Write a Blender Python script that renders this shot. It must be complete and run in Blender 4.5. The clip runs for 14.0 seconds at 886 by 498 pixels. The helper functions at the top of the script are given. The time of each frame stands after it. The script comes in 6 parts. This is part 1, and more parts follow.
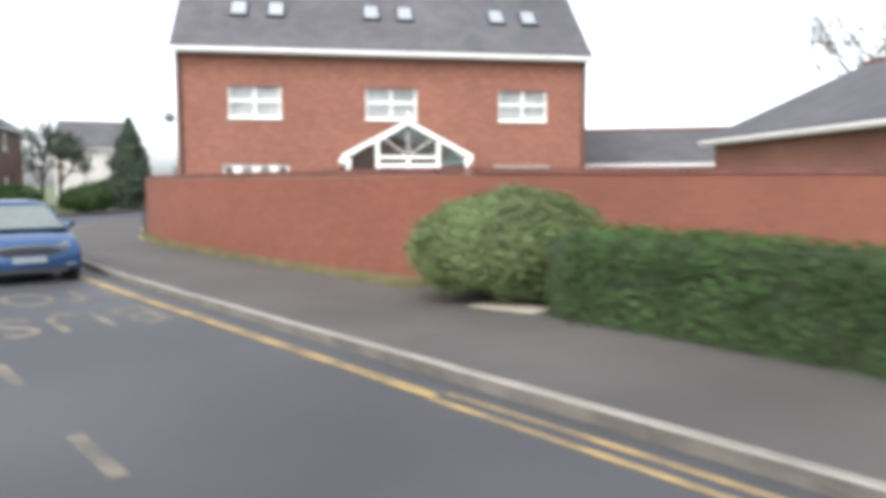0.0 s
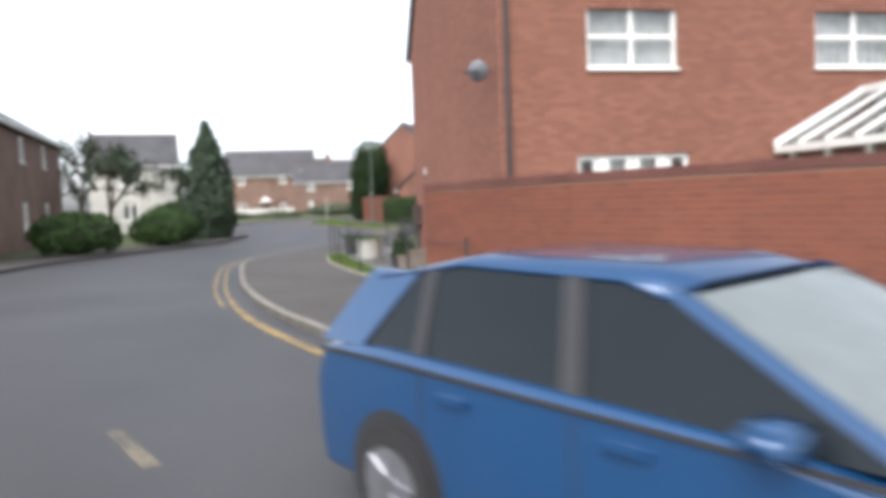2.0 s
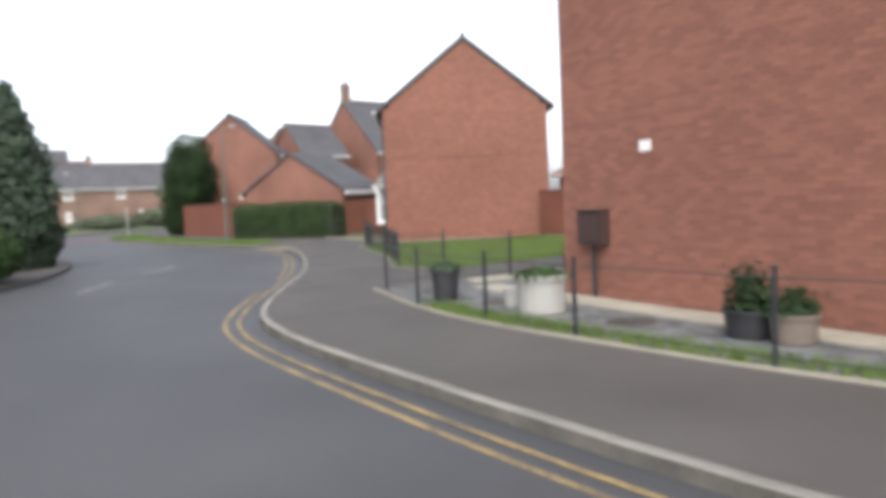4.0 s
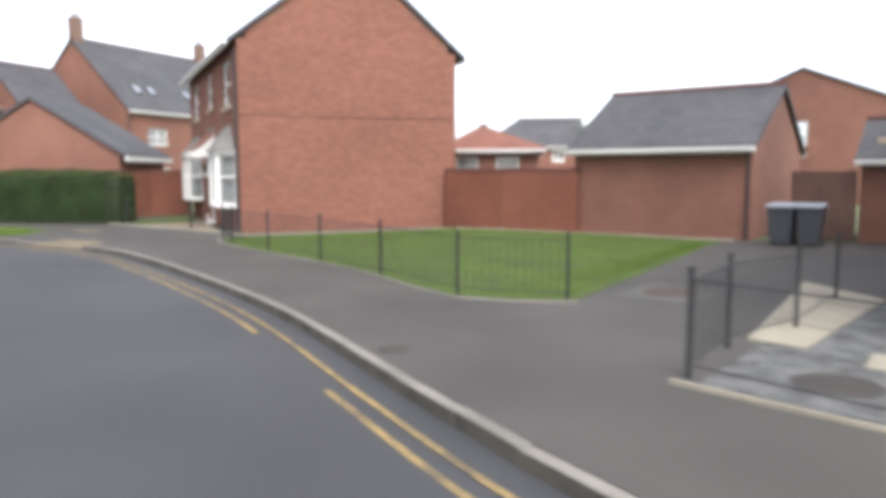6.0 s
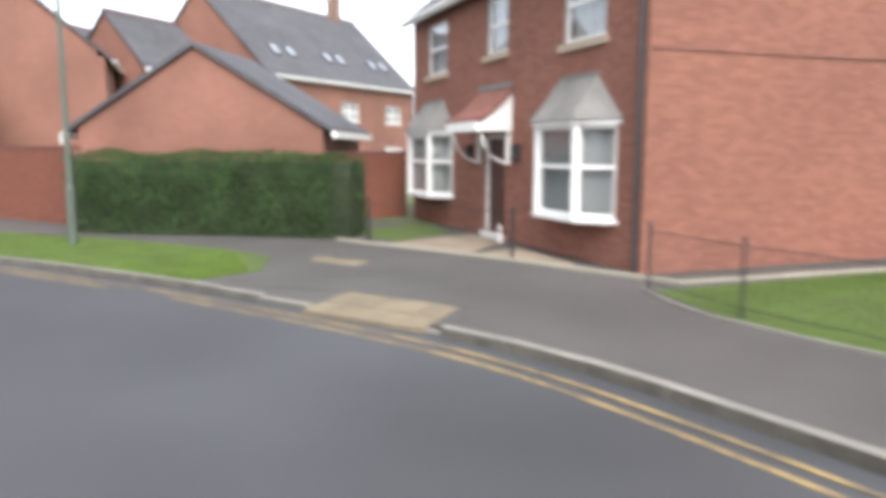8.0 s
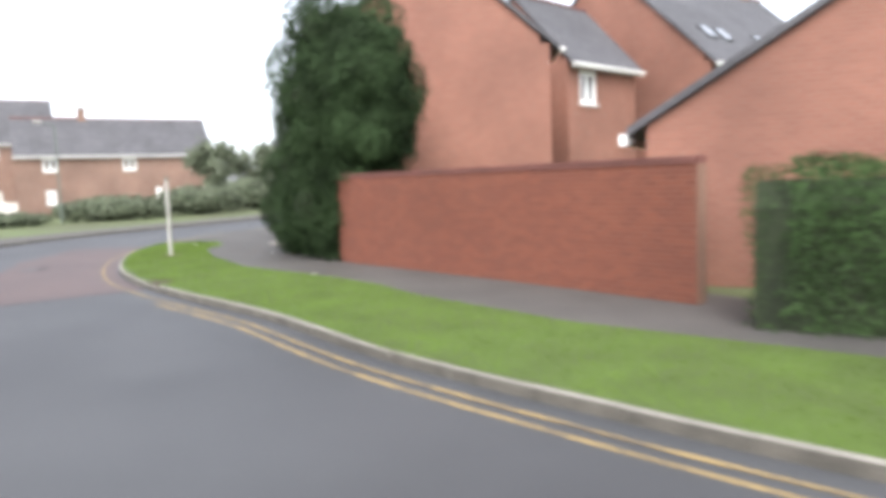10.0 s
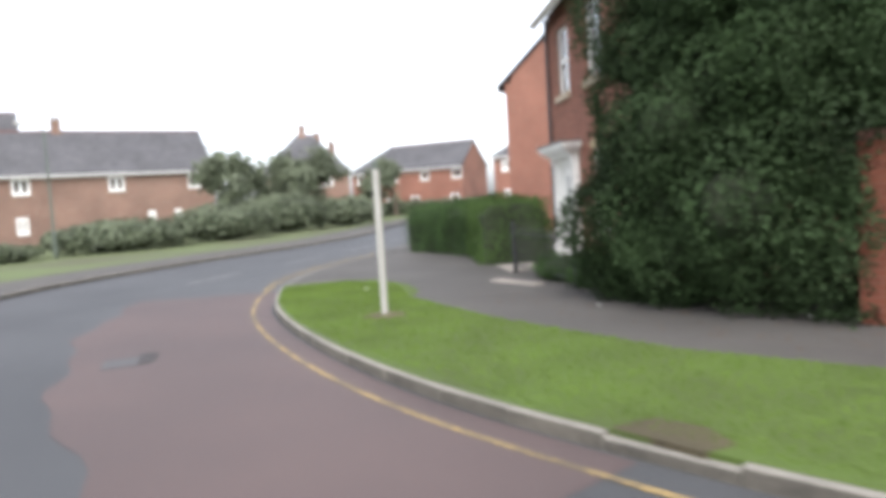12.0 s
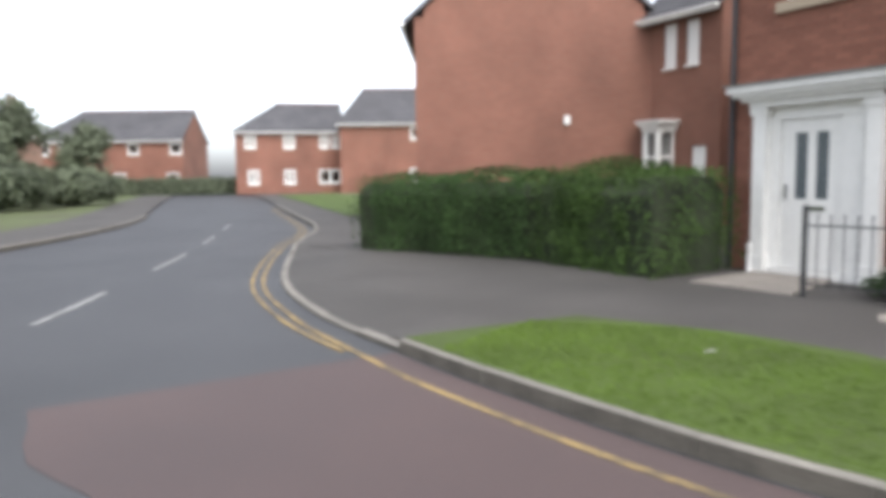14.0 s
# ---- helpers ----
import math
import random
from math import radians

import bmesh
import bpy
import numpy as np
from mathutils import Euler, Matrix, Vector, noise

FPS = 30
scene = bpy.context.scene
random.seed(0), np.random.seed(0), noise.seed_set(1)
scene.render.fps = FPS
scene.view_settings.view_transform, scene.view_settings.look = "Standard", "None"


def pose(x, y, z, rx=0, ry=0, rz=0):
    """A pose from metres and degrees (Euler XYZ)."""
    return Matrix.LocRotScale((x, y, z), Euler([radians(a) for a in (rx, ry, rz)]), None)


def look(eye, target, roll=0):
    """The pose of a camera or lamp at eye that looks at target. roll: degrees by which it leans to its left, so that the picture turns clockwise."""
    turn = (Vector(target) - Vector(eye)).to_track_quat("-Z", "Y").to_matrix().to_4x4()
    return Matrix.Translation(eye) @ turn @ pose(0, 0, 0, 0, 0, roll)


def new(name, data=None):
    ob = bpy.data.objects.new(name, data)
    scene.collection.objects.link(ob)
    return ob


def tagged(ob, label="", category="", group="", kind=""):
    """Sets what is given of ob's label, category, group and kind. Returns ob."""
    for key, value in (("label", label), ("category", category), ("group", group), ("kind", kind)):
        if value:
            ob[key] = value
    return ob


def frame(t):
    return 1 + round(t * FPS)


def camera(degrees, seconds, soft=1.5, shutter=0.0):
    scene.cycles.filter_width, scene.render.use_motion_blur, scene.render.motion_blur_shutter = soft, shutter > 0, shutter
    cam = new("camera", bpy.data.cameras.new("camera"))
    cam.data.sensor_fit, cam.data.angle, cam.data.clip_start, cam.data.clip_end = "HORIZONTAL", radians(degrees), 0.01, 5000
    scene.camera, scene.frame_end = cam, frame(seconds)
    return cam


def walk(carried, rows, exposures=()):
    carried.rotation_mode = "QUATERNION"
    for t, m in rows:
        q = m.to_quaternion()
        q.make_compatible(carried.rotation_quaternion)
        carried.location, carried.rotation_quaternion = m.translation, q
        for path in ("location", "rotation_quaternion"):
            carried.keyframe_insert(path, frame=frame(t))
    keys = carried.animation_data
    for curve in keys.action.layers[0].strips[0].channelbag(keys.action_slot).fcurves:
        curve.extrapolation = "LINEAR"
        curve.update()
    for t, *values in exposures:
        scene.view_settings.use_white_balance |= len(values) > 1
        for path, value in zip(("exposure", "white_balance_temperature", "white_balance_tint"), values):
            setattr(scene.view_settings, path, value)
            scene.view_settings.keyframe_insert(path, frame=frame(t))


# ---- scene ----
cam = camera(62.6, 14.0, soft=5.6, shutter=0.4)
PATH = [
    (0, (4.516, -24.216, 1.599), (4.837, -22.25, 1.423), -0.1),
    (0.5, (2.665, -21.12, 1.648), (2.925, -19.143, 1.496), -0.6),
    (1, (0.605, -17.881, 1.64), (0.859, -15.903, 1.489), -1.0),
    (1.5, (-1.275, -14.975, 1.61), (-0.987, -13.0, 1.473), -0.8),
    (2, (-3.238, -11.926, 1.586), (-2.879, -9.963, 1.451), -2.1),
    (2.5, (-4.79, -9.111, 1.577), (-4.308, -7.175, 1.431), -0.7),
    (3, (-6.201, -5.766, 1.683), (-5.567, -3.875, 1.543), -3.3),
    (3.2, (-6.687, -4.436, 1.722), (-5.987, -2.568, 1.58), -3.1),
    (5.3, (-8.782, 6.766, 1.651), (-7.348, 8.15, 1.488), -3.2),
    (5.5, (-8.748, 7.953, 1.654), (-7.26, 9.277, 1.473), -2.9),
    (6, (-8.172, 11.109, 1.754), (-6.574, 12.295, 1.551), -0.0),
    (6.5, (-7.546, 14.061, 1.768), (-5.889, 15.145, 1.489), -0.6),
    (7, (-6.761, 17.377, 1.814), (-5.096, 18.438, 1.492), 0.1),
    (7.5, (-5.96, 20.475, 1.921), (-4.37, 21.637, 1.574), -0.5),
    (8, (-5.038, 23.74, 1.928), (-3.542, 25.042, 1.665), 0.2),
    (8.5, (-4.623, 26.689, 1.792), (-3.249, 28.134, 1.626), 0.4),
    (9, (-4.418, 29.881, 1.851), (-3.204, 31.46, 1.664), 0.7),
    (9.2, (-4.564, 31.164, 1.872), (-3.413, 32.789, 1.686), 0.1),
    (11.3, (-5.584, 44.81, 1.675), (-4.663, 46.576, 1.491), -3.1),
    (11.5, (-5.838, 45.939, 1.643), (-4.879, 47.686, 1.476), -3.8),
    (11.7, (-6.073, 47.038, 1.619), (-5.068, 48.76, 1.467), -4.2),
    (12, (-6.421, 48.745, 1.628), (-5.33, 50.416, 1.489), -3.6),
    (12.1, (-6.47, 49.222, 1.619), (-5.353, 50.875, 1.476), -3.8),
    (12.5, (-6.802, 51.421, 1.598), (-5.537, 52.959, 1.414), -0.1),
    (13, (-6.838, 54.309, 1.559), (-5.425, 55.713, 1.377), -1.7),
    (13.5, (-6.69, 56.942, 1.532), (-5.139, 58.187, 1.325), -2.2),
    (14, (-6.165, 59.771, 1.441), (-4.465, 60.806, 1.24), -0.8),
]
walk(cam, [(t, look(eye, target, roll)) for t, eye, target, roll in PATH],
     exposures=[(0.0, 1.57, 6350, 10), (1.5, 1.44, 6350, 10), (3.0, 1.22, 6350, 10), (5.5, 1.45, 6350, 10), (7.0, 1.54, 6350, 10), (8.0, 1.74, 6350, 10), (9.0, 1.9, 6350, 10), (11.5, 1.68, 6350, 10), (14.0, 1.36, 6350, 10)])

# ---- sky and sun: bright overcast ----
world = bpy.data.worlds.new("overcast")
scene.world = world
world.use_nodes = True
wn = world.node_tree
sky = wn.nodes.new("ShaderNodeTexSky")
sky.sky_type = 'NISHITA'
sky.sun_disc = False
sky.sun_elevation, sky.sun_rotation = radians(50), radians(-148)
sky.air_density, sky.dust_density, sky.ozone_density = 0.7, 3.0, 0.6
wn.nodes["Background"].inputs[1].default_value = 0.15
cloud = wn.nodes.new("ShaderNodeHueSaturation")
cloud.inputs["Saturation"].default_value, cloud.inputs["Value"].default_value = 0.3, 1.15
wn.links.new(sky.outputs[0], cloud.inputs["Color"])
wn.links.new(cloud.outputs[0], wn.nodes["Background"].inputs[0])
sun = new("sun", bpy.data.lights.new("sun", 'SUN'))
sun.data.energy, sun.data.angle, sun.data.color = 0.5, radians(40), (1.0, 0.97, 0.93)
sun.matrix_world = look((-29, -46, 65), (0, 0, 0))


# ---- materials ----
def material(name, base, rough=0.7, var=0.12, scale=3.0, fine=40.0, bump=0.15, metal=0.0, stain=None, spec=0.5, spread=0.3):
    """A surface with broad stains and fine grain, in object-independent world size."""
    m = bpy.data.materials.new(name)
    m.use_nodes = True
    nt = m.node_tree
    b = nt.nodes["Principled BSDF"]
    b.inputs["Roughness"].default_value, b.inputs["Metallic"].default_value = rough, metal
    b.inputs["Specular IOR Level"].default_value = spec
    geo = nt.nodes.new("ShaderNodeNewGeometry")
    broad, grain = nt.nodes.new("ShaderNodeTexNoise"), nt.nodes.new("ShaderNodeTexNoise")
    broad.inputs["Scale"].default_value, broad.inputs["Detail"].default_value = scale * 0.2, 6
    grain.inputs["Scale"].default_value, grain.inputs["Detail"].default_value = fine, 4
    for n in (broad, grain):
        nt.links.new(geo.outputs["Position"], n.inputs["Vector"])
    add = nt.nodes.new("ShaderNodeMath")
    add.operation = 'ADD'
    nt.links.new(broad.outputs[0], add.inputs[0])
    nt.links.new(grain.outputs[0], add.inputs[1])
    ramp = nt.nodes.new("ShaderNodeMapRange")
    ramp.inputs[1].default_value, ramp.inputs[2].default_value = 1 - spread, 1 + spread
    nt.links.new(add.outputs[0], ramp.inputs[0])
    mix = nt.nodes.new("ShaderNodeMix")
    mix.data_type = 'RGBA'
    lo = stain or tuple(c * (1 - var * 1.6) for c in base)
    hi = tuple(min(1, c * (1 + var)) for c in base)
    mix.inputs[6].default_value, mix.inputs[7].default_value = (*lo, 1), (*hi, 1)
    nt.links.new(ramp.outputs[0], mix.inputs[0])
    nt.links.new(mix.outputs[2], b.inputs["Base Color"])
    if bump:
        bp = nt.nodes.new("ShaderNodeBump")
        bp.inputs["Strength"].default_value, bp.inputs["Distance"].default_value = bump, 0.02
        nt.links.new(grain.outputs[0], bp.inputs["Height"])
        nt.links.new(bp.outputs[0], b.inputs["Normal"])
    return m


def brickwork(name, a, b2, mortar, rows=(0.225, 0.075), offset=0.5, bump=0.5, turn=0.0, rough=0.85):
    """Coursed masonry or tiling laid on upright or sloping faces by the mesh's UV map, in metres."""
    m = bpy.data.materials.new(name)
    m.use_nodes = True
    nt = m.node_tree
    p = nt.nodes["Principled BSDF"]
    p.inputs["Roughness"].default_value = rough
    uv = nt.nodes.new("ShaderNodeUVMap")
    br = nt.nodes.new("ShaderNodeTexBrick")
    br.offset = offset
    br.inputs["Scale"].default_value = 1.0
    br.inputs["Brick Width"].default_value, br.inputs["Row Height"].default_value = rows
    br.inputs["Mortar Size"].default_value = 0.006
    br.inputs["Mortar Smooth"].default_value = 0.2
    br.inputs["Color1"].default_value, br.inputs["Color2"].default_value = (*a, 1), (*b2, 1)
    br.inputs["Mortar"].default_value = (*mortar, 1)
    nt.links.new(uv.outputs[0], br.inputs["Vector"])
    geo = nt.nodes.new("ShaderNodeNewGeometry")
    no = nt.nodes.new("ShaderNodeTexNoise")
    no.inputs["Scale"].default_value, no.inputs["Detail"].default_value = 0.45, 8
    nt.links.new(geo.outputs["Position"], no.inputs["Vector"])
    rg = nt.nodes.new("ShaderNodeMapRange")
    rg.inputs[1].default_value, rg.inputs[2].default_value = 0.3, 0.7
    rg.inputs[3].default_value, rg.inputs[4].default_value = 0.78, 1.15
    nt.links.new(no.outputs[0], rg.inputs[0])
    mul = nt.nodes.new("ShaderNodeMix")
    mul.data_type, mul.blend_type = 'RGBA', 'MULTIPLY'
    mul.inputs[0].default_value = 1.0
    nt.links.new(br.outputs["Color"], mul.inputs[6])
    nt.links.new(rg.outputs[0], mul.inputs[7])
    nt.links.new(mul.outputs[2], p.inputs["Base Color"])
    bp = nt.nodes.new("ShaderNodeBump")
    bp.inputs["Strength"].default_value, bp.inputs["Distance"].default_value = bump, 0.01
    bp.invert = True
    nt.links.new(br.outputs["Fac"], bp.inputs["Height"])
    nt.links.new(bp.outputs[0], p.inputs["Normal"])
    return m


def brick_pieces(name, a, b2):
    """Single bricks: each takes its own shade, under broad weathering and a sandy grain."""
    m = material(name, a, 0.88, 0.1, 2.0, 50, 0.3)
    nt = m.node_tree
    geo, obj = nt.nodes.new("ShaderNodeNewGeometry"), nt.nodes.new("ShaderNodeObjectInfo")
    add, fract = nt.nodes.new("ShaderNodeMath"), nt.nodes.new("ShaderNodeMath")
    add.operation, fract.operation = 'ADD', 'FRACT'
    nt.links.new(geo.outputs["Random Per Island"], add.inputs[0])
    nt.links.new(obj.outputs["Random"], add.inputs[1])
    nt.links.new(add.outputs[0], fract.inputs[0])
    ramp = nt.nodes.new("ShaderNodeValToRGB")
    ramp.color_ramp.elements[0].color = (*b2, 1)
    ramp.color_ramp.elements[1].color = (*a, 1)
    e = ramp.color_ramp.elements.new(0.08)
    e.color = (*(c * 0.9 for c in b2), 1)
    nt.links.new(fract.outputs[0], ramp.inputs[0])
    old = [l for l in nt.links if l.to_socket.name == "Base Color"][0].from_socket
    mul = nt.nodes.new("ShaderNodeMix")
    mul.data_type, mul.blend_type = 'RGBA', 'MULTIPLY'
    mul.inputs[0].default_value = 1.0
    grey = nt.nodes.new("ShaderNodeMix")
    grey.data_type, grey.blend_type = 'RGBA', 'DIVIDE'
    grey.inputs[0].default_value = 1.0
    grey.inputs[7].default_value = (*a, 1)
    nt.links.new(old, grey.inputs[6])
    nt.links.new(ramp.outputs[0], mul.inputs[6])
    nt.links.new(grey.outputs[2], mul.inputs[7])
    nt.links.new(mul.outputs[2], nt.nodes["Principled BSDF"].inputs["Base Color"])
    return m


def glazing(name):
    m = bpy.data.materials.new(name)
    m.use_nodes = True
    p = m.node_tree.nodes["Principled BSDF"]
    p.inputs["Base Color"].default_value = (0.9, 0.93, 0.94, 1)
    p.inputs["Roughness"].default_value = 0.03
    p.inputs["Transmission Weight"].default_value = 1.0
    return m


BRICK = brickwork("red_brick", (0.228, 0.097, 0.066), (0.2, 0.083, 0.057), (0.22, 0.148, 0.112))
BRICK_DARK = brickwork("dark_red_brick", (0.27, 0.06, 0.036), (0.2, 0.045, 0.03), (0.24, 0.16, 0.12))
BRICK_WALL = brickwork("deep_red_brick", (0.19, 0.06, 0.033), (0.162, 0.05, 0.03), (0.165, 0.095, 0.065))
# Brown brick for far houses and chimneys, with distance haze put into its colour.
BRICK_HAZE_BROWN = brickwork("hazed_brown_brick", (0.2, 0.115, 0.085), (0.16, 0.09, 0.068), (0.25, 0.2, 0.16))
ROOF = brickwork("grey_roof_tile", (0.085, 0.083, 0.088), (0.065, 0.063, 0.07), (0.03, 0.03, 0.032), rows=(0.33, 0.29), bump=0.8, rough=0.75)
ROOF_RED = brickwork("red_roof_tile", (0.25, 0.1, 0.07), (0.2, 0.08, 0.055), (0.07, 0.03, 0.025), rows=(0.33, 0.29), bump=0.8, rough=0.75)
LEAD = material("lead_roof", (0.19, 0.18, 0.165), 0.65, 0.25, 8, 30, 0.2)
COPING = material("dark_brick_coping", (0.13, 0.05, 0.04), 0.85, 0.25, 8)
PVC = material("white_plastic", (0.8, 0.79, 0.76), 0.35, 0.04, 2, 8, 0)
STONE = material("stone_sill", (0.42, 0.34, 0.25), 0.8, 0.12)
GLASS = glazing("window_glass")
GARDEN_GLASS = glazing("tinted_glass")
GARDEN_GLASS.node_tree.nodes["Principled BSDF"].inputs["Base Color"].default_value = (0.36, 0.42, 0.42, 1)
GARDEN_GLASS.node_tree.nodes["Principled BSDF"].inputs["IOR"].default_value = 1.25
HOUSE_BRICK = brick_pieces("house_brick", (0.275, 0.115, 0.078), (0.232, 0.094, 0.064))
WALL_BRICK = brick_pieces("garden_wall_brick", (0.19, 0.06, 0.033), (0.162, 0.05, 0.03))
MORTAR = material("mortar", (0.2, 0.118, 0.083), 0.9, 0.2, 3, 60, 0.3)
GARDEN = material("garden_grass", (0.08, 0.11, 0.035), 0.95, 0.3, 1.2, 20, 0.4, stain=(0.07, 0.065, 0.04))
NET = material("net_curtain", (0.42, 0.42, 0.4), 0.9, 0.25, 14, 60, 0.3)
DARK_DOOR = material("dark_brown_door", (0.07, 0.035, 0.03), 0.4, 0.1)
IRON = material("black_iron", (0.028, 0.029, 0.031), 0.55, 0.2)
ASPHALT = material("asphalt", (0.054, 0.055, 0.058), 0.6, 0.3, 1.6, 60, 0.5, stain=(0.036, 0.037, 0.04))
RED_ASPHALT = material("red_asphalt", (0.089, 0.061, 0.057), 0.65, 0.2, 2.0, 90, 0.35, stain=(0.07, 0.052, 0.051))
PATH_ASPHALT = material("pavement_asphalt", (0.072, 0.066, 0.061), 0.75, 0.25, 2.5, 60, 0.5, stain=(0.048, 0.044, 0.04))
KERB = material("kerb_concrete", (0.215, 0.2, 0.175), 0.85, 0.25, 6, 50, 0.35)
# Upright kerb face: brown road grime, plus its weaker sky light painted in.
KERB_SHADE_GRIME = material("kerb_face_shade_grime", (0.104, 0.093, 0.077), 0.85, 0.35, 14, 60, 0.4, stain=(0.05, 0.046, 0.038))
YELLOW = material("yellow_line_paint", (0.27, 0.19, 0.075), 0.7, 0.15, 10, 24, 0.2, stain=(0.11, 0.085, 0.055), spread=0.16)
WHITE_LINE = material("worn_white_paint", (0.3, 0.3, 0.29), 0.7, 0.3, 10, 30, 0.2, stain=(0.09, 0.09, 0.09))
WORN_YELLOW = material("worn_yellow_paint", (0.135, 0.115, 0.08), 0.7, 0.3, 10, 24, 0.2, stain=(0.055, 0.054, 0.054), spread=0.2)
TURF = material("turf", (0.064, 0.108, 0.012), 0.9, 0.2, 4, 60, 0.8, stain=(0.052, 0.068, 0.018))
SOIL = material("soil", (0.078, 0.064, 0.034), 0.95, 0.3, 6, 50, 0.6)
MEADOW = material("far_ground", (0.09, 0.12, 0.05), 0.95, 0.3, 0.3, 6, 0.2)
LEAF = material("hedge_leaf", (0.042, 0.08, 0.023), 0.7, 0.45, 6, 20, 0, spec=0.2)
LEAF_DARK = material("evergreen_leaf", (0.03, 0.052, 0.02), 0.75, 0.5, 4, 20, 0, spec=0.15)
LEAF_FRESH = material("fresh_hedge_leaf", (0.06, 0.105, 0.026), 0.7, 0.4, 6, 20, 0, spec=0.2)
LEAF_LIGHT = material("shrub_leaf", (0.1, 0.138, 0.045), 0.6, 0.4, 6, 20, 0)
LEAF_CYPRESS = material("cypress_leaf", (0.035, 0.06, 0.03), 0.7, 0.4, 6, 20, 0)
# Far foliage: leaf green lightened in colour to paint in the mist.
LEAF_HAZED = material("hazed_far_leaf", (0.105, 0.125, 0.075), 0.7, 0.35, 3, 12, 0)
BARK = material("bark", (0.1, 0.075, 0.055), 0.9, 0.3, 8, 30, 0.6)
SLABS = material("pale_paving", (0.33, 0.3, 0.235), 0.85, 0.15, 6, 40, 0.3)
GRAVEL = material("grey_gravel", (0.14, 0.142, 0.14), 0.9, 0.5, 14, 45, 1.0)
BOX_BROWN = material("brown_box_plastic", (0.055, 0.032, 0.028), 0.55, 0.15)
TERRACOTTA = material("brown_planter", (0.17, 0.135, 0.11), 0.85, 0.2)
BLACK_PLASTIC = material("black_plastic", (0.03, 0.03, 0.033), 0.5, 0.15)
POLE_PAINT = material("pale_pole_paint", (0.36, 0.35, 0.318), 0.6, 0.1)
LAMP_GREEN = material("green_lamp_paint", (0.09, 0.11, 0.09), 0.5, 0.15)
BLUE_PAINT = material("blue_car_paint", (0.008, 0.056, 0.155), 0.3, 0.03, 2, 5, 0, metal=0.2)
BLUE_PAINT.node_tree.nodes["Principled BSDF"].inputs["Coat Weight"].default_value = 1.0
BLUE_PAINT.node_tree.nodes["Principled BSDF"].inputs["Coat Roughness"].default_value = 0.06
CAR_GLASS = material("car_glass", (0.014, 0.018, 0.022), 0.08, 0.05, 2, 5, 0, spec=0.2)
# Pale base colour puts the sky's reflection into the windscreen.
WINDSCREEN = material("windscreen_sky_reflection", (0.15, 0.17, 0.168), 0.04, 0.1, 2, 5, 0)
TYRE = material("tyre_rubber", (0.02, 0.02, 0.02), 0.85, 0.1)
ALLOY = material("alloy_wheel", (0.5, 0.5, 0.52), 0.3, 0.05, 4, 10, 0, metal=0.9)
CHROME = material("chrome", (0.7, 0.7, 0.72), 0.15, 0.03, 4, 10, 0, metal=1.0)
LAMP_LENS = material("headlight_lens", (0.22, 0.235, 0.25), 0.08, 0.05, 4, 10, 0)


# ---- mesh helpers ----
def box(bm, x0, x1, y0, y1, z0, z1):
    v = [bm.verts.new(p) for p in ((x0, y0, z0), (x1, y0, z0), (x1, y1, z0), (x0, y1, z0), (x0, y0, z1), (x1, y0, z1), (x1, y1, z1), (x0, y1, z1))]
    for f in ((3, 2, 1, 0), (4, 5, 6, 7), (0, 1, 5, 4), (1, 2, 6, 5), (2, 3, 7, 6), (3, 0, 4, 7)):
        bm.faces.new([v[i] for i in f])
    return v


def solid(bm, outline, shift):
    """The body that an outline of 3D points sweeps when moved by shift."""
    a = [bm.verts.new(p) for p in outline]
    b = [bm.verts.new(Vector(p) + Vector(shift)) for p in outline]
    bm.faces.new(a[::-1])
    bm.faces.new(b)
    for i in range(len(a)):
        j = (i + 1) % len(a)
        bm.faces.new((a[i], a[j], b[j], b[i]))


def tube(bm, p, q, r0, r1=None, n=10):
    """A tapered round bar from p to q."""
    p, q = Vector(p), Vector(q)
    r1 = r0 if r1 is None else r1
    turn = (q - p).to_track_quat('Z', 'Y').to_matrix()
    ra = [bm.verts.new(p + turn @ Vector((r0 * math.cos(a), r0 * math.sin(a), 0))) for a in (2 * math.pi * i / n for i in range(n))]
    rb = [bm.verts.new(q + turn @ Vector((r1 * math.cos(a), r1 * math.sin(a), 0))) for a in (2 * math.pi * i / n for i in range(n))]
    bm.faces.new(ra[::-1])
    bm.faces.new(rb)
    for i in range(n):
        bm.faces.new((ra[i], ra[(i + 1) % n], rb[(i + 1) % n], rb[i]))


def lathe(bm, rings, n=18, centre=(0, 0)):
    """A turned body: rings of (radius, height)."""
    rows = [[bm.verts.new((centre[0] + r * math.cos(2 * math.pi * i / n), centre[1] + r * math.sin(2 * math.pi * i / n), z)) for i in range(n)] for r, z in rings]
    for a, b in zip(rows, rows[1:]):
        for i in range(n):
            bm.faces.new((a[i], a[(i + 1) % n], b[(i + 1) % n], b[i]))
    bm.faces.new(rows[0][::-1])
    bm.faces.new(rows[-1])


def uv_in_metres(me):
    """Lays each face out flat at true size: along its level direction and up its slope."""
    lay = me.uv_layers.new(name="UVMap")
    for poly in me.polygons:
        n = poly.normal
        u = Vector((-n.y, n.x, 0))
        u = u.normalized() if u.length > 0.05 else Vector((1, 0, 0))
        w = n.cross(u)
        for li in poly.loop_indices:
            co = me.vertices[me.loops[li].vertex_index].co
            lay.data[li].uv = (co.dot(u), co.dot(w))


def mesh_of(bm, name, mat, uv=False, smooth=False):
    me = bpy.data.meshes.new(name)
    bmesh.ops.recalc_face_normals(bm, faces=bm.faces)
    bm.to_mesh(me)
    bm.free()
    me.materials.append(mat)
    if uv:
        uv_in_metres(me)
    if smooth:
        me.shade_smooth()
    return me


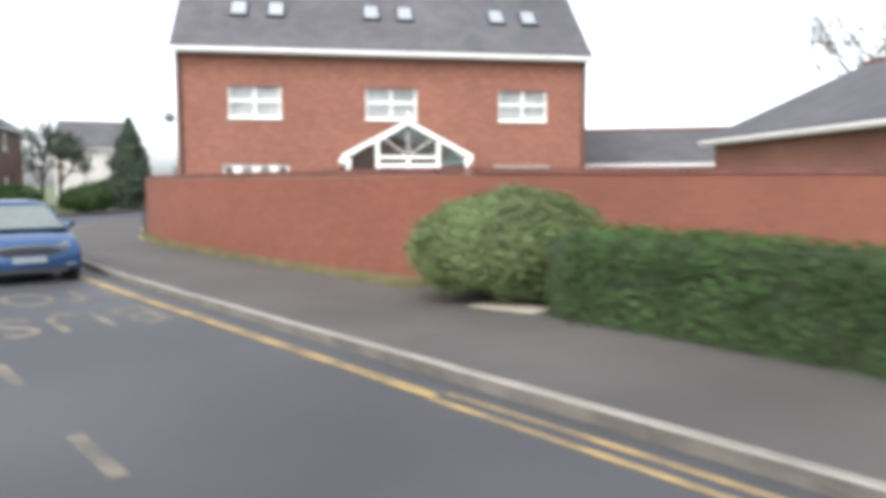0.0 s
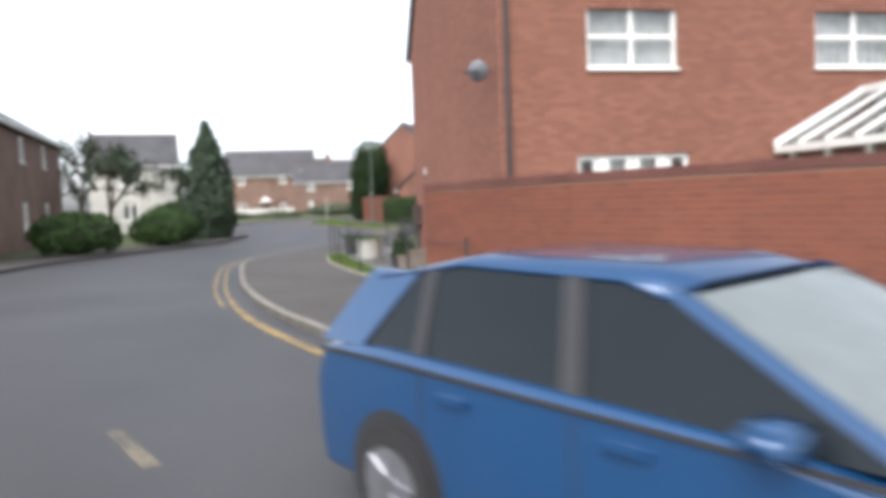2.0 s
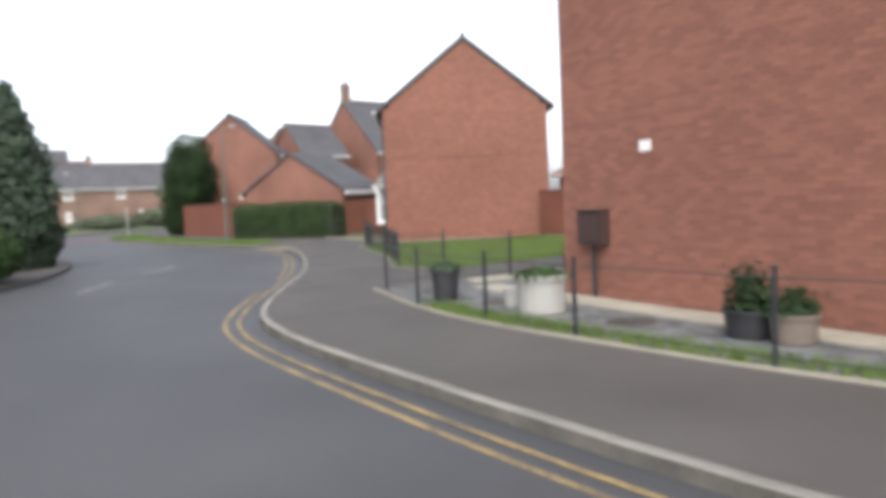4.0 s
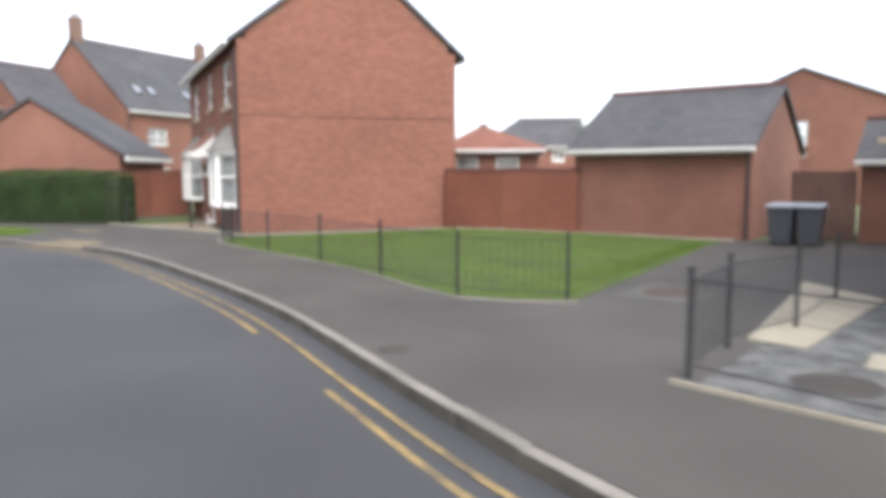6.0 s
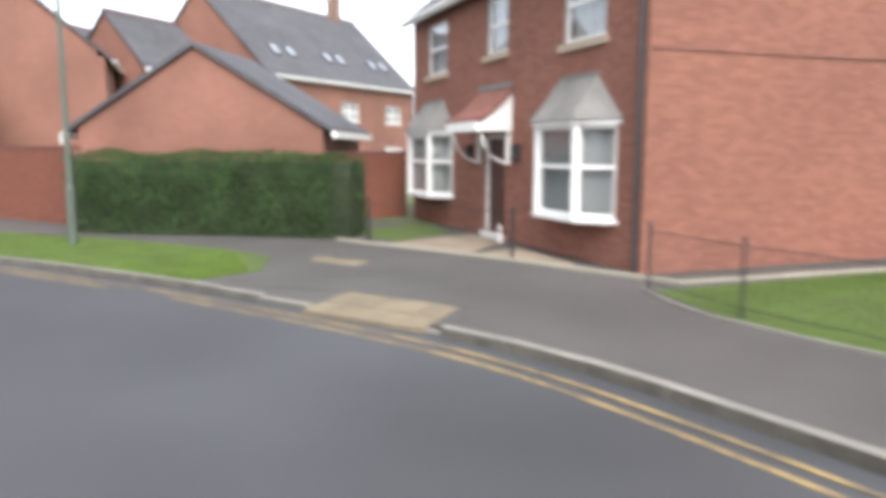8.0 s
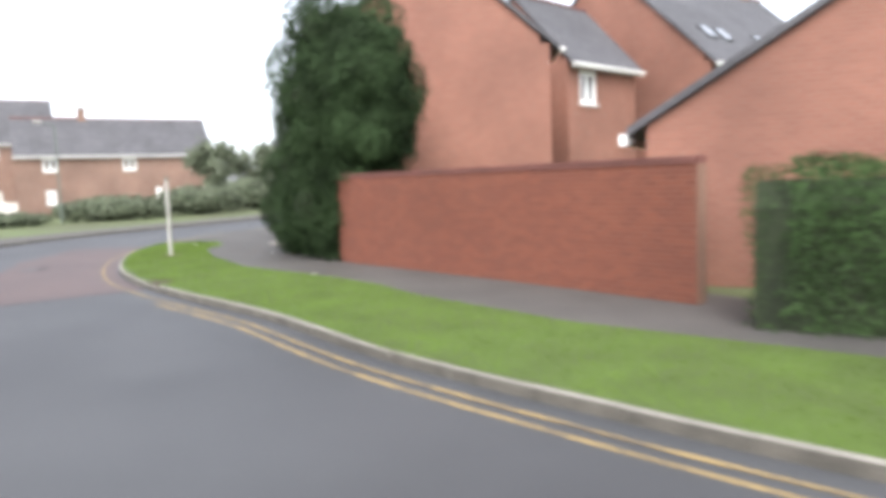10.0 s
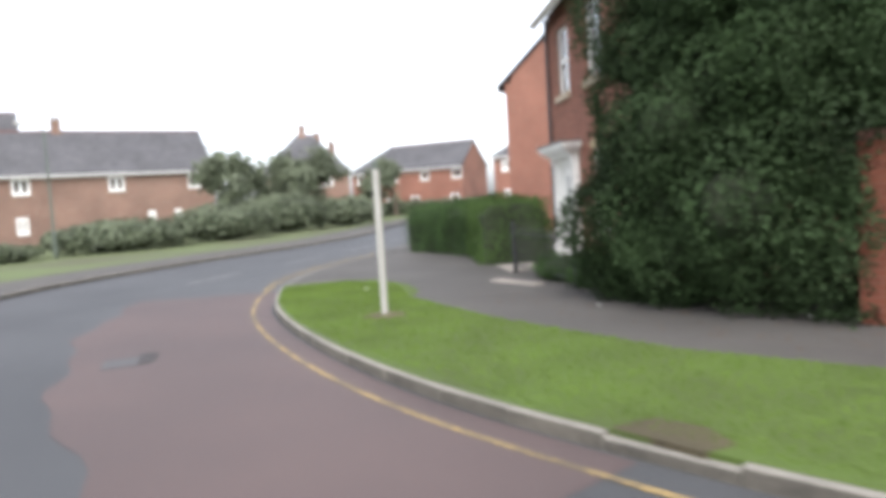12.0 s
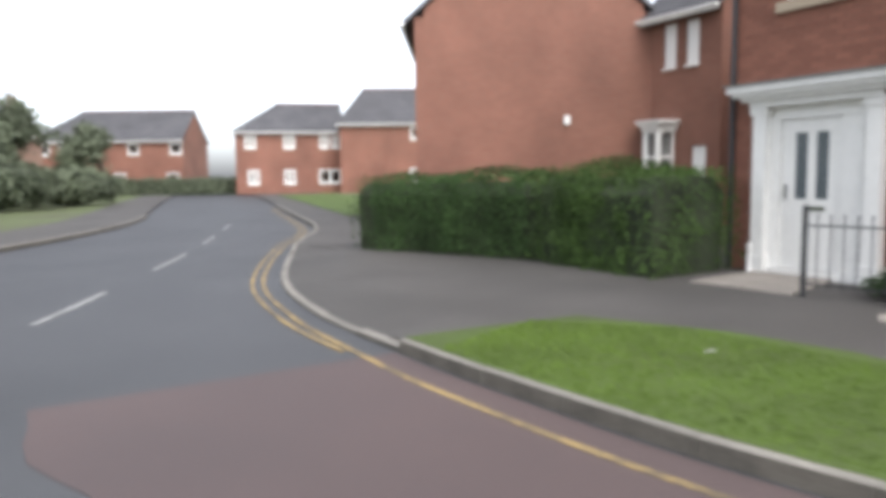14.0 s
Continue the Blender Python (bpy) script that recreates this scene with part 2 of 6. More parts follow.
UV_MATS = (BRICK, BRICK_DARK, BRICK_WALL, BRICK_HAZE_BROWN, ROOF, ROOF_RED)


def part(name, bm, mat, parent=None, label="", smooth=False):
    ob = new(name, mesh_of(bm, name, mat, mat in UV_MATS, smooth))
    if parent:
        ob.parent = parent
    return tagged(ob, label)


def thing(name, m, label, category, group="", kind=""):
    ob = new(name)
    ob.matrix_basis = m
    return tagged(ob, label, category, group, kind)


def structure(name, bm, mat, label="", smooth=False):
    return tagged(part(name, bm, mat, None, label, smooth), kind="structure")


def smooth_line(pts, step=0.3):
    """A curve through plan points, sampled about every step metres."""
    p = [Vector(q) for q in pts]
    p = [2 * p[0] - p[1]] + p + [2 * p[-1] - p[-2]]
    out = []
    for a, b, c, d in zip(p, p[1:], p[2:], p[3:]):
        n = max(2, int((c - b).length / step))
        for i in range(n):
            t = i / n
            out.append(0.5 * ((2 * b) + (c - a) * t + (2 * a - 5 * b + 4 * c - d) * t * t + (3 * b - a - 3 * c + d) * t ** 3))
    out.append(p[-2])
    return out


def shifted(line, off):
    """The plan line moved to its left by off metres."""
    out = []
    for i, p in enumerate(line):
        d = (line[min(i + 1, len(line) - 1)] - line[max(i - 1, 0)]).normalized()
        out.append(p + Vector((-d.y, d.x)) * off)
    return out


def ribbon(bm, left, right, z, thick=0.0):
    """A level band between two plan lines of as many points, with edges of that thickness."""
    a = [bm.verts.new((p.x, p.y, z)) for p in left]
    b = [bm.verts.new((p.x, p.y, z)) for p in right]
    for i in range(len(a) - 1):
        bm.faces.new((a[i], b[i], b[i + 1], a[i + 1]))
    if thick:
        for row in (a, b):
            low = [bm.verts.new((v.co.x, v.co.y, z - thick)) for v in row]
            for i in range(len(row) - 1):
                bm.faces.new((row[i], row[i + 1], low[i + 1], low[i]))


def slab(bm, outline, z0, z1):
    """A flat body with any plan outline."""
    top = [bm.verts.new((x, y, z1)) for x, y in outline]
    low = [bm.verts.new((x, y, z0)) for x, y in outline]
    f = bm.faces.new(top)
    for i in range(len(top)):
        j = (i + 1) % len(top)
        bm.faces.new((top[i], low[i], low[j], top[j]))
    bmesh.ops.triangulate(bm, faces=[f])


# ---- road, kerbs and pavements ----
ROAD_Z = -0.12
KERB_LINE = smooth_line([(34, -66), (24, -49), (14.4, -32.5), (9.0, -23.5), (7.3, -20.7), (5.1, -17.2), (3.3, -14.3), (2.15, -12.45), (0.6, -9.85), (-0.72, -7.4), (-2.05, -5.0),
                         (-3.1, -2.5), (-3.95, 0.2), (-4.55, 3.2), (-4.9, 6.4), (-5.1, 9.2), (-4.95, 11.2), (-4.4, 12.9), (-3.4, 15.1), (-2.0, 18.0), (-1.0, 20.6),
                         (0.14, 24.2), (0.92, 27.4), (0.96, 30.0), (0.64, 33.3), (0.18, 36.0), (-0.26, 38.2), (-0.88, 40.4), (-1.6, 43.6), (-1.95, 47.0), (-2.5, 49.6), (-2.9, 51.9),
                         (-3.08, 54.0), (-3.0, 56.0), (-2.7, 58.2), (-2.2, 60.3), (-1.55, 62.0), (-0.9, 63.4), (0.2, 65.4), (2.1, 67.7), (6.0, 71.0), (10.4, 74.3), (17, 81.5), (30, 96), (60, 130), (100, 175)])
LEFT_LINE = smooth_line([(26, -70), (16.5, -53), (7.0, -36.5), (1.4, -27.2), (-2.4, -20.9), (-5.6, -14.6), (-8.6, -8.6), (-10.8, -2.2), (-11.9, 4.6), (-12.2, 9.6), (-11.6, 14.2),
                         (-9.9, 18.2), (-8.0, 22.4), (-7.0, 26.2), (-6.6, 30.2), (-7.0, 34.5), (-8.2, 39.0), (-9.2, 44.2), (-9.7, 49.4), (-10.0, 54.5), (-9.4, 60.0), (-8.0, 64.8), (-5.2, 69.8),
                         (-1.6, 73.4), (2.2, 76.3), (6.6, 79.4), (12.0, 84.5), (25, 100), (55, 135), (95, 180)])


def crossing(y):
    """How far the kerb is lowered for a driveway: 0 to 1."""
    low = 0.0
    for a, b, ra, rb in ((28.8, 33.1, 0.6, 2.2), (63.3, 70.6, 0.6, 0.8)):
        low = max(low, min(1, max(0, min((y - a) / ra, (b - y) / rb))))
    return low


def ground_sheet():
    bm = bmesh.new()
    box(bm, -900, 900, -900, 900, -0.6, -0.2)
    structure("ground", bm, MEADOW, "rough green open ground reaching the horizon")


def road():
    bm = bmesh.new()
    n = 260
    pick = lambda line: [line[round(i * (len(line) - 1) / n)] for i in range(n + 1)]
    ribbon(bm, shifted(pick(LEFT_LINE), 0.3), shifted(pick(KERB_LINE), -0.3), ROAD_Z, 0.1)
    structure("road", bm, ASPHALT, "damp grey asphalt road")


def red_surface():
    """Red surfacing of the lanes along the green."""
    a = [p for p in KERB_LINE if 51.8 < p.y < 63.6]
    bm = bmesh.new()
    outer = [p.lerp(q, 0.5 + 0.3 * math.sin(i * 0.55) + 0.2 * math.sin(i * 1.3)) for i, (p, q) in enumerate(zip(shifted(a, 2.75), shifted(a, 3.05)))]
    ribbon(bm, outer, shifted(a, 0.1), ROAD_Z + 0.005, 0.004)
    structure("red_road_surface", bm, RED_ASPHALT, "faded red surfacing on the asphalt road")


def pavements():
    edge = []
    for p, q in zip(shifted(KERB_LINE, -0.08), shifted(KERB_LINE, -1.0)):
        edge.append(p.lerp(q, crossing(p.y)))
    bm = bmesh.new()
    slab(bm, [(p.x, p.y) for p in shifted(KERB_LINE, -1.3)[::4]] + [(330, 190), (330, -80)], -0.3, -0.008)
    structure("garden_ground", bm, GARDEN, "rough grass and soil of the gardens behind the pavement")
    bm = bmesh.new()
    back = [(104, 172), (64, 126), (34, 92), (21, 78), (13, 69.5), (9.5, 66), (7.2, 61.5), (4.6, 59.8), (3.2, 57), (2.6, 52), (3.4, 47), (4.0, 43), (8.8, 38.6), (9.6, 34.5), (6.8, 29.3), (12.2, 25.8), (12.4, 16.2),
            (13.5, 12.2), (3.2, 9.95), (0.1, 9.95), (0.1, 1.3), (-1.0, 1.0), (1.9, -6.2), (5.2, -11.6), (6.3, -12.9), (8.3, -15.5), (14, -24.5), (26, -45), (38, -66)]
    slab(bm, [(p.x, p.y) for p in edge[::2]] + back, -0.3, 0.0)
    structure("pavement", bm, PATH_ASPHALT, "worn brown-grey asphalt pavement behind a concrete kerb")
    bm = bmesh.new()
    for lo, hi in ((28.2, 33.8), (62.8, 71.2)):
        run = [i for i, p in enumerate(KERB_LINE) if lo < p.y < hi]
        near, far = shifted(KERB_LINE, -0.05), shifted(KERB_LINE, -1.02)
        rows = [[bm.verts.new((near[i].x, near[i].y, 0.004 - 0.082 * crossing(KERB_LINE[i].y))), bm.verts.new((far[i].x, far[i].y, 0.004)), bm.verts.new((near[i].x, near[i].y, -0.2)), bm.verts.new((far[i].x, far[i].y, -0.2))] for i in run]
        for a, b in zip(rows, rows[1:]):
            bm.faces.new((a[0], a[1], b[1], b[0]))
            bm.faces.new((a[0], b[0], b[2], a[2]))
            bm.faces.new((a[1], a[3], b[3], b[1]))
    structure("dropped_crossing", bm, PATH_ASPHALT, "sloping asphalt driveway crossing at a lowered kerb")
    edge = shifted(LEFT_LINE, 0.08)
    bm = bmesh.new()
    slab(bm, [(p.x, p.y) for p in shifted(LEFT_LINE, 1.3)[::4]] + [(-330, 190), (-330, -80)], -0.3, -0.008)
    structure("garden_ground_far", bm, GARDEN, "rough grass and soil of the gardens across the road")
    bm = bmesh.new()
    ribbon(bm, shifted(LEFT_LINE, 2.6)[::2], edge[::2], 0.0, 0.3)
    structure("pavement_far", bm, PATH_ASPHALT, "grey asphalt pavement on the other side of the road")


def kerbs():
    """Concrete kerb stones, each a block with a chamfered road edge."""
    for line, side, name, lo, hi in ((KERB_LINE, 1, "kerb", -26, 88), (LEFT_LINE, -1, "kerb_far", 56, 86)):
        root = tagged(new(name), "grey concrete kerb stones along the road edge", "kerb", kind="structure")
        run = [p for p in line if lo < p.y < hi]
        acc, start = 0.0, 0
        for i in range(1, len(run)):
            acc += (run[i] - run[i - 1]).length
            if acc < 0.88:
                continue
            a, b = run[start], run[i]
            start, acc = i, 0.0
            d = (b - a).normalized()
            bm = bmesh.new()
            h = (-0.03 if side > 0 and 51.3 < (a.y + b.y) / 2 < 52.3 else 0.006) - 0.085 * (crossing((a.y + b.y) / 2) if side > 0 else 0) + random.uniform(-0.004, 0.004)
            ln = (b - a).length - 0.012
            s = side
            solid(bm, [(0, -0.06 * s, -0.25), (0, -0.06 * s, h), (0, 0.03 * s, h), (0, 0.046 * s, h - 0.014), (0, 0.06 * s, -0.25)], (ln, 0, 0))
            ob = part("kerb_stone", bm, KERB, root)
            # Road-facing sides take the grimy colour that is also darkened as shade.
            ob.data.materials.append(KERB_SHADE_GRIME)
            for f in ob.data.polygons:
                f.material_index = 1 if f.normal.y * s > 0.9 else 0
            ob.matrix_basis = pose(a.x, a.y, 0, 0, 0, math.degrees(math.atan2(d.y, d.x)) + random.uniform(-0.4, 0.4))


def painted(name, line, offs, mat, label, z=ROAD_Z + 0.004):
    bm = bmesh.new()
    for a, b in offs:
        ribbon(bm, shifted(line, b), shifted(line, a), z, 0.003)
    structure(name, bm, mat, label)


def road_paint():
    whole = [p for p in KERB_LINE]
    seg = lambda lo, hi: [p for p in whole if lo < p.y < hi]
    painted("yellow_line_double_south", seg(-60, -18.1), [(0.26, 0.34), (0.46, 0.54)], YELLOW, "double yellow lines painted beside the kerb")
    ease = lambda y: max(0.0, min(1.0, (y - 45.5) / 6.0))
    near, far, close = shifted(whole, 0.34), shifted(whole, 0.38), shifted(whole, 0.27)
    north = lambda y: max(0.0, min(1.0, (y - 62.5) / 3.0))
    begin = lambda y: max(0.0, min(1.0, (2.5 - y) / 3.0))
    inner = [a.lerp(b, max(ease(p.y), 0.7 * begin(p.y))).lerp(c, north(p.y)) for a, b, c, p in zip(near, far, close, whole)]
    broad = [a.lerp(b, begin(p.y)) for a, b, p in zip(shifted(inner, 0.066), shifted(inner, 0.15), whole)]
    keep = [i for i, p in enumerate(whole) if -18.45 < p.y < 86]
    bm = bmesh.new()
    ribbon(bm, broad[keep[0]:keep[-1] + 1], inner[keep[0]:keep[-1] + 1], ROAD_Z + 0.009, 0.003)
    structure("yellow_line_inner", bm, YELLOW, "worn yellow line painted along the kerb and round the bend")
    for name, lo, hi in (("yellow_line_double_south_bend", 1.0, 15.4), ("yellow_line_double_bend", 17.6, 33.4), ("yellow_line_double_north_bend", 34.6, 50.2)):
        painted(name, seg(lo, hi), [(0.55, 0.62)], YELLOW, "worn outer yellow line painted round the bend")
    painted("yellow_line_north", seg(63.6, 86), [(0.43, 0.49)], YELLOW, "worn outer yellow line painted round the corner", ROAD_Z + 0.009)
    bm = bmesh.new()
    for line in ([(-7.2, 18.8), (-5.5, 22.6), (-4.2, 24.6), (-2.9, 28.0)], [(-2.0, 67.5), (0.2, 69.2), (4.3, 72.5), (9.6, 77.3), (14.0, 81.5)]):
        mid, acc, run = smooth_line(line, 0.2), 0.0, []
        for p, q in zip(mid, mid[1:]):
            acc += (q - p).length
            if acc % 4.9 < 2.7:
                run.append(q)
            elif len(run) > 1:
                ribbon(bm, shifted(run, 0.05), shifted(run, -0.05), ROAD_Z + 0.009, 0.003)
                run = []
    structure("centre_line", bm, WHITE_LINE, "worn white dashed centre line on the road")


def far_verge():
    """Strip of grass behind the pavement at the far bend."""
    line = [p for p in KERB_LINE if 77.5 < p.y < 104]
    bm = bmesh.new()
    ribbon(bm, shifted(line, -1.7), shifted(line, -6.2), 0.03, 0.06)
    structure("verge_far", bm, TURF, "mown green grass verge at the far bend")


far_verge()


def bus_stop_marking():
    """Worn lettering and a dashed bay edge on the oncoming lane."""
    for word, x, y, sx in (("BUS", 1.13, -13.86, 1.1), ("STOP", 0.0, -11.82, 0.92)):
        cu = bpy.data.curves.new("lettering", 'FONT')
        cu.body = word
        cu.size, cu.extrude, cu.align_x = 1.0, 0.002, 'CENTER'
        cu.space_character = 1.1
        me = bpy.data.meshes.new_from_object(new("lettering_curve", cu))
        bpy.data.objects.remove(bpy.data.objects["lettering_curve"])
        me.materials.append(WORN_YELLOW)
        ob = tagged(new("road_lettering", me), "worn yellow road lettering that says " + word, "road marking", kind="structure")
        ob.matrix_basis = pose(x, y, ROAD_Z + 0.004, 0, 0, 210.7) @ Matrix.Diagonal((sx, 1.95, 1, 1))
    bm = bmesh.new()
    bay = [p for p in shifted(KERB_LINE, 2.9) if -26 < p.y < -4]
    i = 0
    while i + 4 < len(bay):
        ribbon(bm, shifted(bay[i:i + 4], 0.06), shifted(bay[i:i + 4], -0.06), ROAD_Z + 0.004, 0.003)
        i += 8
    structure("bus_bay_edge", bm, WORN_YELLOW, "worn yellow dashed edge of the bus stop bay")


ground_sheet()
road()
red_surface()
pavements()
road_paint()
bus_stop_marking()


def turf(name, outline, label, z=0.012):
    bm = bmesh.new()
    slab(bm, outline, -0.05, z)
    structure(name, bm, TURF, label)


VERGE_S = [(p.x, p.y) for p in shifted(KERB_LINE, -0.02) if 33.4 < p.y < 63.4]
VERGE = VERGE_S[::2] + [(-0.17, 63.0), (0.75, 62.4), (0.65, 60.9), (0.3, 59.9), (-0.2, 59.3), (-0.4, 58.2), (-0.75, 55.5), (-0.7, 53.5), (0.3, 49.8), (0.5, 48.4), (0.4, 46.5), (0.9, 43.5), (2.3, 39.5), (2.95, 36.6), (2.95, 34.9), (1.85, 33.66)]
LAWN = [(0.9, 15.6), (0.25, 17.1), (1.25, 19.5), (2.1, 21.95), (2.74, 24.4), (3.5, 26.8), (4.5, 28.1), (10.9, 24.9), (11.9, 21.0), (11.6, 16.6), (9.9, 16.5)]
turf("verge", VERGE, "bright green mown grass verge beside the kerb")
turf("lawn", LAWN, "bright green mown lawn behind low railings")


# ---- buildings ----
def wall_panel(bm, w, h, t, holes):
    """An upright wall in the x-z plane with its face at y = 0, its depth t, and holes (x0, x1, z0, z1) right through."""
    xs = sorted({0, w, *(v for o in holes for v in o[:2])})
    zs = sorted({0, h, *(v for o in holes for v in o[2:4])})
    inside = lambda x, z: any(o[0] < x < o[1] and o[2] < z < o[3] for o in holes)
    for y in (0, t):
        for a, b in zip(xs, xs[1:]):
            for c, d in zip(zs, zs[1:]):
                if not inside((a + b) / 2, (c + d) / 2):
                    q = [bm.verts.new(p) for p in ((a, y, c), (b, y, c), (b, y, d), (a, y, d))]
                    bm.faces.new(q if y == 0 else q[::-1])
    for x0, x1, z0, z1 in [o[:4] for o in holes] + [(0, w, 0, h)]:
        for p, q in (((x0, z0), (x1, z0)), ((x1, z0), (x1, z1)), ((x1, z1), (x0, z1)), ((x0, z1), (x0, z0))):
            bm.faces.new([bm.verts.new(v) for v in ((p[0], 0, p[1]), (q[0], 0, q[1]), (q[0], t, q[1]), (p[0], t, p[1]))])


def window(parent, x0, x1, z0, z1, y=0.06, cols=2, transom=0.5, sill=PVC, head=None, curtain=True, bar=0.06, sash=False):
    """A framed window set in a wall hole: frame, a pane in each light, a sill and a curtain behind."""
    bm = bmesh.new()
    ux = [x0 + bar + (x1 - x0 - 2 * bar) * i / cols for i in range(cols + 1)]
    zt = [z0 + bar, z0 + (z1 - z0) * transom, z1 - bar] if transom else [z0 + bar, z1 - bar]
    half = bar * 0.55
    lights = [(a + (half if i else 0) - x0, b - (half if i < cols - 1 else 0) - x0, c + (half if j else 0) - z0, d - (half if j < len(zt) - 2 else 0) - z0)
              for i, (a, b) in enumerate(zip(ux, ux[1:])) for j, (c, d) in enumerate(zip(zt, zt[1:]))]
    wall_panel(bm, x1 - x0, z1 - z0, 0.07, lights)
    bmesh.ops.translate(bm, verts=bm.verts, vec=(x0, y, z0))
    bmesh.ops.remove_doubles(bm, verts=bm.verts, dist=0.0005)
    win = part("window", bm, PVC, parent)
    for a, b in zip(ux, ux[1:]):
        for c, d in zip(zt, zt[1:]):
            bm = bmesh.new()
            box(bm, a + 0.005, b - 0.005, y + 0.03, y + 0.038, c + 0.005, d - 0.005)
            part("pane", bm, GLASS, win).visible_shadow = False
    if sill:
        bm = bmesh.new()
        e = 0.09 if sill is STONE else 0.02
        box(bm, x0 - e, x1 + e, -0.07, y + 0.03, z0 - (0.14 if sill is STONE else 0.045), z0 - 0.002)
        part("sill", bm, sill, win)
    if head:
        bm = bmesh.new()
        n = 10
        arc = [(x0 - 0.1 + (x1 - x0 + 0.2) * i / n, -0.012, z1 + 0.13 + 0.08 * math.sin(math.pi * i / n)) for i in range(n + 1)]
        solid(bm, [(x0 - 0.02, -0.012, z1 + 0.002), *arc, (x1 + 0.02, -0.012, z1 + 0.002)], (0, 0.06, 0))
        part("lintel", bm, head, win)
    if curtain:
        bm = bmesh.new()
        n = 14
        for a, b in ((x0 + 0.02, x0 + (x1 - x0) * 0.49), (x1 - (x1 - x0) * 0.5, x1 - 0.02)):
            lo = [bm.verts.new((a + (b - a) * i / n, y + 0.16 + 0.02 * math.sin(i * 2.1), z0)) for i in range(n + 1)]
            hi = [bm.verts.new((v.co.x, v.co.y, z1)) for v in lo]
            for i in range(n):
                bm.faces.new((lo[i], lo[i + 1], hi[i + 1], hi[i]))
        part("curtain", bm, NET, win)
    return win


def gable_roof(root, w, d, eave, ridge, mat=ROOF, over=0.3, verge=0.12, hip=(False, False), t=0.14):
    """Two slopes to a ridge along x, each a thick slab; ends may be hipped."""
    k = (ridge - eave) / (d / 2)
    lo, ym = eave - over * k + 0.03, d / 2
    rx0 = (hip[0] if hip[0] > 1 else d / 2 * 0.9) if hip[0] else -verge
    rx1 = w - d / 2 * 0.9 if hip[1] else w + verge
    ex0, ex1 = (-over if hip[0] else -verge), (w + over if hip[1] else w + verge)
    top = ridge + 0.03
    for y in (-over, d + over):
        bm = bmesh.new()
        solid(bm, [(ex0, y, lo), (ex1, y, lo), (rx1, ym, top), (rx0, ym, top)], (0, 0, t))
        part("roof", bm, mat, root)
    for flag, ex, rx in ((hip[0], ex0, rx0), (hip[1], ex1, rx1)):
        if flag:
            bm = bmesh.new()
            solid(bm, [(ex, -over, lo), (ex, d + over, lo), (rx, ym, top)], (0, 0, t))
            part("roof", bm, mat, root)
    bm = bmesh.new()
    tube(bm, (rx0, ym, top + t), (rx1, ym, top + t), 0.09, n=8)
    part("ridge_tiles", bm, mat if mat not in UV_MATS else COPING, root)
    for y, s in ((-over, -1), (d + over, 1)):
        bm = bmesh.new()
        box(bm, ex0, ex1, min(y, y + 0.02 * s), max(y, y + 0.02 * s), lo - 0.07, lo + 0.08)
        box(bm, ex0, ex1, min(y + 0.02 * s, y + 0.12 * s), max(y + 0.02 * s, y + 0.12 * s), lo + 0.0, lo + 0.075)
        part("gutter", bm, PVC, root, "white gutter and fascia board")
    return k


def shell(root, w, d, eave, ridge, holes=(), mat=BRICK, hip=(False, False), back_holes=(), laid=""):
    t = 0.28
    bm = bmesh.new()
    wall_panel(bm, w, eave, t, list(holes))
    part("wall", bm, MORTAR if "front" in laid else mat, root)
    bm = bmesh.new()
    wall_panel(bm, w, eave, t, list(back_holes))
    ob = part("wall", bm, mat, root)
    ob.matrix_basis = pose(w, d, 0, 0, 0, 180)
    k = (ridge - eave) / (d / 2)
    for x, s, hipped in ((0, 1, hip[0]), (w - t, 1, hip[1])):
        bm = bmesh.new()
        if hipped:
            out = [(x, t, 0), (x, d - t, 0), (x, d - t, eave), (x, t, eave)]
        else:
            out = [(x, t, 0), (x, d - t, 0), (x, d - t, eave + k * t), (x, d / 2, ridge), (x, t, eave + k * t)]
        solid(bm, out, (t, 0, 0))
        part("wall", bm, MORTAR if ("left" if x == 0 else "right") in laid else mat, root)
    bm = bmesh.new()
    box(bm, t, w - t, t, d - t, 2.55, 2.7)
    part("floor_slab", bm, STONE, root)


def drainpipe(root, x, y, z, mat=BLACK_PLASTIC):
    bm = bmesh.new()
    tube(bm, (x, y, 0.02), (x, y, z), 0.04, n=8)
    part("drainpipe", bm, mat, root)


def chimney(root, x, y, z0, z1):
    bm = bmesh.new()
    box(bm, x - 0.35, x + 0.35, y - 0.3, y + 0.3, z0, z1)
    box(bm, x - 0.4, x + 0.4, y - 0.35, y + 0.35, z1, z1 + 0.12)
    ch = part("chimney", bm, BRICK_HAZE_BROWN, root)
    for dx in (-0.18, 0.18):
        bm = bmesh.new()
        lathe(bm, [(0.11, z1 + 0.1), (0.1, z1 + 0.4), (0.13, z1 + 0.42), (0.13, z1 + 0.47)], 10, (x + dx, y))
        part("chimney_pot", bm, TERRACOTTA, ch)


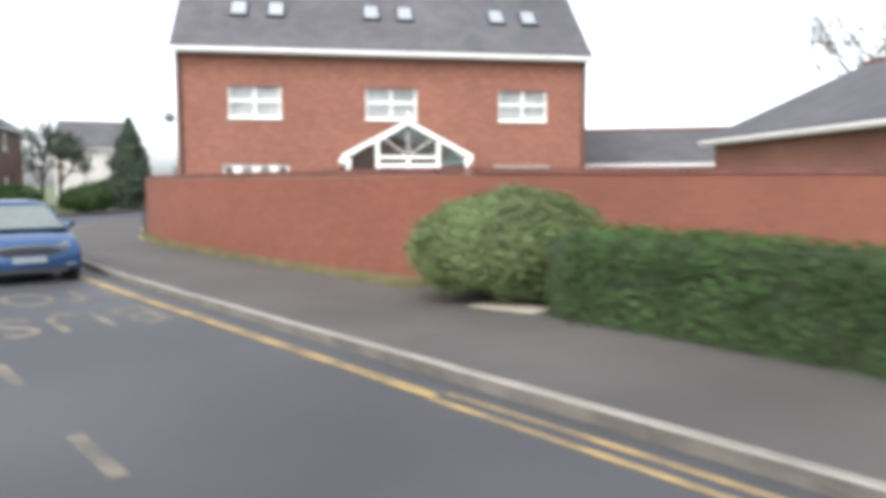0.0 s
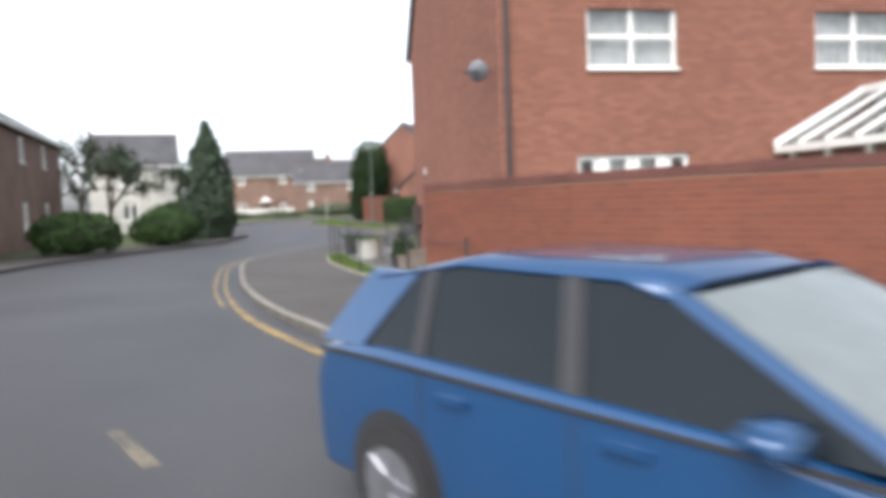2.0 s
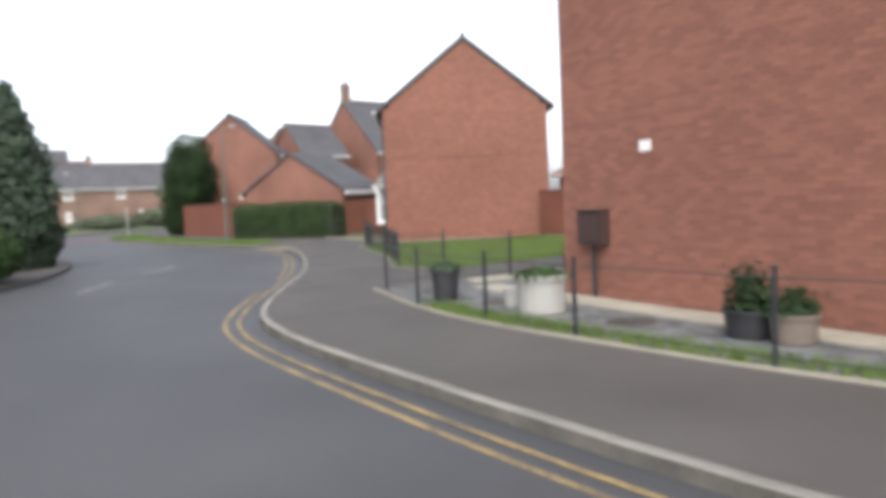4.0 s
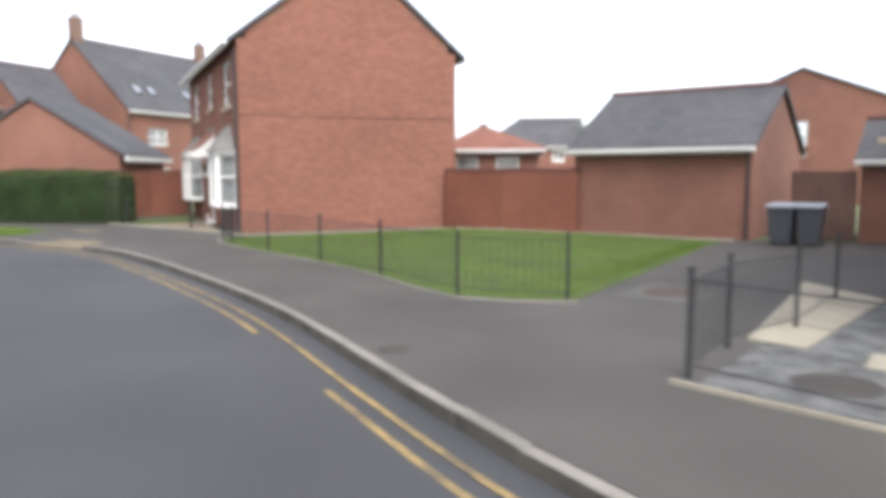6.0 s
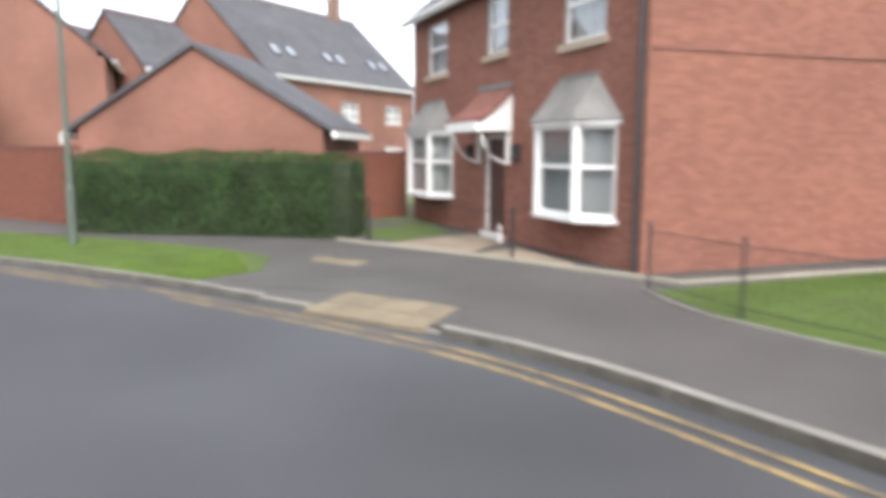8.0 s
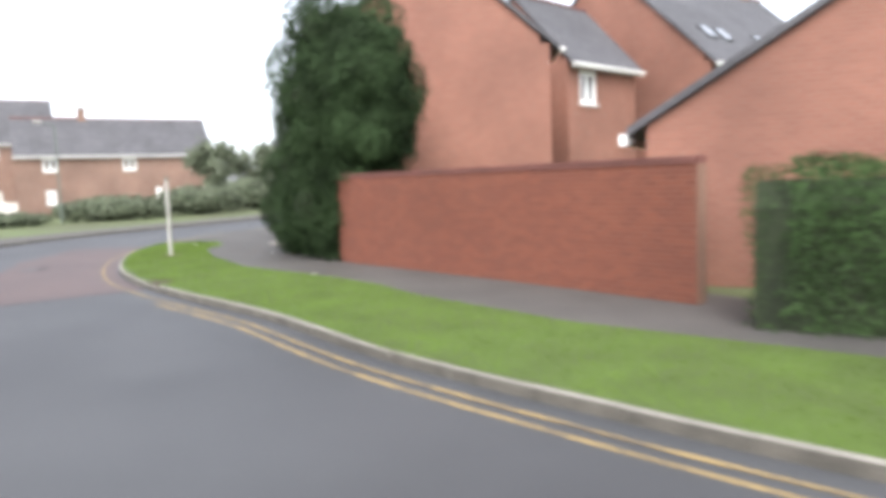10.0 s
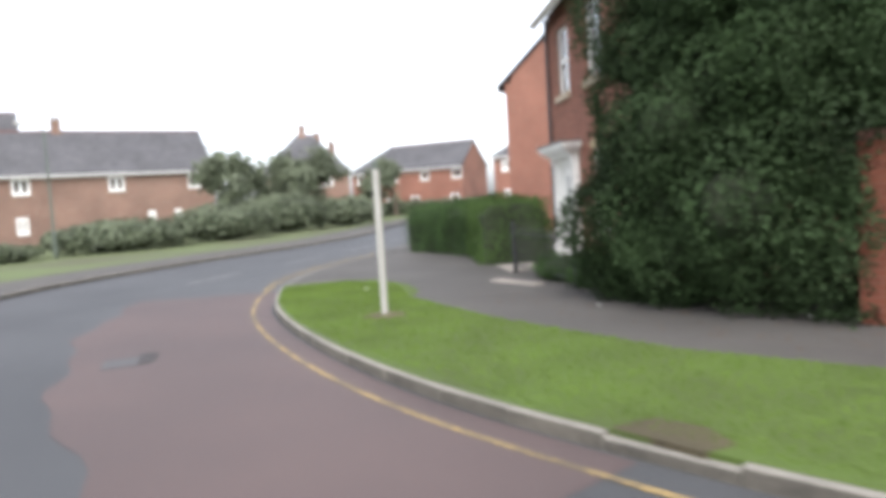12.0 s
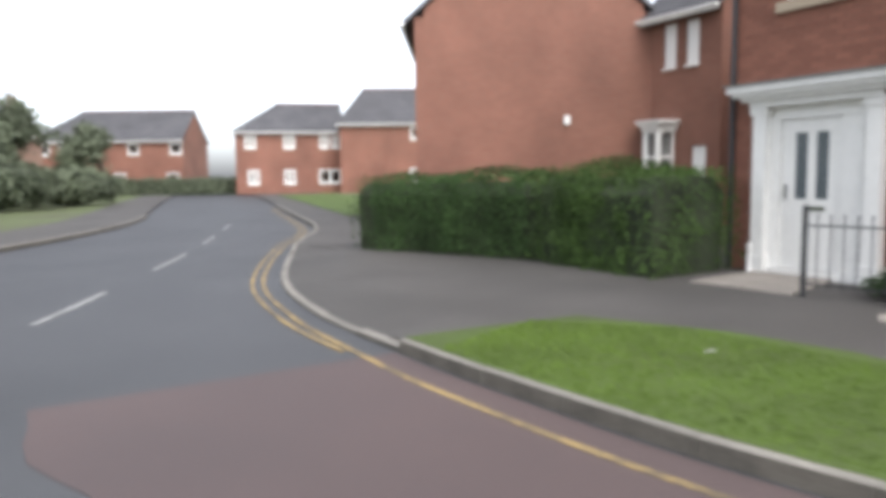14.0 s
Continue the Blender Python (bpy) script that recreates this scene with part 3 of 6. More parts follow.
def skylight(root, x, y, w, ln, eave, k, over_y=0.0):
    """A roof window lying just proud of the front slope, its lower edge at y."""
    z = eave + k * y + 0.18
    bm = bmesh.new()
    dz = ln * k / math.hypot(1, k)
    dy = ln / math.hypot(1, k)
    solid(bm, [(x, y, z), (x + w, y, z), (x + w, y + dy, z + dz), (x, y + dy, z + dz)], (0, -0.05, 0.06))
    fr = part("skylight", bm, BLACK_PLASTIC, root)
    bm = bmesh.new()
    e = 0.07
    solid(bm, [(x + e, y + 0.04, z + 0.04 * k), (x + w - e, y + 0.04, z + 0.04 * k), (x + w - e, y + dy - 0.05, z + dz - 0.05 * k), (x + e, y + dy - 0.05, z + dz - 0.05 * k)], (0, -0.06, 0.072))
    part("pane", bm, SKY_GLASS, fr)


SKY_GLASS = material("skylight_glass", (0.85, 0.87, 0.88), 0.06, 0.03, 2, 5, 0, metal=0.9)


def patio_doors(parent, x0, x1, z0, z1, y=0.06):
    """Paired glazed doors between two side lights, in one white frame, with a handle on each leaf."""
    w, h = x1 - x0, z1 - z0
    spans = [(0.035, 0.15), (0.285, 0.44), (0.56, 0.715), (0.85, 0.965)]
    lights = [(a * w, b * w, 0.12, h - 0.08) for a, b in spans]
    bm = bmesh.new()
    wall_panel(bm, w, h, 0.07, lights)
    bmesh.ops.translate(bm, verts=bm.verts, vec=(x0, y, z0))
    bmesh.ops.remove_doubles(bm, verts=bm.verts, dist=0.0005)
    doors = part("patio_door", bm, PVC, parent, "white framed double garden door with side lights")
    for a, b, c, d in lights:
        bm = bmesh.new()
        box(bm, x0 + a - 0.01, x0 + b + 0.01, y + 0.03, y + 0.038, z0 + c - 0.01, z0 + d + 0.01)
        part("pane", bm, GLASS, doors).visible_shadow = False
    for a in (0.17, 0.495, 0.825):
        bm = bmesh.new()
        box(bm, x0 + a * w, x0 + a * w + 0.012, y - 0.006, y - 0.001, z0 + 0.06, z1 - 0.05)
        part("leaf_joint", bm, DARK_DOOR, doors)
    for a in (0.47, 0.53):
        bm = bmesh.new()
        box(bm, x0 + a * w - 0.012, x0 + a * w + 0.012, y - 0.05, y - 0.001, z0 + 0.95, z0 + 1.15)
        part("handle", bm, CHROME, doors)
    bm = bmesh.new()
    box(bm, x0 + 0.3 * w, x0 + 0.7 * w, y + 0.14, y + 0.15, z1 - 0.55, z1 - 0.03)
    part("blind", bm, NET, doors, "half-drawn pale blind")


def townhouse(name, m, label, laid=""):
    """A wide brick house with rooms in the roof, three windows upstairs and patio doors."""
    w, d, eave, ridge = 13.45, 9.95, 6.03, 10.65
    root = thing(name, m, label, "house")
    up = [(1.56, 3.22), (5.92, 7.6), (10.38, 12.05)]
    dn = [(1.35, 3.42), (10.2, 12.2)]
    holes = [(a, b, 3.73, 4.83) for a, b in up] + [(a, b, 0.15, 2.26) for a, b in dn]
    shell(root, w, d, eave, ridge, holes, laid=laid)
    k = gable_roof(root, w, d, eave, ridge)
    for a, b in up:
        window(root, a, b, 3.73, 4.83)
    for a, b in dn:
        patio_doors(root, a, b, 0.15, 2.26)
        bm = bmesh.new()
        box(bm, a - 0.33, a - 0.23, -0.12, -0.004, 1.86, 1.9)
        lathe(bm, [(0.03, 1.68), (0.055, 1.72), (0.06, 1.86), (0.02, 1.93)], 8, (a - 0.28, -0.085))
        part("wall_lantern", bm, IRON, root, "small dark lantern beside the garden doors")
    for a in (1.55, 2.75, 5.9, 7.05, 10.25, 11.4):
        skylight(root, a, 0.95, 0.6, 0.85, eave, k)
    drainpipe(root, 0.12, -0.06, 5.7)
    drainpipe(root, w - 0.12, -0.06, 5.7)
    return root


DISH_GREY = material("grey_dish_paint", (0.13, 0.138, 0.15), 0.5, 0.1)
a_house = townhouse("detached_house", pose(0, 0, 0), "red brick house with grey tiled roof and six roof windows", "front left")
bm = bmesh.new()
lathe(bm, [(0.02, 0.0), (0.11, 0.024), (0.175, 0.065), (0.18, 0.073)], 18)
dish = part("satellite_dish", bm, DISH_GREY, a_house, "pale satellite dish on a wall arm")
dish.matrix_basis = pose(-0.3, 0.25, 3.73, 75, 0, 162)
bm = bmesh.new()
tube(bm, (0, 0, 0), (0.22, 0, -0.2), 0.018)
part("dish_arm", bm, IRON, dish)
b_house = townhouse("detached_house", pose(17.75, 55.5, 0, 0, 0, 10), "red brick house with six roof windows, seen past other houses")


def conservatory(m):
    """A white-framed garden room with a glazed pitched roof and a gable full of panes."""
    w, d, eave, apex = 3.4, 4.0, 2.3, 3.25
    root = thing("conservatory", m, "white framed glazed conservatory with pitched roof and finial", "conservatory")
    bm = bmesh.new()
    box(bm, 0, w, 0, 0.2, 0, 0.6)
    box(bm, 0, 0.2, 0.2, d, 0, 0.6)
    box(bm, w - 0.2, w, 0.2, d, 0, 0.6)
    part("dwarf_wall", bm, BRICK, root)
    bm = bmesh.new()
    for x in (0, 0.8, 1.65, 2.5, w - 0.1):
        box(bm, x, x + 0.1, 0.05, 0.15, 0.6, eave)
    for y in (1.0, 1.9, 2.8, 3.7):
        box(bm, 0.05, 0.15, y, y + 0.08, 0.6, eave)
        box(bm, w - 0.15, w - 0.05, y, y + 0.08, 0.6, eave)
    box(bm, 0.8, 2.6, 0.04, 0.16, eave - 0.22, eave - 0.12)
    box(bm, -0.1, 0.12, 0.02, 0.18, eave - 0.1, eave + 0.02)
    box(bm, w - 0.12, w + 0.1, 0.02, 0.18, eave - 0.1, eave + 0.02)
    box(bm, -0.1, 0.12, 0.18, d, eave - 0.1, eave + 0.02)
    box(bm, w - 0.12, w + 0.1, 0.18, d, eave - 0.1, eave + 0.02)
    part("frame", bm, PVC, root)
    n = 6
    for s in (0, 1):
        for i in range(n + 1):
            y = 0.02 + (d - 0.1) * i / n
            x0 = -0.12 if s == 0 else w + 0.12
            bm = bmesh.new()
            solid(bm, [(x0, y, eave), (x0, y + 0.07, eave), (w / 2, y + 0.07, apex), (w / 2, y, apex)], (0, 0, 0.13 if i in (0, n) else 0.07))
            part("roof_bar", bm, PVC, root)
    bm = bmesh.new()
    box(bm, w / 2 - 0.08, w / 2 + 0.08, 0, d, apex, apex + 0.12)
    part("ridge_bar", bm, PVC, root)
    for x in (0.8, 2.5):
        bm = bmesh.new()
        box(bm, x, x + 0.1, 0.06, 0.14, eave, eave + (apex - eave) * (1 - abs(x + 0.05 - w / 2) / (w / 2)))
        part("gable_post", bm, PVC, root)
    bm = bmesh.new()
    box(bm, 0.9, 2.5, 0.06, 0.14, eave + 0.02, eave + 0.1)
    part("gable_rail", bm, PVC, root)
    for turn, ln in ((-56, 0.78), (0, 0.66), (56, 0.78)):
        ang = math.radians(90 + turn)
        bm = bmesh.new()
        tube(bm, (w / 2 + 0.12 * math.cos(ang), 0.1, eave + 0.1 + 0.12 * math.sin(ang)), (w / 2 + ln * math.cos(ang), 0.1, eave + 0.1 + ln * math.sin(ang)), 0.014, n=6)
        part("gable_ray", bm, PVC, root)
    bm = bmesh.new()
    for i in range(8):
        a, b = (math.pi * k / 8 for k in (i, i + 1))
        tube(bm, (w / 2 + 0.13 * math.cos(a), 0.1, eave + 0.1 + 0.13 * math.sin(a)), (w / 2 + 0.13 * math.cos(b), 0.1, eave + 0.1 + 0.13 * math.sin(b)), 0.014, n=6)
    part("gable_hub", bm, PVC, root)
    bm = bmesh.new()
    lathe(bm, [(0.07, apex + 0.1), (0.04, apex + 0.17), (0.075, apex + 0.23), (0.02, apex + 0.29), (0.04, apex + 0.33), (0.005, apex + 0.39)], 10, (w / 2, 0.05))
    part("finial", bm, PVC, root)
    for s in (0, 1):
        x0 = 0.0 if s == 0 else w
        for i in range(n):
            y = 0.1 + (d - 0.1) * i / n
            bm = bmesh.new()
            solid(bm, [(x0, y, eave + 0.03), (x0, y + (d - 0.1) / n - 0.08, eave + 0.03), (w / 2, y + (d - 0.1) / n - 0.08, apex + 0.03), (w / 2, y, apex + 0.03)], (0, 0, 0.012))
            part("pane", bm, GARDEN_GLASS, root).visible_shadow = False
    bm = bmesh.new()
    solid(bm, [(0.05, 0.1, 0.6), (w - 0.05, 0.1, 0.6), (w - 0.05, 0.1, eave), (w / 2, 0.1, apex), (0.05, 0.1, eave)], (0, 0.01, 0))
    part("pane", bm, GARDEN_GLASS, root).visible_shadow = False
    for x in (0.1, w - 0.11):
        bm = bmesh.new()
        box(bm, x, x + 0.01, 0.15, d, 0.6, eave - 0.1)
        part("pane", bm, GARDEN_GLASS, root).visible_shadow = False


conservatory(pose(5.15, -4.05, 0))


def plan_pose(corner, along, length):
    """The frame of a house whose right front corner and facade direction away from it are known."""
    u = Vector((math.cos(radians(along)), math.sin(radians(along))))
    o = Vector(corner) + u * length
    return pose(o.x, o.y, 0, 0, 0, along + 180)


BLIND = material("blind_slats", (0.42, 0.42, 0.41), 0.7, 0.1)


def blind(win, x0, x1, z0, z1, y):
    """Closed horizontal slats behind a window."""
    n = int((z1 - z0) / 0.05)
    for k in range(n):
        bm = bmesh.new()
        z = z0 + (z1 - z0) * k / n
        solid(bm, [(x0, y, z), (x0, y + 0.02, z + 0.04), (x0, y + 0.022, z + 0.04), (x0, y + 0.002, z)], (x1 - x0, 0, 0))
        part("blind_slat", bm, BLIND, win)


def bay_window(root, x0, x1, z0=0.9, z1=2.55, out=0.3, blinds=False, hooded=True, splay=0.16, top=3.5):
    """A splayed bay: framed lights on three faces, posts at its corners, and a lead hood or a stepped cornice."""
    plan = [(x0, 0), (x0 + splay, -out), (x1 - splay, -out), (x1, 0)]
    mid = (x0 + x1) / 2
    grown = lambda g, z: [(x + (g if x > mid else -g), y - g if y < 0 else -0.002, z) for x, y in plan]
    bm = bmesh.new()
    solid(bm, grown(0.06, z0 - 0.08), (0, 0, 0.08))
    bay = part("bay", bm, PVC, root, "white framed bay window with a moulded sill")
    bm = bmesh.new()
    solid(bm, grown(0.07, z1), (0, 0, 0.09))
    part("fascia", bm, PVC, bay)
    for (ax, ay), (bx, by) in zip(plan, plan[1:]):
        a, b = Vector((ax, ay)), Vector((bx, by))
        ln = (b - a).length
        wide = ln > 1.0
        holder = window(root, 0, ln, z0, z1, y=0.02, cols=2 if wide and not hooded else 1, transom=0.55, sill=None, bar=0.07, curtain=not blinds)
        if blinds:
            blind(holder, 0.06, ln - 0.06, z0 + 0.05, z1 - 0.05, 0.13)
        holder.matrix_basis = pose(a.x, a.y, 0, 0, 0, math.degrees(math.atan2(b.y - a.y, b.x - a.x)))
    for x, y in plan[1:3]:
        bm = bmesh.new()
        tube(bm, (x, y + 0.03, z0 + 0.002), (x, y + 0.03, z1 - 0.002), 0.085, n=8)
        part("corner_post", bm, PVC, bay)
    if not hooded:
        for i in range(3):
            bm = bmesh.new()
            solid(bm, grown(0.1 + 0.05 * i, z1 + 0.092 + 0.06 * i), (0, 0, 0.058))
            part("cornice_step", bm, PVC, bay)
        return
    half = (x1 - x0) / 2 - splay - 0.05
    bm = bmesh.new()
    low = [bm.verts.new(p) for p in grown(0.12, z1 + 0.092)]
    hi = [bm.verts.new((mid + u, -0.004, top)) for u in (-half, half)]
    bm.faces.new((low[0], low[1], hi[0]))
    bm.faces.new((low[1], low[2], hi[1], hi[0]))
    bm.faces.new((low[2], low[3], hi[1]))
    bm.faces.new((low[0], hi[0], hi[1], low[3]))
    bm.faces.new(low[::-1])
    part("hood", bm, LEAD, bay, "weathered grey lead hood over the bay")
    for k in range(5):
        u = k / 4
        foot = (x0 + splay + (x1 - x0 - 2 * splay) * u, -out - 0.12, z1 + 0.1)
        bm = bmesh.new()
        tube(bm, foot, (mid - half + 2 * half * u, -0.01, top), 0.022, n=6)
        part("lead_roll", bm, LEAD, bay)
    bm = bmesh.new()
    box(bm, mid - half - 0.05, mid + half + 0.05, -0.03, -0.003, top - 0.02, top + 0.06)
    part("flashing", bm, LEAD, bay)


LAID = {}


def corner_house():
    """Brick house with two bays, a door under a pitched canopy, and a plain gable to the lawn."""
    w, d, eave, ridge = 11.1, 7.15, 5.75, 8.6
    m = plan_pose((5.69, 28.9), 62.3, w)
    root = thing("bay_fronted_house", m, "red brick house with two white bay windows and dark door", "house")
    X = lambda s: w - s
    ups = [(X(2.58), X(1.18), 3.9, 5.3), (X(6.0), X(4.9), 4.1, 5.35), (X(9.9), X(8.42), 4.0, 5.36)]
    door = (X(6.03), X(4.95), 0.12, 2.35)
    bays = [(X(3.25), X(0.72)), (X(10.75), X(7.98))]
    holes = [*ups, door] + [(a + 0.12, b - 0.12, 0.82, 2.4) for a, b in bays]
    shell(root, w, d, eave, ridge, holes, laid="front right")
    LAID["corner"] = (root, holes)
    gable_roof(root, w, d, eave, ridge)
    for a, b, z0, z1 in ups:
        window(root, a, b, z0, z1, cols=1, transom=0.5, sill=STONE, bar=0.07)
    bay_window(root, *bays[0], 0.82, 2.4, 0.46, blinds=True, splay=0.6, top=3.26)
    bay_window(root, *bays[1], 0.82, 2.4, 0.46, splay=0.6, top=3.26)
    bm = bmesh.new()
    a, b, z0, z1 = door
    box(bm, a, a + 0.08, 0.05, 0.16, z0, z1)
    box(bm, b - 0.08, b, 0.05, 0.16, z0, z1)
    box(bm, a + 0.08, b - 0.08, 0.05, 0.16, z1 - 0.1, z1)
    box(bm, a, b, -0.1, 0.2, 0.0, z0)
    part("door_frame", bm, PVC, root)
    bm = bmesh.new()
    box(bm, a + 0.085, b - 0.085, 0.09, 0.14, z0 + 0.01, z1 - 0.105)
    for i in (0, 1):
        for zz in (0.35, 1.15):
            x = a + 0.2 + i * 0.37
            box(bm, x, x + 0.28, 0.078, 0.089, z0 + zz, z0 + zz + 0.65)
    door_leaf = part("door", bm, DARK_DOOR, root, "dark panelled front door")
    bm = bmesh.new()
    tube(bm, (b - 0.2, 0.05, 1.15), (b - 0.2, 0.05, 1.3), 0.015)
    part("handle", bm, CHROME, door_leaf)
    bm = bmesh.new()
    c0, c1 = X(6.35), X(4.62)
    cz, ca = 2.58, 3.24
    n, out = 6, 0.82
    sweep = [(-out * (1 - i / n), cz + (ca - cz) * (i / n) ** 1.45) for i in range(n + 1)]
    for (ya, za), (yb, zb) in zip(sweep, sweep[1:]):
        solid(bm, [(c0 - 0.05, ya, za), (c1 + 0.05, ya, za), (c1 + 0.05, yb, zb), (c0 - 0.05, yb, zb)], (0, 0, 0.07))
    can = part("canopy", bm, ROOF_RED, root, "red tiled door canopy with a swept slope")
    bm = bmesh.new()
    box(bm, c0, c1, -out - 0.04, -out, cz - 0.2, cz - 0.004)
    for x in (c0, c1 - 0.04):
        for (ya, za), (yb, zb) in zip(sweep, sweep[1:]):
            solid(bm, [(x, ya, cz - 0.2), (x, yb, cz - 0.2), (x, yb, zb - 0.004), (x, ya, za - 0.004)], (0.04, 0, 0))
    part("fascia", bm, PVC, can, "white painted canopy fascia and cheeks")
    bm = bmesh.new()
    box(bm, c0, c1, -0.03, -0.003, ca + 0.08, ca + 0.2)
    part("flashing", bm, LEAD, can)
    for x in (c0 + 0.06, c1 - 0.14):
        bm = bmesh.new()
        box(bm, x, x + 0.08, -0.09, -0.002, cz - 0.85, cz - 0.202)
        n = 6
        arc = [(x, -0.7 * math.sin(i / n * math.pi / 2), cz - 0.85 + 0.62 * (1 - math.cos(i / n * math.pi / 2))) for i in range(n + 1)]
        low = [(px, py + 0.06, pz - 0.07) for px, py, pz in arc]
        for i in range(n):
            solid(bm, [arc[i], arc[i + 1], low[i + 1], low[i]], (0.08, 0, 0))
        part("bracket", bm, PVC, can)
    drainpipe(root, w - 0.1, -0.06, 5.4)
    for x in (X(6.75), X(4.3)):
        bm = bmesh.new()
        box(bm, x - 0.09, x + 0.09, -0.16, -0.004, 1.75, 2.1)
        part("wall_lantern", bm, IRON, root)
    flat = m.inverted()
    along, out = Vector((0.885, -0.465, 0)), Vector((-0.465, -0.885, 0))
    corner = Vector((5.69, 28.9, 0))
    at = lambda u, z, o: flat @ (corner + along * u + out * o + Vector((0, 0, z)))
    bm = bmesh.new()
    tube(bm, at(0.02, 3.53, 0.022), at(3.6, 3.555, 0.022), 0.008, n=6)
    tube(bm, at(3.6, 3.555, 0.022), at(7.1, 3.6, 0.022), 0.008, n=6)
    part("wall_cable", bm, BOX_BROWN, root, "thin brown cable clipped across the gable")
    for u in (0.9, 2.3, 3.7, 5.1, 6.5):
        bm = bmesh.new()
        p = at(u, 3.53 + 0.0098 * u, 0.014)
        tube(bm, p + Vector((0, 0, -0.025)), p + Vector((0, 0, 0.025)), 0.013, n=6)
        part("cable_clip", bm, BOX_BROWN, root)
    return root


corner_house()


def door_house():
    """Brick house close to the green: white pillared door, sash windows with stone sills."""
    w, d, eave, ridge = 5.6, 6.8, 5.7, 8.6
    o = Vector((4.19, 59.64)) + Vector((0.485, 0.875)) * 2.45
    root = thing("pillared_door_house", pose(o.x, o.y, 0, 0, 0, 241), "red brick house with white pillared doorway and sash windows", "house")
    door = (0.7, 2.1, 0.1, 2.25)
    holes = [door, (3.24, 4.24, 0.8, 2.4), (0.83, 1.78, 3.72, 5.15), (3.12, 4.12, 3.72, 5.15)]
    shell(root, w, d, eave, ridge, holes, laid="front")
    LAID["door"] = (root, holes)
    gable_roof(root, w, d, eave, ridge)
    win = window(root, 3.24, 4.24, 0.8, 2.4, cols=1, transom=0.52, sill=STONE, head=BUFF_STONE, bar=0.07, curtain=False)
    blind(win, 3.32, 4.16, 0.88, 1.6, 0.2)
    window(root, 0.83, 1.78, 3.72, 5.15, cols=1, transom=0.5, sill=STONE, bar=0.07)
    window(root, 3.12, 4.12, 3.72, 5.15, cols=1, transom=0.5, sill=STONE, bar=0.07)
    for i, x in enumerate((0.49, 2.1)):
        bm = bmesh.new()
        box(bm, x, x + 0.2, -0.14, 0.12, 0.25, 2.22)
        box(bm, x - 0.03, x + 0.23, -0.17, -0.002, 0.0, 0.25)
        box(bm, x - 0.03, x + 0.23, -0.17, -0.002, 2.22, 2.318)
        part("pilaster", bm, PVC, root, "white pilaster of the door surround")
    bm = bmesh.new()
    for i, (e, z) in enumerate(((0.0, 2.32), (0.08, 2.4), (0.16, 2.46), (0.22, 2.52))):
        box(bm, 0.47 - e, 2.32 + e, -0.2 - e, -0.002, z, z + (0.09 if i == 3 else 0.078))
    sur = part("cornice", bm, PVC, root, "white moulded cornice over the door")
    bm = bmesh.new()
    box(bm, 0.21, 2.58, -0.46, -0.002, 2.612, 2.64)
    part("lead_cap", bm, LEAD, sur)
    a, b, z0, z1 = door
    bm = bmesh.new()
    box(bm, a - 0.008, a + 0.14, -0.02, 0.14, z0, z1)
    box(bm, a + 0.14, b, -0.02, 0.14, z1 - 0.11, z1)
    box(bm, a - 0.008, b, -0.022, -0.004, z1 + 0.002, 2.318)
    box(bm, a, b, -0.1, 0.2, 0.0, z0)
    fr = part("door_frame", bm, PVC, root)
    bm = bmesh.new()
    box(bm, a + 1.03, b, -0.02, 0.14, z0 + 0.002, z1 - 0.112)
    for lo, hi in ((0.2, 0.85), (1.0, 1.9)):
        box(bm, a + 1.1, b - 0.07, -0.032, -0.022, z0 + lo, z0 + hi)
    part("side_panel", bm, PVC, fr, "white panelled side of the doorway")
    bm = bmesh.new()
    wall_panel(bm, 0.88, 2.03, 0.05, [(0.2, 0.38, 0.95, 1.85), (0.5, 0.68, 0.95, 1.85)])
    for i in (0.12, 0.48):
        box(bm, i, i + 0.28, -0.012, -0.002, 0.15, 0.75)
    leaf = part("door", bm, PVC, root, "white panelled door with two tall panes")
    leaf.matrix_basis = pose(a + 0.145, 0.03, z0 + 0.002)
    for i in (0.2, 0.5):
        bm = bmesh.new()
        box(bm, i, i + 0.18, 0.015, 0.025, 0.95, 1.85)
        part("pane", bm, DOOR_GLASS, leaf)
    bm = bmesh.new()
    box(bm, 0.38, 0.66, -0.02, -0.002, 0.8, 0.86)
    part("letterbox", bm, CHROME, leaf)
    bm = bmesh.new()
    box(bm, 0.08, 0.11, -0.05, -0.002, 0.95, 1.15)
    part("handle", bm, CHROME, leaf)
    drainpipe(root, 0.08, -0.06, 5.6)


BUFF_STONE = material("buff_stone", (0.42, 0.33, 0.2), 0.85, 0.15, 6, 40, 0.2)
DOOR_GLASS = material("obscure_door_glass", (0.12, 0.14, 0.15), 0.15, 0.1, 6, 20, 0.2)
door_house()


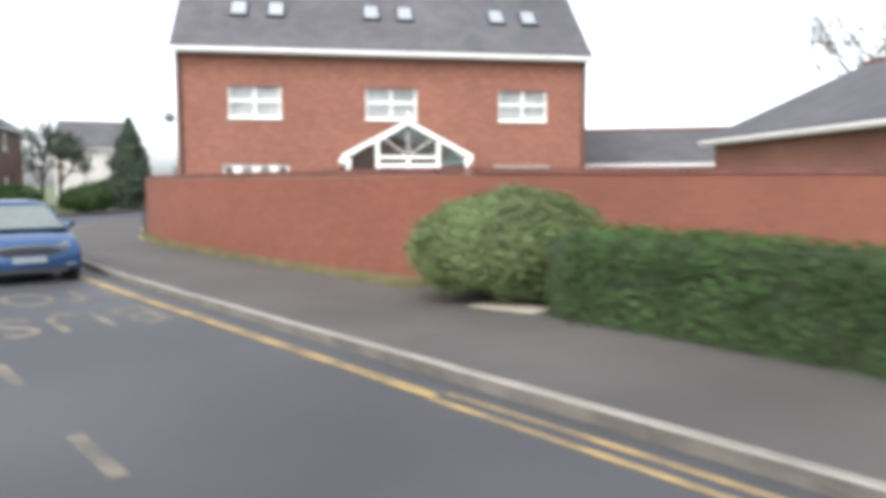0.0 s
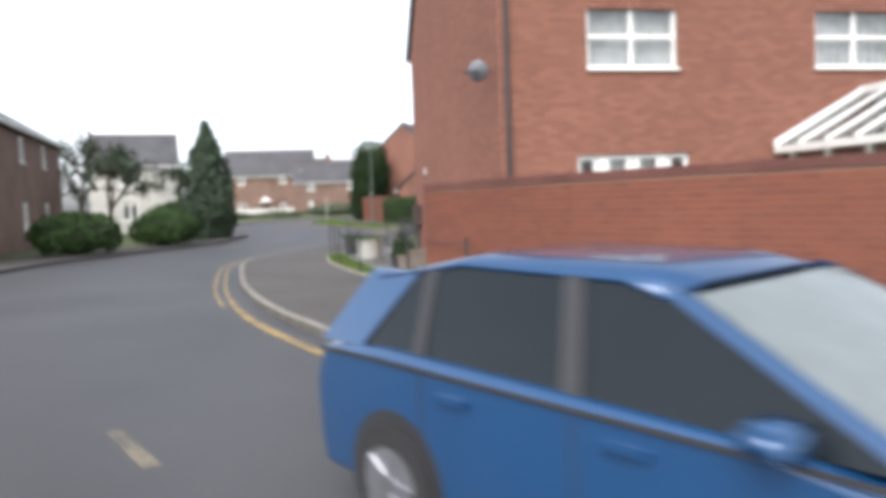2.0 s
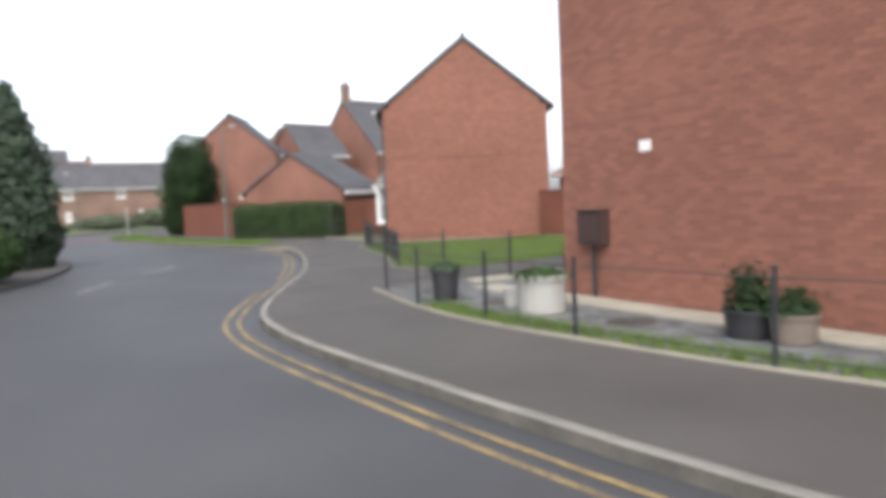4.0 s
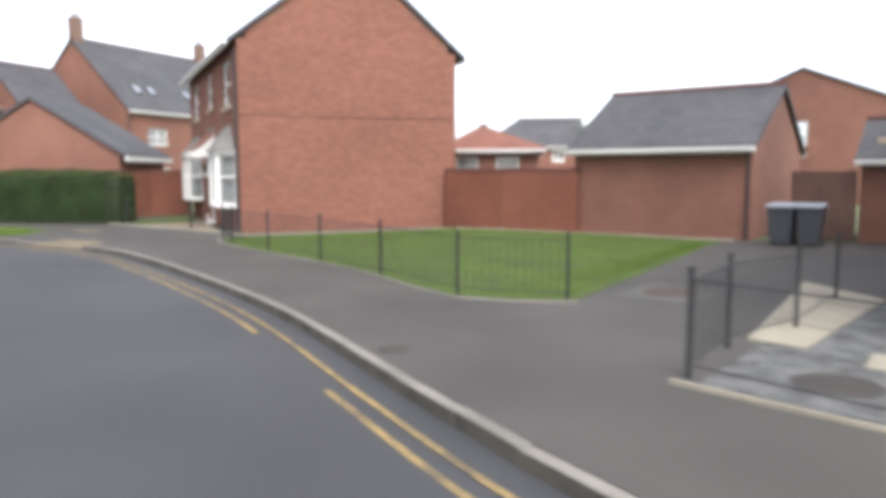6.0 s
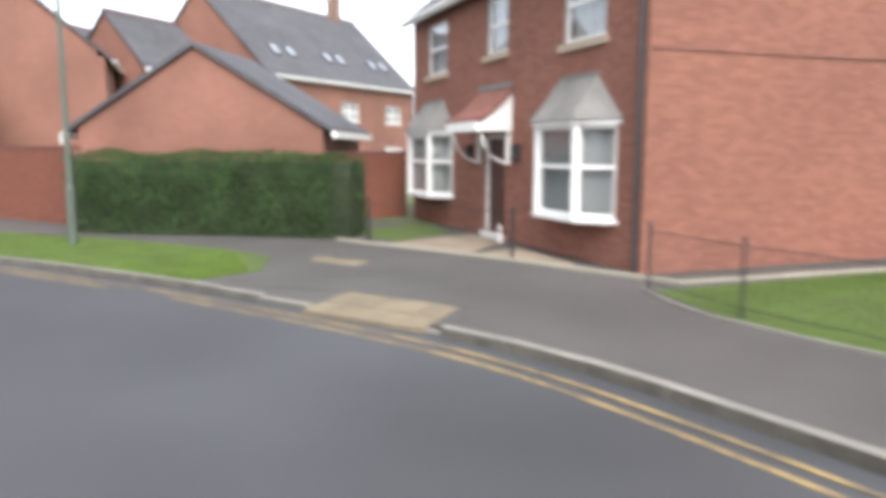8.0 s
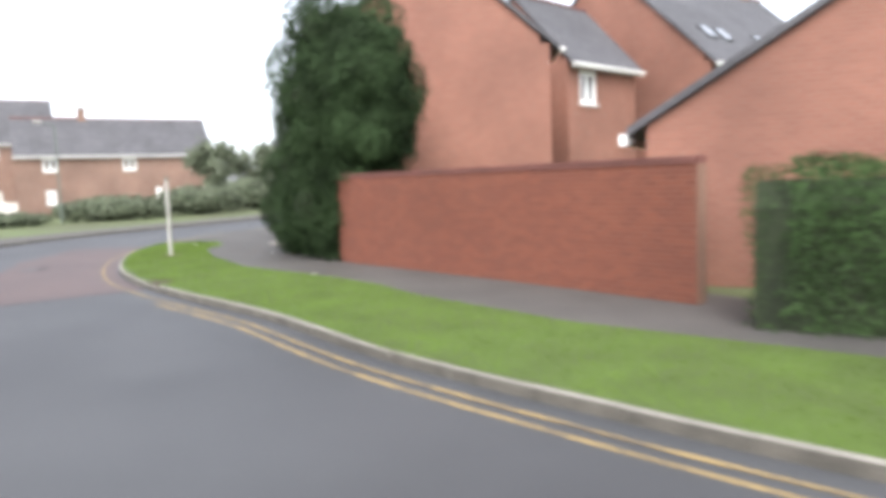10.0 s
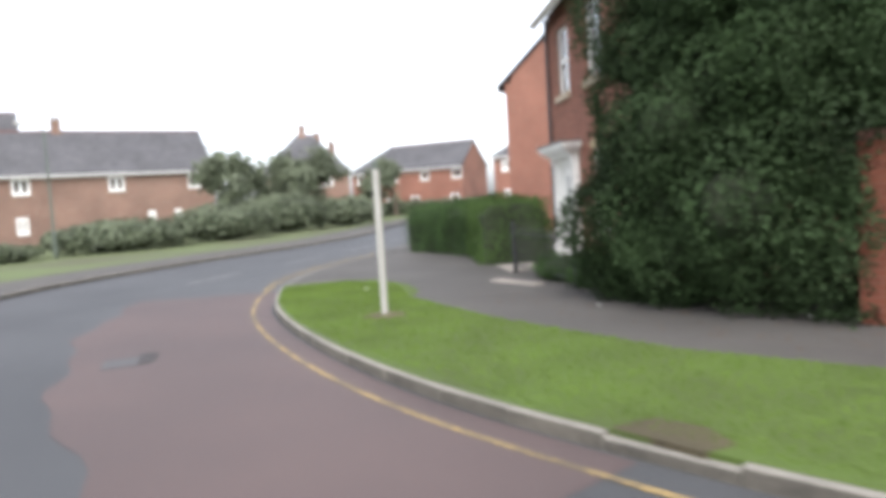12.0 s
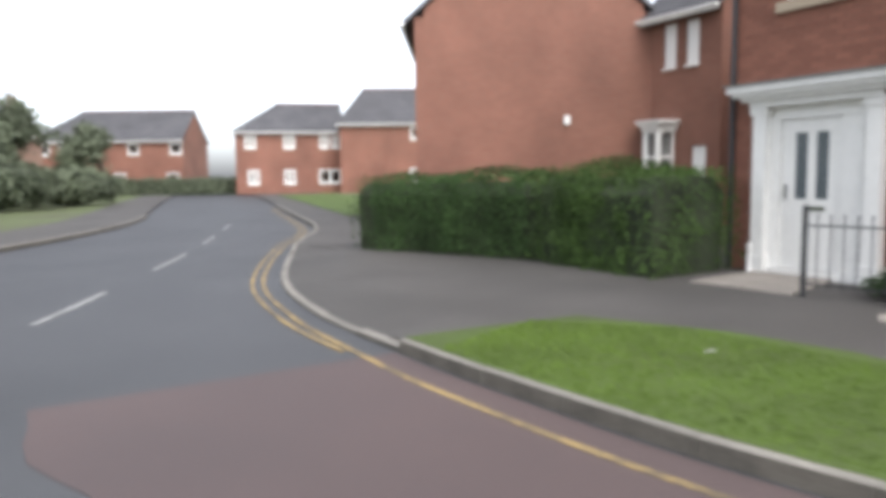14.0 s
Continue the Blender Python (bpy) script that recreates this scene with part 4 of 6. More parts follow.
def plain_house(name, m, w, d, eave, ridge, label, ups=(), downs=(), door=None, hip=(False, False), mat=BRICK, roof=ROOF, chim=(), cols=2):
    """A house seen from afar: windows upstairs and down, a door, chimneys."""
    root = thing(name, m, label, "house")
    zu, zd = (eave - 1.55, eave - 0.35), (0.85, 2.15)
    holes = [(a, b, *zu) for a, b in ups] + [(a, b, *zd) for a, b in downs]
    if door:
        holes.append((door, door + 1.0, 0.1, 2.15))
    shell(root, w, d, eave, ridge, holes, mat, hip)
    gable_roof(root, w, d, eave, ridge, roof, hip=hip)
    for a, b in ups:
        window(root, a, b, *zu, cols=cols, transom=0, bar=0.17, curtain=False)
    for a, b in downs:
        window(root, a, b, *zd, cols=cols, transom=0, bar=0.17, curtain=False)
    if door:
        bm = bmesh.new()
        box(bm, door, door + 1.0, 0.05, 0.12, 0.1, 2.15)
        part("door", bm, DARK_DOOR, root)
        bm = bmesh.new()
        solid(bm, [(door - 0.6, -0.7, 2.3), (door + 1.6, -0.7, 2.3), (door + 0.5, -0.7, 3.2)], (0, 0.08, 0))
        solid(bm, [(door - 0.6, -0.62, 2.3), (door + 0.5, -0.62, 3.2), (door + 0.5, -0.62, 3.3), (door - 0.7, -0.62, 2.3)], (0, 0.6, 0))
        solid(bm, [(door + 1.6, -0.62, 2.3), (door + 0.5, -0.62, 3.2), (door + 0.5, -0.62, 3.3), (door + 1.7, -0.62, 2.3)], (0, 0.6, 0))
        part("porch", bm, PVC, root)
    for x in chim:
        chimney(root, x, d / 2, ridge - 0.6, ridge + 1.0)
    return root


def facing(x, y, bearing):
    """A house frame at plan x, y (its left front corner) whose front looks back along a compass bearing from the viewer."""
    return pose(x, y, 0, 0, 0, -bearing)


def far_houses():
    plain_house("terraced_house", pose(-17.2, 119.5, 0), 15.4, 8.0, 7.0, 11.3, "distant red brick house with white windows and a gabled porch",
                [(2.1, 3.5), (9.2, 10.5)], [(2.0, 3.6), (9.2, 10.5)], 6.3, mat=BRICK_HAZE_BROWN)
    plain_house("house_wing", pose(-1.75, 119.9, 0), 2.9, 6.6, 6.2, 9.6, "lower brick wing beside the distant house with a porch", [], [(0.6, 1.7)], mat=BRICK_HAZE_BROWN)
    bm = bmesh.new()
    box(bm, -17.0, 1.5, 114.0, 114.25, 0, 1.15)
    for k in range(8):
        box(bm, -17.1 + k * 2.6, -16.7 + k * 2.6, 113.95, 114.3, 0, 1.3)
    structure("front_wall_far", bm, RENDER, "low pale rendered garden wall before the distant house")
    plain_house("semi_detached_house", pose(-5.4, 112, 0), 17.2, 7.2, 5.4, 8.8, "distant grey-roofed brick house with paired white windows", [(2.2, 3.4), (8.9, 10.1), (15.1, 16.3)], [(2.3, 3.1), (11.7, 12.3), (13.8, 14.4), (16.1, 16.7)], mat=BRICK_HAZE_BROWN, chim=(5.9,))
    plain_house("terraced_house", facing(37.4, 137.0, 58), 16.0, 8.5, 5.6, 8.8, "distant brick terrace with many small white windows",
                [(0.8, 2.1), (3, 4.3), (5.6, 6.9), (10.2, 11.4), (14.6, 15.9)], [(0.8, 2.1), (2.9, 4.2), (5, 6.3), (8.6, 9.9), (14.2, 15.5)], cols=1, hip=(True, False))
    plain_house("hipped_house", facing(40.2, 109.5, 46), 9.6, 8.0, 5.6, 8.2, "brick house with hipped roof and white windows at the far bend",
                [(0.8, 1.8), (4.2, 5.2), (7.4, 8.3), (8.5, 9.3)], [(1, 2), (4.2, 5.2), (7.3, 9.3)], hip=(True, False))
    plain_house("tall_house", facing(45.0, 101.5, 54), 9.5, 8.0, 6.2, 9.4, "tall brick house with grey roof at the far bend", [(6.3, 7.5)], [(6.2, 7.6)], hip=(2.0, False))
    far = plain_house("chimney_house", facing(19.6, 122.0, 25), 9.0, 8.0, 5.2, 9.2, "distant grey hipped house with three chimneys among trees", [(1.5, 2.8), (6, 7.3)], [(1.5, 2.8), (6, 7.3)], hip=(True, True), chim=(4.3,), mat=BRICK_HAZE_BROWN)
    chimney(far, 5.9, 4.0, 7.6, 9.3)
    chimney(far, 7.4, 4.0, 6.2, 8.3)
    side = plain_house("gable_house", pose(15.4, 65.7, 0, 0, 0, 30), 9.0, 6.9, 6.0, 9.0, "red brick house with plain gable beside a hedge", [(5.5, 6.7)], [(5.5, 6.7)])
    bm = bmesh.new()
    box(bm, -0.08, -0.004, 2.4, 2.56, 2.88, 3.12)
    part("alarm_box", bm, PVC, side, "white alarm box on the gable")
    m = plain_house("recessed_house", pose(15.49, 65.94, 0, 0, 0, 241), 2.7, 2.6, 5.9, 7.0, "red brick house set back, with a white ground floor bay", [(0.7, 1.15), (1.5, 1.95)], [(1.75, 2.25)])
    bay_window(m, 0.35, 1.15, 0.95, 2.62, 0.5, hooded=False)
    plain_house("rear_house", pose(11.6, 56.4, 0, 0, 0, 15), 4.4, 4.6, 5.9, 8.3, "red brick house wing behind a garden wall", [(0.7, 1.8)], [(0.9, 2.1)])
    chimney(b_house, 0.35, 4.97, 10.2, 12.0)
    chimney(b_house, 11.4, 4.97, 10.2, 11.9)
    plain_house("terrace_row", pose(-14.2, 12.0, 0, 0, 0, 97.9), 22.0, 8.0, 5.5, 8.0, "long brown brick terrace with dark tiled roof across the road", [(2, 3.2), (6, 7.2), (12, 13.2), (17, 18.2)], [(2, 3.2), (6, 7.2), (12, 13.2), (17, 18.2)], mat=BRICK_HAZE_BROWN)
    plain_house("rendered_house", pose(-18.5, 44, 0, 0, 0, 10), 6.0, 7.0, 4.9, 7.2, "pale rendered house half hidden by trees", [(2, 3.2)], [(2, 3.2)], mat=RENDER)


RENDER = material("pale_render", (0.6, 0.58, 0.53), 0.85, 0.1)
far_houses()


def front_gable(name, m, w, d, eave, apex, label, holes=()):
    """A building whose gable is its front: ridge running back from it."""
    g = thing(name, m, label, "house")
    t = 0.28
    bm = bmesh.new()
    wall_panel(bm, w, eave, t, list(holes))
    part("wall", bm, BRICK, g)
    bm = bmesh.new()
    solid(bm, [(0, 0, eave), (w, 0, eave), (w / 2, 0, apex)], (0, t, 0))
    part("gable", bm, BRICK, g)
    for x in (0, w - t):
        bm = bmesh.new()
        box(bm, x, x + t, t, d, 0, eave)
        part("wall", bm, BRICK, g)
    k = (apex - eave) / (w / 2)
    for xa in (-0.3, w + 0.3):
        bm = bmesh.new()
        solid(bm, [(xa, -0.12, eave - 0.3 * k + 0.03), (xa, d, eave - 0.3 * k + 0.03), (w / 2, d, apex + 0.03), (w / 2, -0.12, apex + 0.03)], (0, 0, 0.13))
        part("roof", bm, ROOF, g)
    for x in (-0.42, w + 0.3):
        bm = bmesh.new()
        box(bm, x, x + 0.12, -0.12, d, eave - 0.3, eave - 0.12)
        part("gutter", bm, PVC, g)
    return g


def dormer_house():
    """A far brick house whose roof carries a small gabled dormer over an upstairs window."""
    w, d, eave, ridge = 9.0, 8.0, 3.3, 6.2
    root = plain_house("dormer_house", pose(48.4, 31.6, 0, 0, 0, -72), w, d, eave, ridge, "distant brick house with a gabled dormer window", [], [(5.5, 6.7)])
    x0, x1, foot, head = 2.2, 3.9, 2.2, 3.95
    bm = bmesh.new()
    solid(bm, [(x0, -0.06, foot), (x1, -0.06, foot), (x1, -0.06, head), ((x0 + x1) / 2, -0.06, head + 0.9), (x0, -0.06, head)], (0, 2.0, 0))
    dormer = part("dormer", bm, BRICK, root, "brick gabled dormer")
    for s in (-1, 1):
        xe = (x0 + x1) / 2 + s * ((x1 - x0) / 2 + 0.2)
        bm = bmesh.new()
        solid(bm, [(xe, -0.2, head - 0.2), (xe, 2.4, head - 0.2), ((x0 + x1) / 2, 2.4, head + 0.93), ((x0 + x1) / 2, -0.2, head + 0.93)], (0, 0, 0.1))
        part("dormer_roof", bm, ROOF, dormer)
        bm = bmesh.new()
        solid(bm, [(xe, -0.23, head - 0.26), ((x0 + x1) / 2, -0.23, head + 0.87), ((x0 + x1) / 2, -0.23, head + 1.06), (xe, -0.23, head - 0.07)], (0, 0.03, 0))
        part("bargeboard", bm, PVC, dormer)
    light = (x0 + 0.35, x1 - 0.35, foot + 0.3, head - 0.05)
    window(root, *light, y=-0.14, cols=1, transom=0.5, sill=None, curtain=False, bar=0.12)
    bm = bmesh.new()
    box(bm, light[0] + 0.02, light[1] - 0.02, -0.072, -0.065, light[2] + 0.02, light[3] - 0.02)
    part("blind", bm, NET, dormer)


def garage_block():
    """Low garage behind the lawn, and the taller house end and gate beside it."""
    root = thing("garage", pose(12.35, 21.3, 0, 0, 0, -90), "low red brick garage with grey tiled roof and white gutter", "garage")
    shell(root, 5.2, 6.0, 2.55, 4.25)
    gable_roof(root, 5.2, 6.0, 2.55, 4.25, ROOF)
    drainpipe(root, 5.1, -0.06, 2.4)
    root = front_gable("side_house", pose(41.0, 26.6, 0, 0, 0, -90), 12.4, 9.0, 5.5, 8.1, "broad brick house gable with one white window beyond the gate", [(5.6, 6.6, 3.5, 5.0)])
    window(root, 5.6, 6.6, 3.5, 5.0, cols=1, transom=0.5, sill=None, curtain=False, bar=0.12)
    root = thing("outbuilding", pose(13.4, 13.7, 0, 0, 0, -90), "low brick outbuilding with white gutter beside the gate", "outbuilding")
    shell(root, 3.0, 3.0, 2.2, 3.1)
    gable_roof(root, 3.0, 3.0, 2.2, 3.1)
    root = thing("extension", pose(13.95, 27.25, 0, 0, 0, -59), "single storey extension with red tiled roof and white windows", "house")
    panes = [(0.3, 1.1, 1.35, 2.4), (1.75, 2.6, 1.35, 2.4)]
    shell(root, 3.3, 4.5, 2.68, 3.5, panes, BRICK, (1.02, True))
    gable_roof(root, 3.3, 4.5, 2.68, 3.5, ROOF_RED, hip=(1.02, True))
    for a, b, c, d in panes:
        window(root, a, b, c, d, cols=1, transom=0)
    dormer_house()
    plain_house("back_house", pose(53.5, 52.0, 0, 0, 0, -60), 10.0, 8.0, 4.6, 7.4, "distant brick house beyond the gardens", [(4, 5.2), (7, 8.2)], [(2, 3.2)], hip=(True, False))
    plain_house("garden_garage", pose(14.4, 4.6, 0, 0, 0, -25), 6.6, 5.0, 2.45, 3.75, "low brick garage with grey roof and white gutter", [], [])
    plain_house("roadside_house", pose(16.8, -2.6, 0, 0, 0, -92), 10.0, 8.5, 3.0, 5.1, "brick house with big grey roof behind the garden wall", [], [], hip=(1.02, False))
    front_gable("garage_gable", pose(3.9, 45.2, 0, 0, 0, -56), 7.1, 4.2, 2.6, 4.75, "red brick double garage gable above a hedge")


garage_block()


def garden_wall(name, line, height, label, mat=MORTAR, t=0.22, laid=lambda p: True):
    """A brick wall along a plan line with a brick-on-edge coping; laid tells where its single bricks are built."""
    root = tagged(new(name), label, "wall", kind="structure")
    pts = [Vector(p) for p in line]
    a, b = shifted(pts, t / 2), shifted(pts, -t / 2)
    for i in range(len(pts) - 1):
        fine = laid((pts[i] + pts[i + 1]) / 2)
        bm = bmesh.new()
        solid(bm, [(a[i].x, a[i].y, -0.2), (a[i + 1].x, a[i + 1].y, -0.2), (b[i + 1].x, b[i + 1].y, -0.2), (b[i].x, b[i].y, -0.2)], (0, 0, height + 0.2))
        part("wall_panel", bm, mat if fine else BRICK_WALL, root)
        d = (pts[i + 1] - pts[i]).normalized()
        n = Vector((-d.y, d.x)) * (t / 2 + 0.02)
        if not fine:
            bm = bmesh.new()
            solid(bm, [(p.x, p.y, height + 0.002) for p in (pts[i] + n, pts[i + 1] + n, pts[i + 1] - n, pts[i] - n)], (0, 0, 0.105))
            part("coping", bm, COPING, root)
    return root


SOUTH_WALL = smooth_line([(15.5, -12.9), (9.0, -12.9), (6.9, -12.85), (5.9, -12.5), (5.2, -11.6), (3.8, -9.5), (1.9, -6.2), (0.2, -3.0), (-1.1, 0.9)], 1.2)
south_wall = garden_wall("garden_wall_south", SOUTH_WALL, 1.76, "long red brick garden wall with dark coping", laid=lambda p: p.x < 7.0)
garden_wall("garden_wall_return", [(-1.0, 1.05), (-0.02, 1.3)], 1.76, "short end of the red brick garden wall", laid=lambda p: False)
garden_wall("garden_wall_lawn", [(12.2, 21.1), (11.7, 23.4), (11.6, 25.6)], 1.85, "red brick garden wall behind the lawn", laid=lambda p: False)
garden_wall("garden_wall_side", [(8.0, 39.5), (9.4, 39.7), (10.95, 39.2)], 1.85, "red brick garden wall between the garage and the house", laid=lambda p: False)
GREEN_WALL = smooth_line([(3.1, 43.4), (2.6, 46.9), (1.97, 50.5), (1.68, 52.0), (1.62, 52.8)], 1.8)
green_wall = garden_wall("garden_wall_green", GREEN_WALL, 1.95, "tall red brick garden wall beside the green")


# ---- plants ----
def leaves(name, centres, normals, size, mat, parent=None, label="", seed=1, sides=1.0):
    """One mesh of many small leaf blades, each two triangles folded along its rib."""
    rng = np.random.default_rng(seed)
    n = len(centres)
    c = np.asarray(centres, float)
    nn = np.asarray(normals, float) + rng.normal(0, 0.55, (n, 3))
    nn /= np.linalg.norm(nn, axis=1, keepdims=True) + 1e-9
    ref = rng.normal(0, 1, (n, 3))
    u = np.cross(nn, ref)
    u /= np.linalg.norm(u, axis=1, keepdims=True) + 1e-9
    v = np.cross(nn, u)
    s = size * rng.uniform(0.6, 1.4, (n, 1))
    quad = np.stack([c - u * s, c + v * s * 0.55 * sides + nn * s * 0.2, c + u * s, c - v * s * 0.55 * sides + nn * s * 0.2], 1).reshape(-1, 3)
    me = bpy.data.meshes.new(name)
    me.from_pydata(quad.tolist(), [], np.arange(4 * n).reshape(n, 4).tolist())
    me.materials.append(mat)
    ob = new(name, me)
    if parent:
        ob.parent = parent
    return tagged(ob, label)


def lumpy(p, k=0.9, amp=0.16):
    return amp * noise.noise(Vector(p) * k) + amp * 0.5 * noise.noise(Vector(p) * k * 2.7)


def hedge(name, line, width, height, label, mat=LEAF, count=9000, size=0.05, seed=3, category="hedge", round_top=0.25, amp=0.16):
    """A clipped hedge along a plan line: a solid core coloured as the shade among its twigs, under a skin of leaves
    with an uneven outline.
    """
    rng = np.random.default_rng(seed)
    pts = [Vector(p) for p in line]
    root = thing(name, pose(0, 0, 0), label, category)
    bm = bmesh.new()
    prof = [(-0.42, -0.05), (-0.45, height * 0.75), (-0.3, height * 0.92), (0.3, height * 0.92), (0.45, height * 0.75), (0.42, -0.05)]
    rows = []
    for i, p in enumerate(pts):
        d = (pts[min(i + 1, len(pts) - 1)] - pts[max(i - 1, 0)]).normalized()
        nrm = Vector((-d.y, d.x))
        rows.append([bm.verts.new((*(p + nrm * a * width * 0.92 + d * width * (-0.24 if i == 0 else 0.24 if i == len(pts) - 1 else 0)), z)) for a, z in prof])
    for a, b in zip(rows, rows[1:]):
        for i in range(len(prof) - 1):
            bm.faces.new((a[i], a[i + 1], b[i + 1], b[i]))
    bm.faces.new(rows[0])
    bm.faces.new(rows[-1][::-1])
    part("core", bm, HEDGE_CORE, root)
    seg = [(b - a).length for a, b in zip(pts, pts[1:])]
    tot = sum(seg)
    cs, ns = [], []
    for _ in range(count):
        s = rng.uniform(-width * 0.3, tot + width * 0.3)
        k, t = 0, min(max(s, 0), tot - 1e-4)
        while t > seg[k]:
            t -= seg[k]
            k += 1
        d = (pts[k + 1] - pts[k]).normalized()
        base = pts[k] + d * (t + (s - min(max(s, 0), tot)))
        nrm = Vector((-d.y, d.x))
        end = (s < 0) or (s > tot)
        f = rng.uniform(0, 1)
        if end:
            a, z = rng.uniform(-0.5, 0.5) * width, rng.uniform(0.02, height)
            q = Vector((*(base + nrm * a), z))
            out = Vector((*(d * (-1 if s < 0 else 1)), 0.2))
        elif f < 0.36:
            a, z = width * (0.5 + rng.normal(0, 0.03)), height * rng.uniform(0.01, 1) ** 0.9
            q, out = Vector((*(base + nrm * a), z)), Vector((*nrm, 0.2))
        elif f < 0.72:
            a, z = -width * (0.5 + rng.normal(0, 0.03)), height * rng.uniform(0.01, 1) ** 0.9
            q, out = Vector((*(base + nrm * a), z)), Vector((*(-nrm), 0.2))
        else:
            a = rng.uniform(-0.5, 0.5)
            z = height * (1 - round_top * (2 * abs(a)) ** 4) + rng.normal(0, 0.03)
            q, out = Vector((*(base + nrm * a * width), z)), Vector((0, 0, 1))
        if q.z > height * (1 - round_top) and f < 0.72:
            q -= out * 0.0 + Vector((nrm.x, nrm.y, 0)) * (0.12 * width * (1 if f < 0.36 else -1)) * ((q.z / height - 1 + round_top) / round_top) ** 2
        q += out * lumpy(q, 0.9, amp) + Vector(rng.normal(0, 0.025, 3))
        cs.append(q)
        ns.append(out)
    leaves("foliage", cs, ns, size, mat, root, seed=seed)
    return root


# Near-black green of the solid cores paints the shade inside the foliage.
HEDGE_CORE = material("hedge_inner_shade", (0.025, 0.035, 0.015), 0.95, 0.4, 8, 30, 0.5)


def bush(name, x, y, rx, ry, h, label, mat=LEAF, count=5000, size=0.06, seed=5, category="bush"):
    """A rounded shrub: stems inside an uneven shell of leaves."""
    rng = np.random.default_rng(seed)
    root = thing(name, pose(x, y, 0), label, category)
    bm = bmesh.new()
    for i in range(7):
        a = i * 2.4
        tube(bm, (0.15 * math.cos(a), 0.15 * math.sin(a), -0.05), (rx * 0.6 * math.cos(a), ry * 0.6 * math.sin(a), h * 0.7), 0.03, 0.01, 6)
    part("branchwork", bm, BARK, root)
    bm = bmesh.new()
    bmesh.ops.create_icosphere(bm, subdivisions=3, radius=1.0)
    for v in bm.verts:
        v.co = Vector((v.co.x * rx * 0.86, v.co.y * ry * 0.86, max(-0.02, h * 0.46 + v.co.z * h * 0.44)))
        v.co += v.co.normalized() * lumpy(v.co + Vector((x, y, 0)), 1.3, 0.12)
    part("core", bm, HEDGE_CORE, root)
    cs, ns = [], []
    for _ in range(count):
        d = Vector(rng.normal(0, 1, 3)).normalized()
        if d.z < -0.75:
            d.z = -d.z
        q = Vector((d.x * rx, d.y * ry, h * 0.48 + d.z * h * 0.5))
        if q.z < 0.05:
            q.z = rng.uniform(0.03, 0.3)
        q += d * (lumpy(q + Vector((x, y, 0)), 1.3, 0.22) + rng.normal(0, 0.05))
        cs.append(q)
        ns.append(d)
    leaves("foliage", cs, ns, size, mat, root, seed=seed)
    return root


def cypress(name, x, y, r, h, label, mat=LEAF_CYPRESS, count=6000, size=0.13, seed=7, base=0.0):
    """A narrow pointed conifer: tapered trunk and upswept sprays."""
    rng = np.random.default_rng(seed)
    root = thing(name, pose(x, y, 0), label, "tree")
    bm = bmesh.new()
    tube(bm, (0, 0, -0.1), (0, 0, h * 0.92), r * 0.16, 0.02, 8)
    for i in range(40):
        z = h * (0.05 + 0.85 * i / 40)
        a = i * 2.4
        rr = r * 0.8 * (1 - z / h) ** 0.6
        tube(bm, (0, 0, z), (rr * math.cos(a), rr * math.sin(a), z + rr * 0.8), 0.025, 0.008, 5)
    part("trunk", bm, BARK, root)
    bm = bmesh.new()
    rings = [(max(0.03, r * 0.72 * min(1, (1 - t) * 1.6) ** 0.75 * (0.75 + 0.25 * min(1, t * 6))), h * (base + (0.97 - base) * t)) for t in [i / 12 for i in range(13)]]
    lathe(bm, rings, 14)
    part("core", bm, HEDGE_CORE, root)
    cs, ns = [], []
    for _ in range(count):
        t = rng.uniform(0, 1) ** 1.2
        a = rng.uniform(0, 2 * math.pi)
        rr = r * min(1, (1 - t) * 1.6) ** 0.75 * (0.75 + 0.25 * min(1, t * 6))
        d = Vector((math.cos(a), math.sin(a), 0.5))
        q = Vector((rr * math.cos(a), rr * math.sin(a), h * (base + (1 - base) * t)))
        q += d * (lumpy(q + Vector((x, y, 0)), 1.1, 0.3) * min(1, rr) + rng.normal(-0.05, 0.07))
        cs.append(q)
        ns.append(d)
    leaves("foliage", cs, ns, size, mat, root, seed=seed, sides=0.8)
    return root


def tree(name, x, y, h, spread, label, mat=LEAF, count=2500, size=0.14, seed=9, bare=False):
    """A broadleaf tree: forked tapering limbs and clumps of leaves with gaps between them."""
    rng = np.random.default_rng(seed)
    root = thing(name, pose(x, y, 0), label, "tree")
    bm = bmesh.new()
    tips = []

    def limb(p, d, ln, r, depth):
        q = p + d * ln
        tube(bm, p, q, r, r * 0.65, 7 if depth < 2 else 5)
        if depth >= (5 if bare else 4):
            tips.append(q)
            return
        for i in range(3):
            dd = (d + Vector(rng.normal(0, 0.5, 3)) + Vector((0, 0, 0.12))).normalized()
            limb(q, dd, ln * rng.uniform(0.62, 0.85), r * 0.6, depth + 1)
            tips.append(q)

    limb(Vector((0, 0, -0.1)), Vector((0.03, 0.02, 1)).normalized(), h * 0.3, spread * 0.05 + 0.05, 0)
    part("trunk", bm, BARK, root)
    cs, ns = [], []
    for i in range(count):
        t = tips[rng.integers(len(tips))]
        d = Vector(rng.normal(0, 1, 3))
        cs.append(t + d * (0.16 if bare else 0.32) * spread * 0.35)
        ns.append(d)
    leaves("crown", cs, ns, size, mat, root, seed=seed)
    return root


hedge("clipped_hedge", [(7.75, -15.75), (8.4, -16.8), (9.3, -18.4), (11.0, -21.1), (13.2, -24.6)], 1.2, 1.05, "dark green clipped hedge beside the pavement", count=32000, size=0.028)
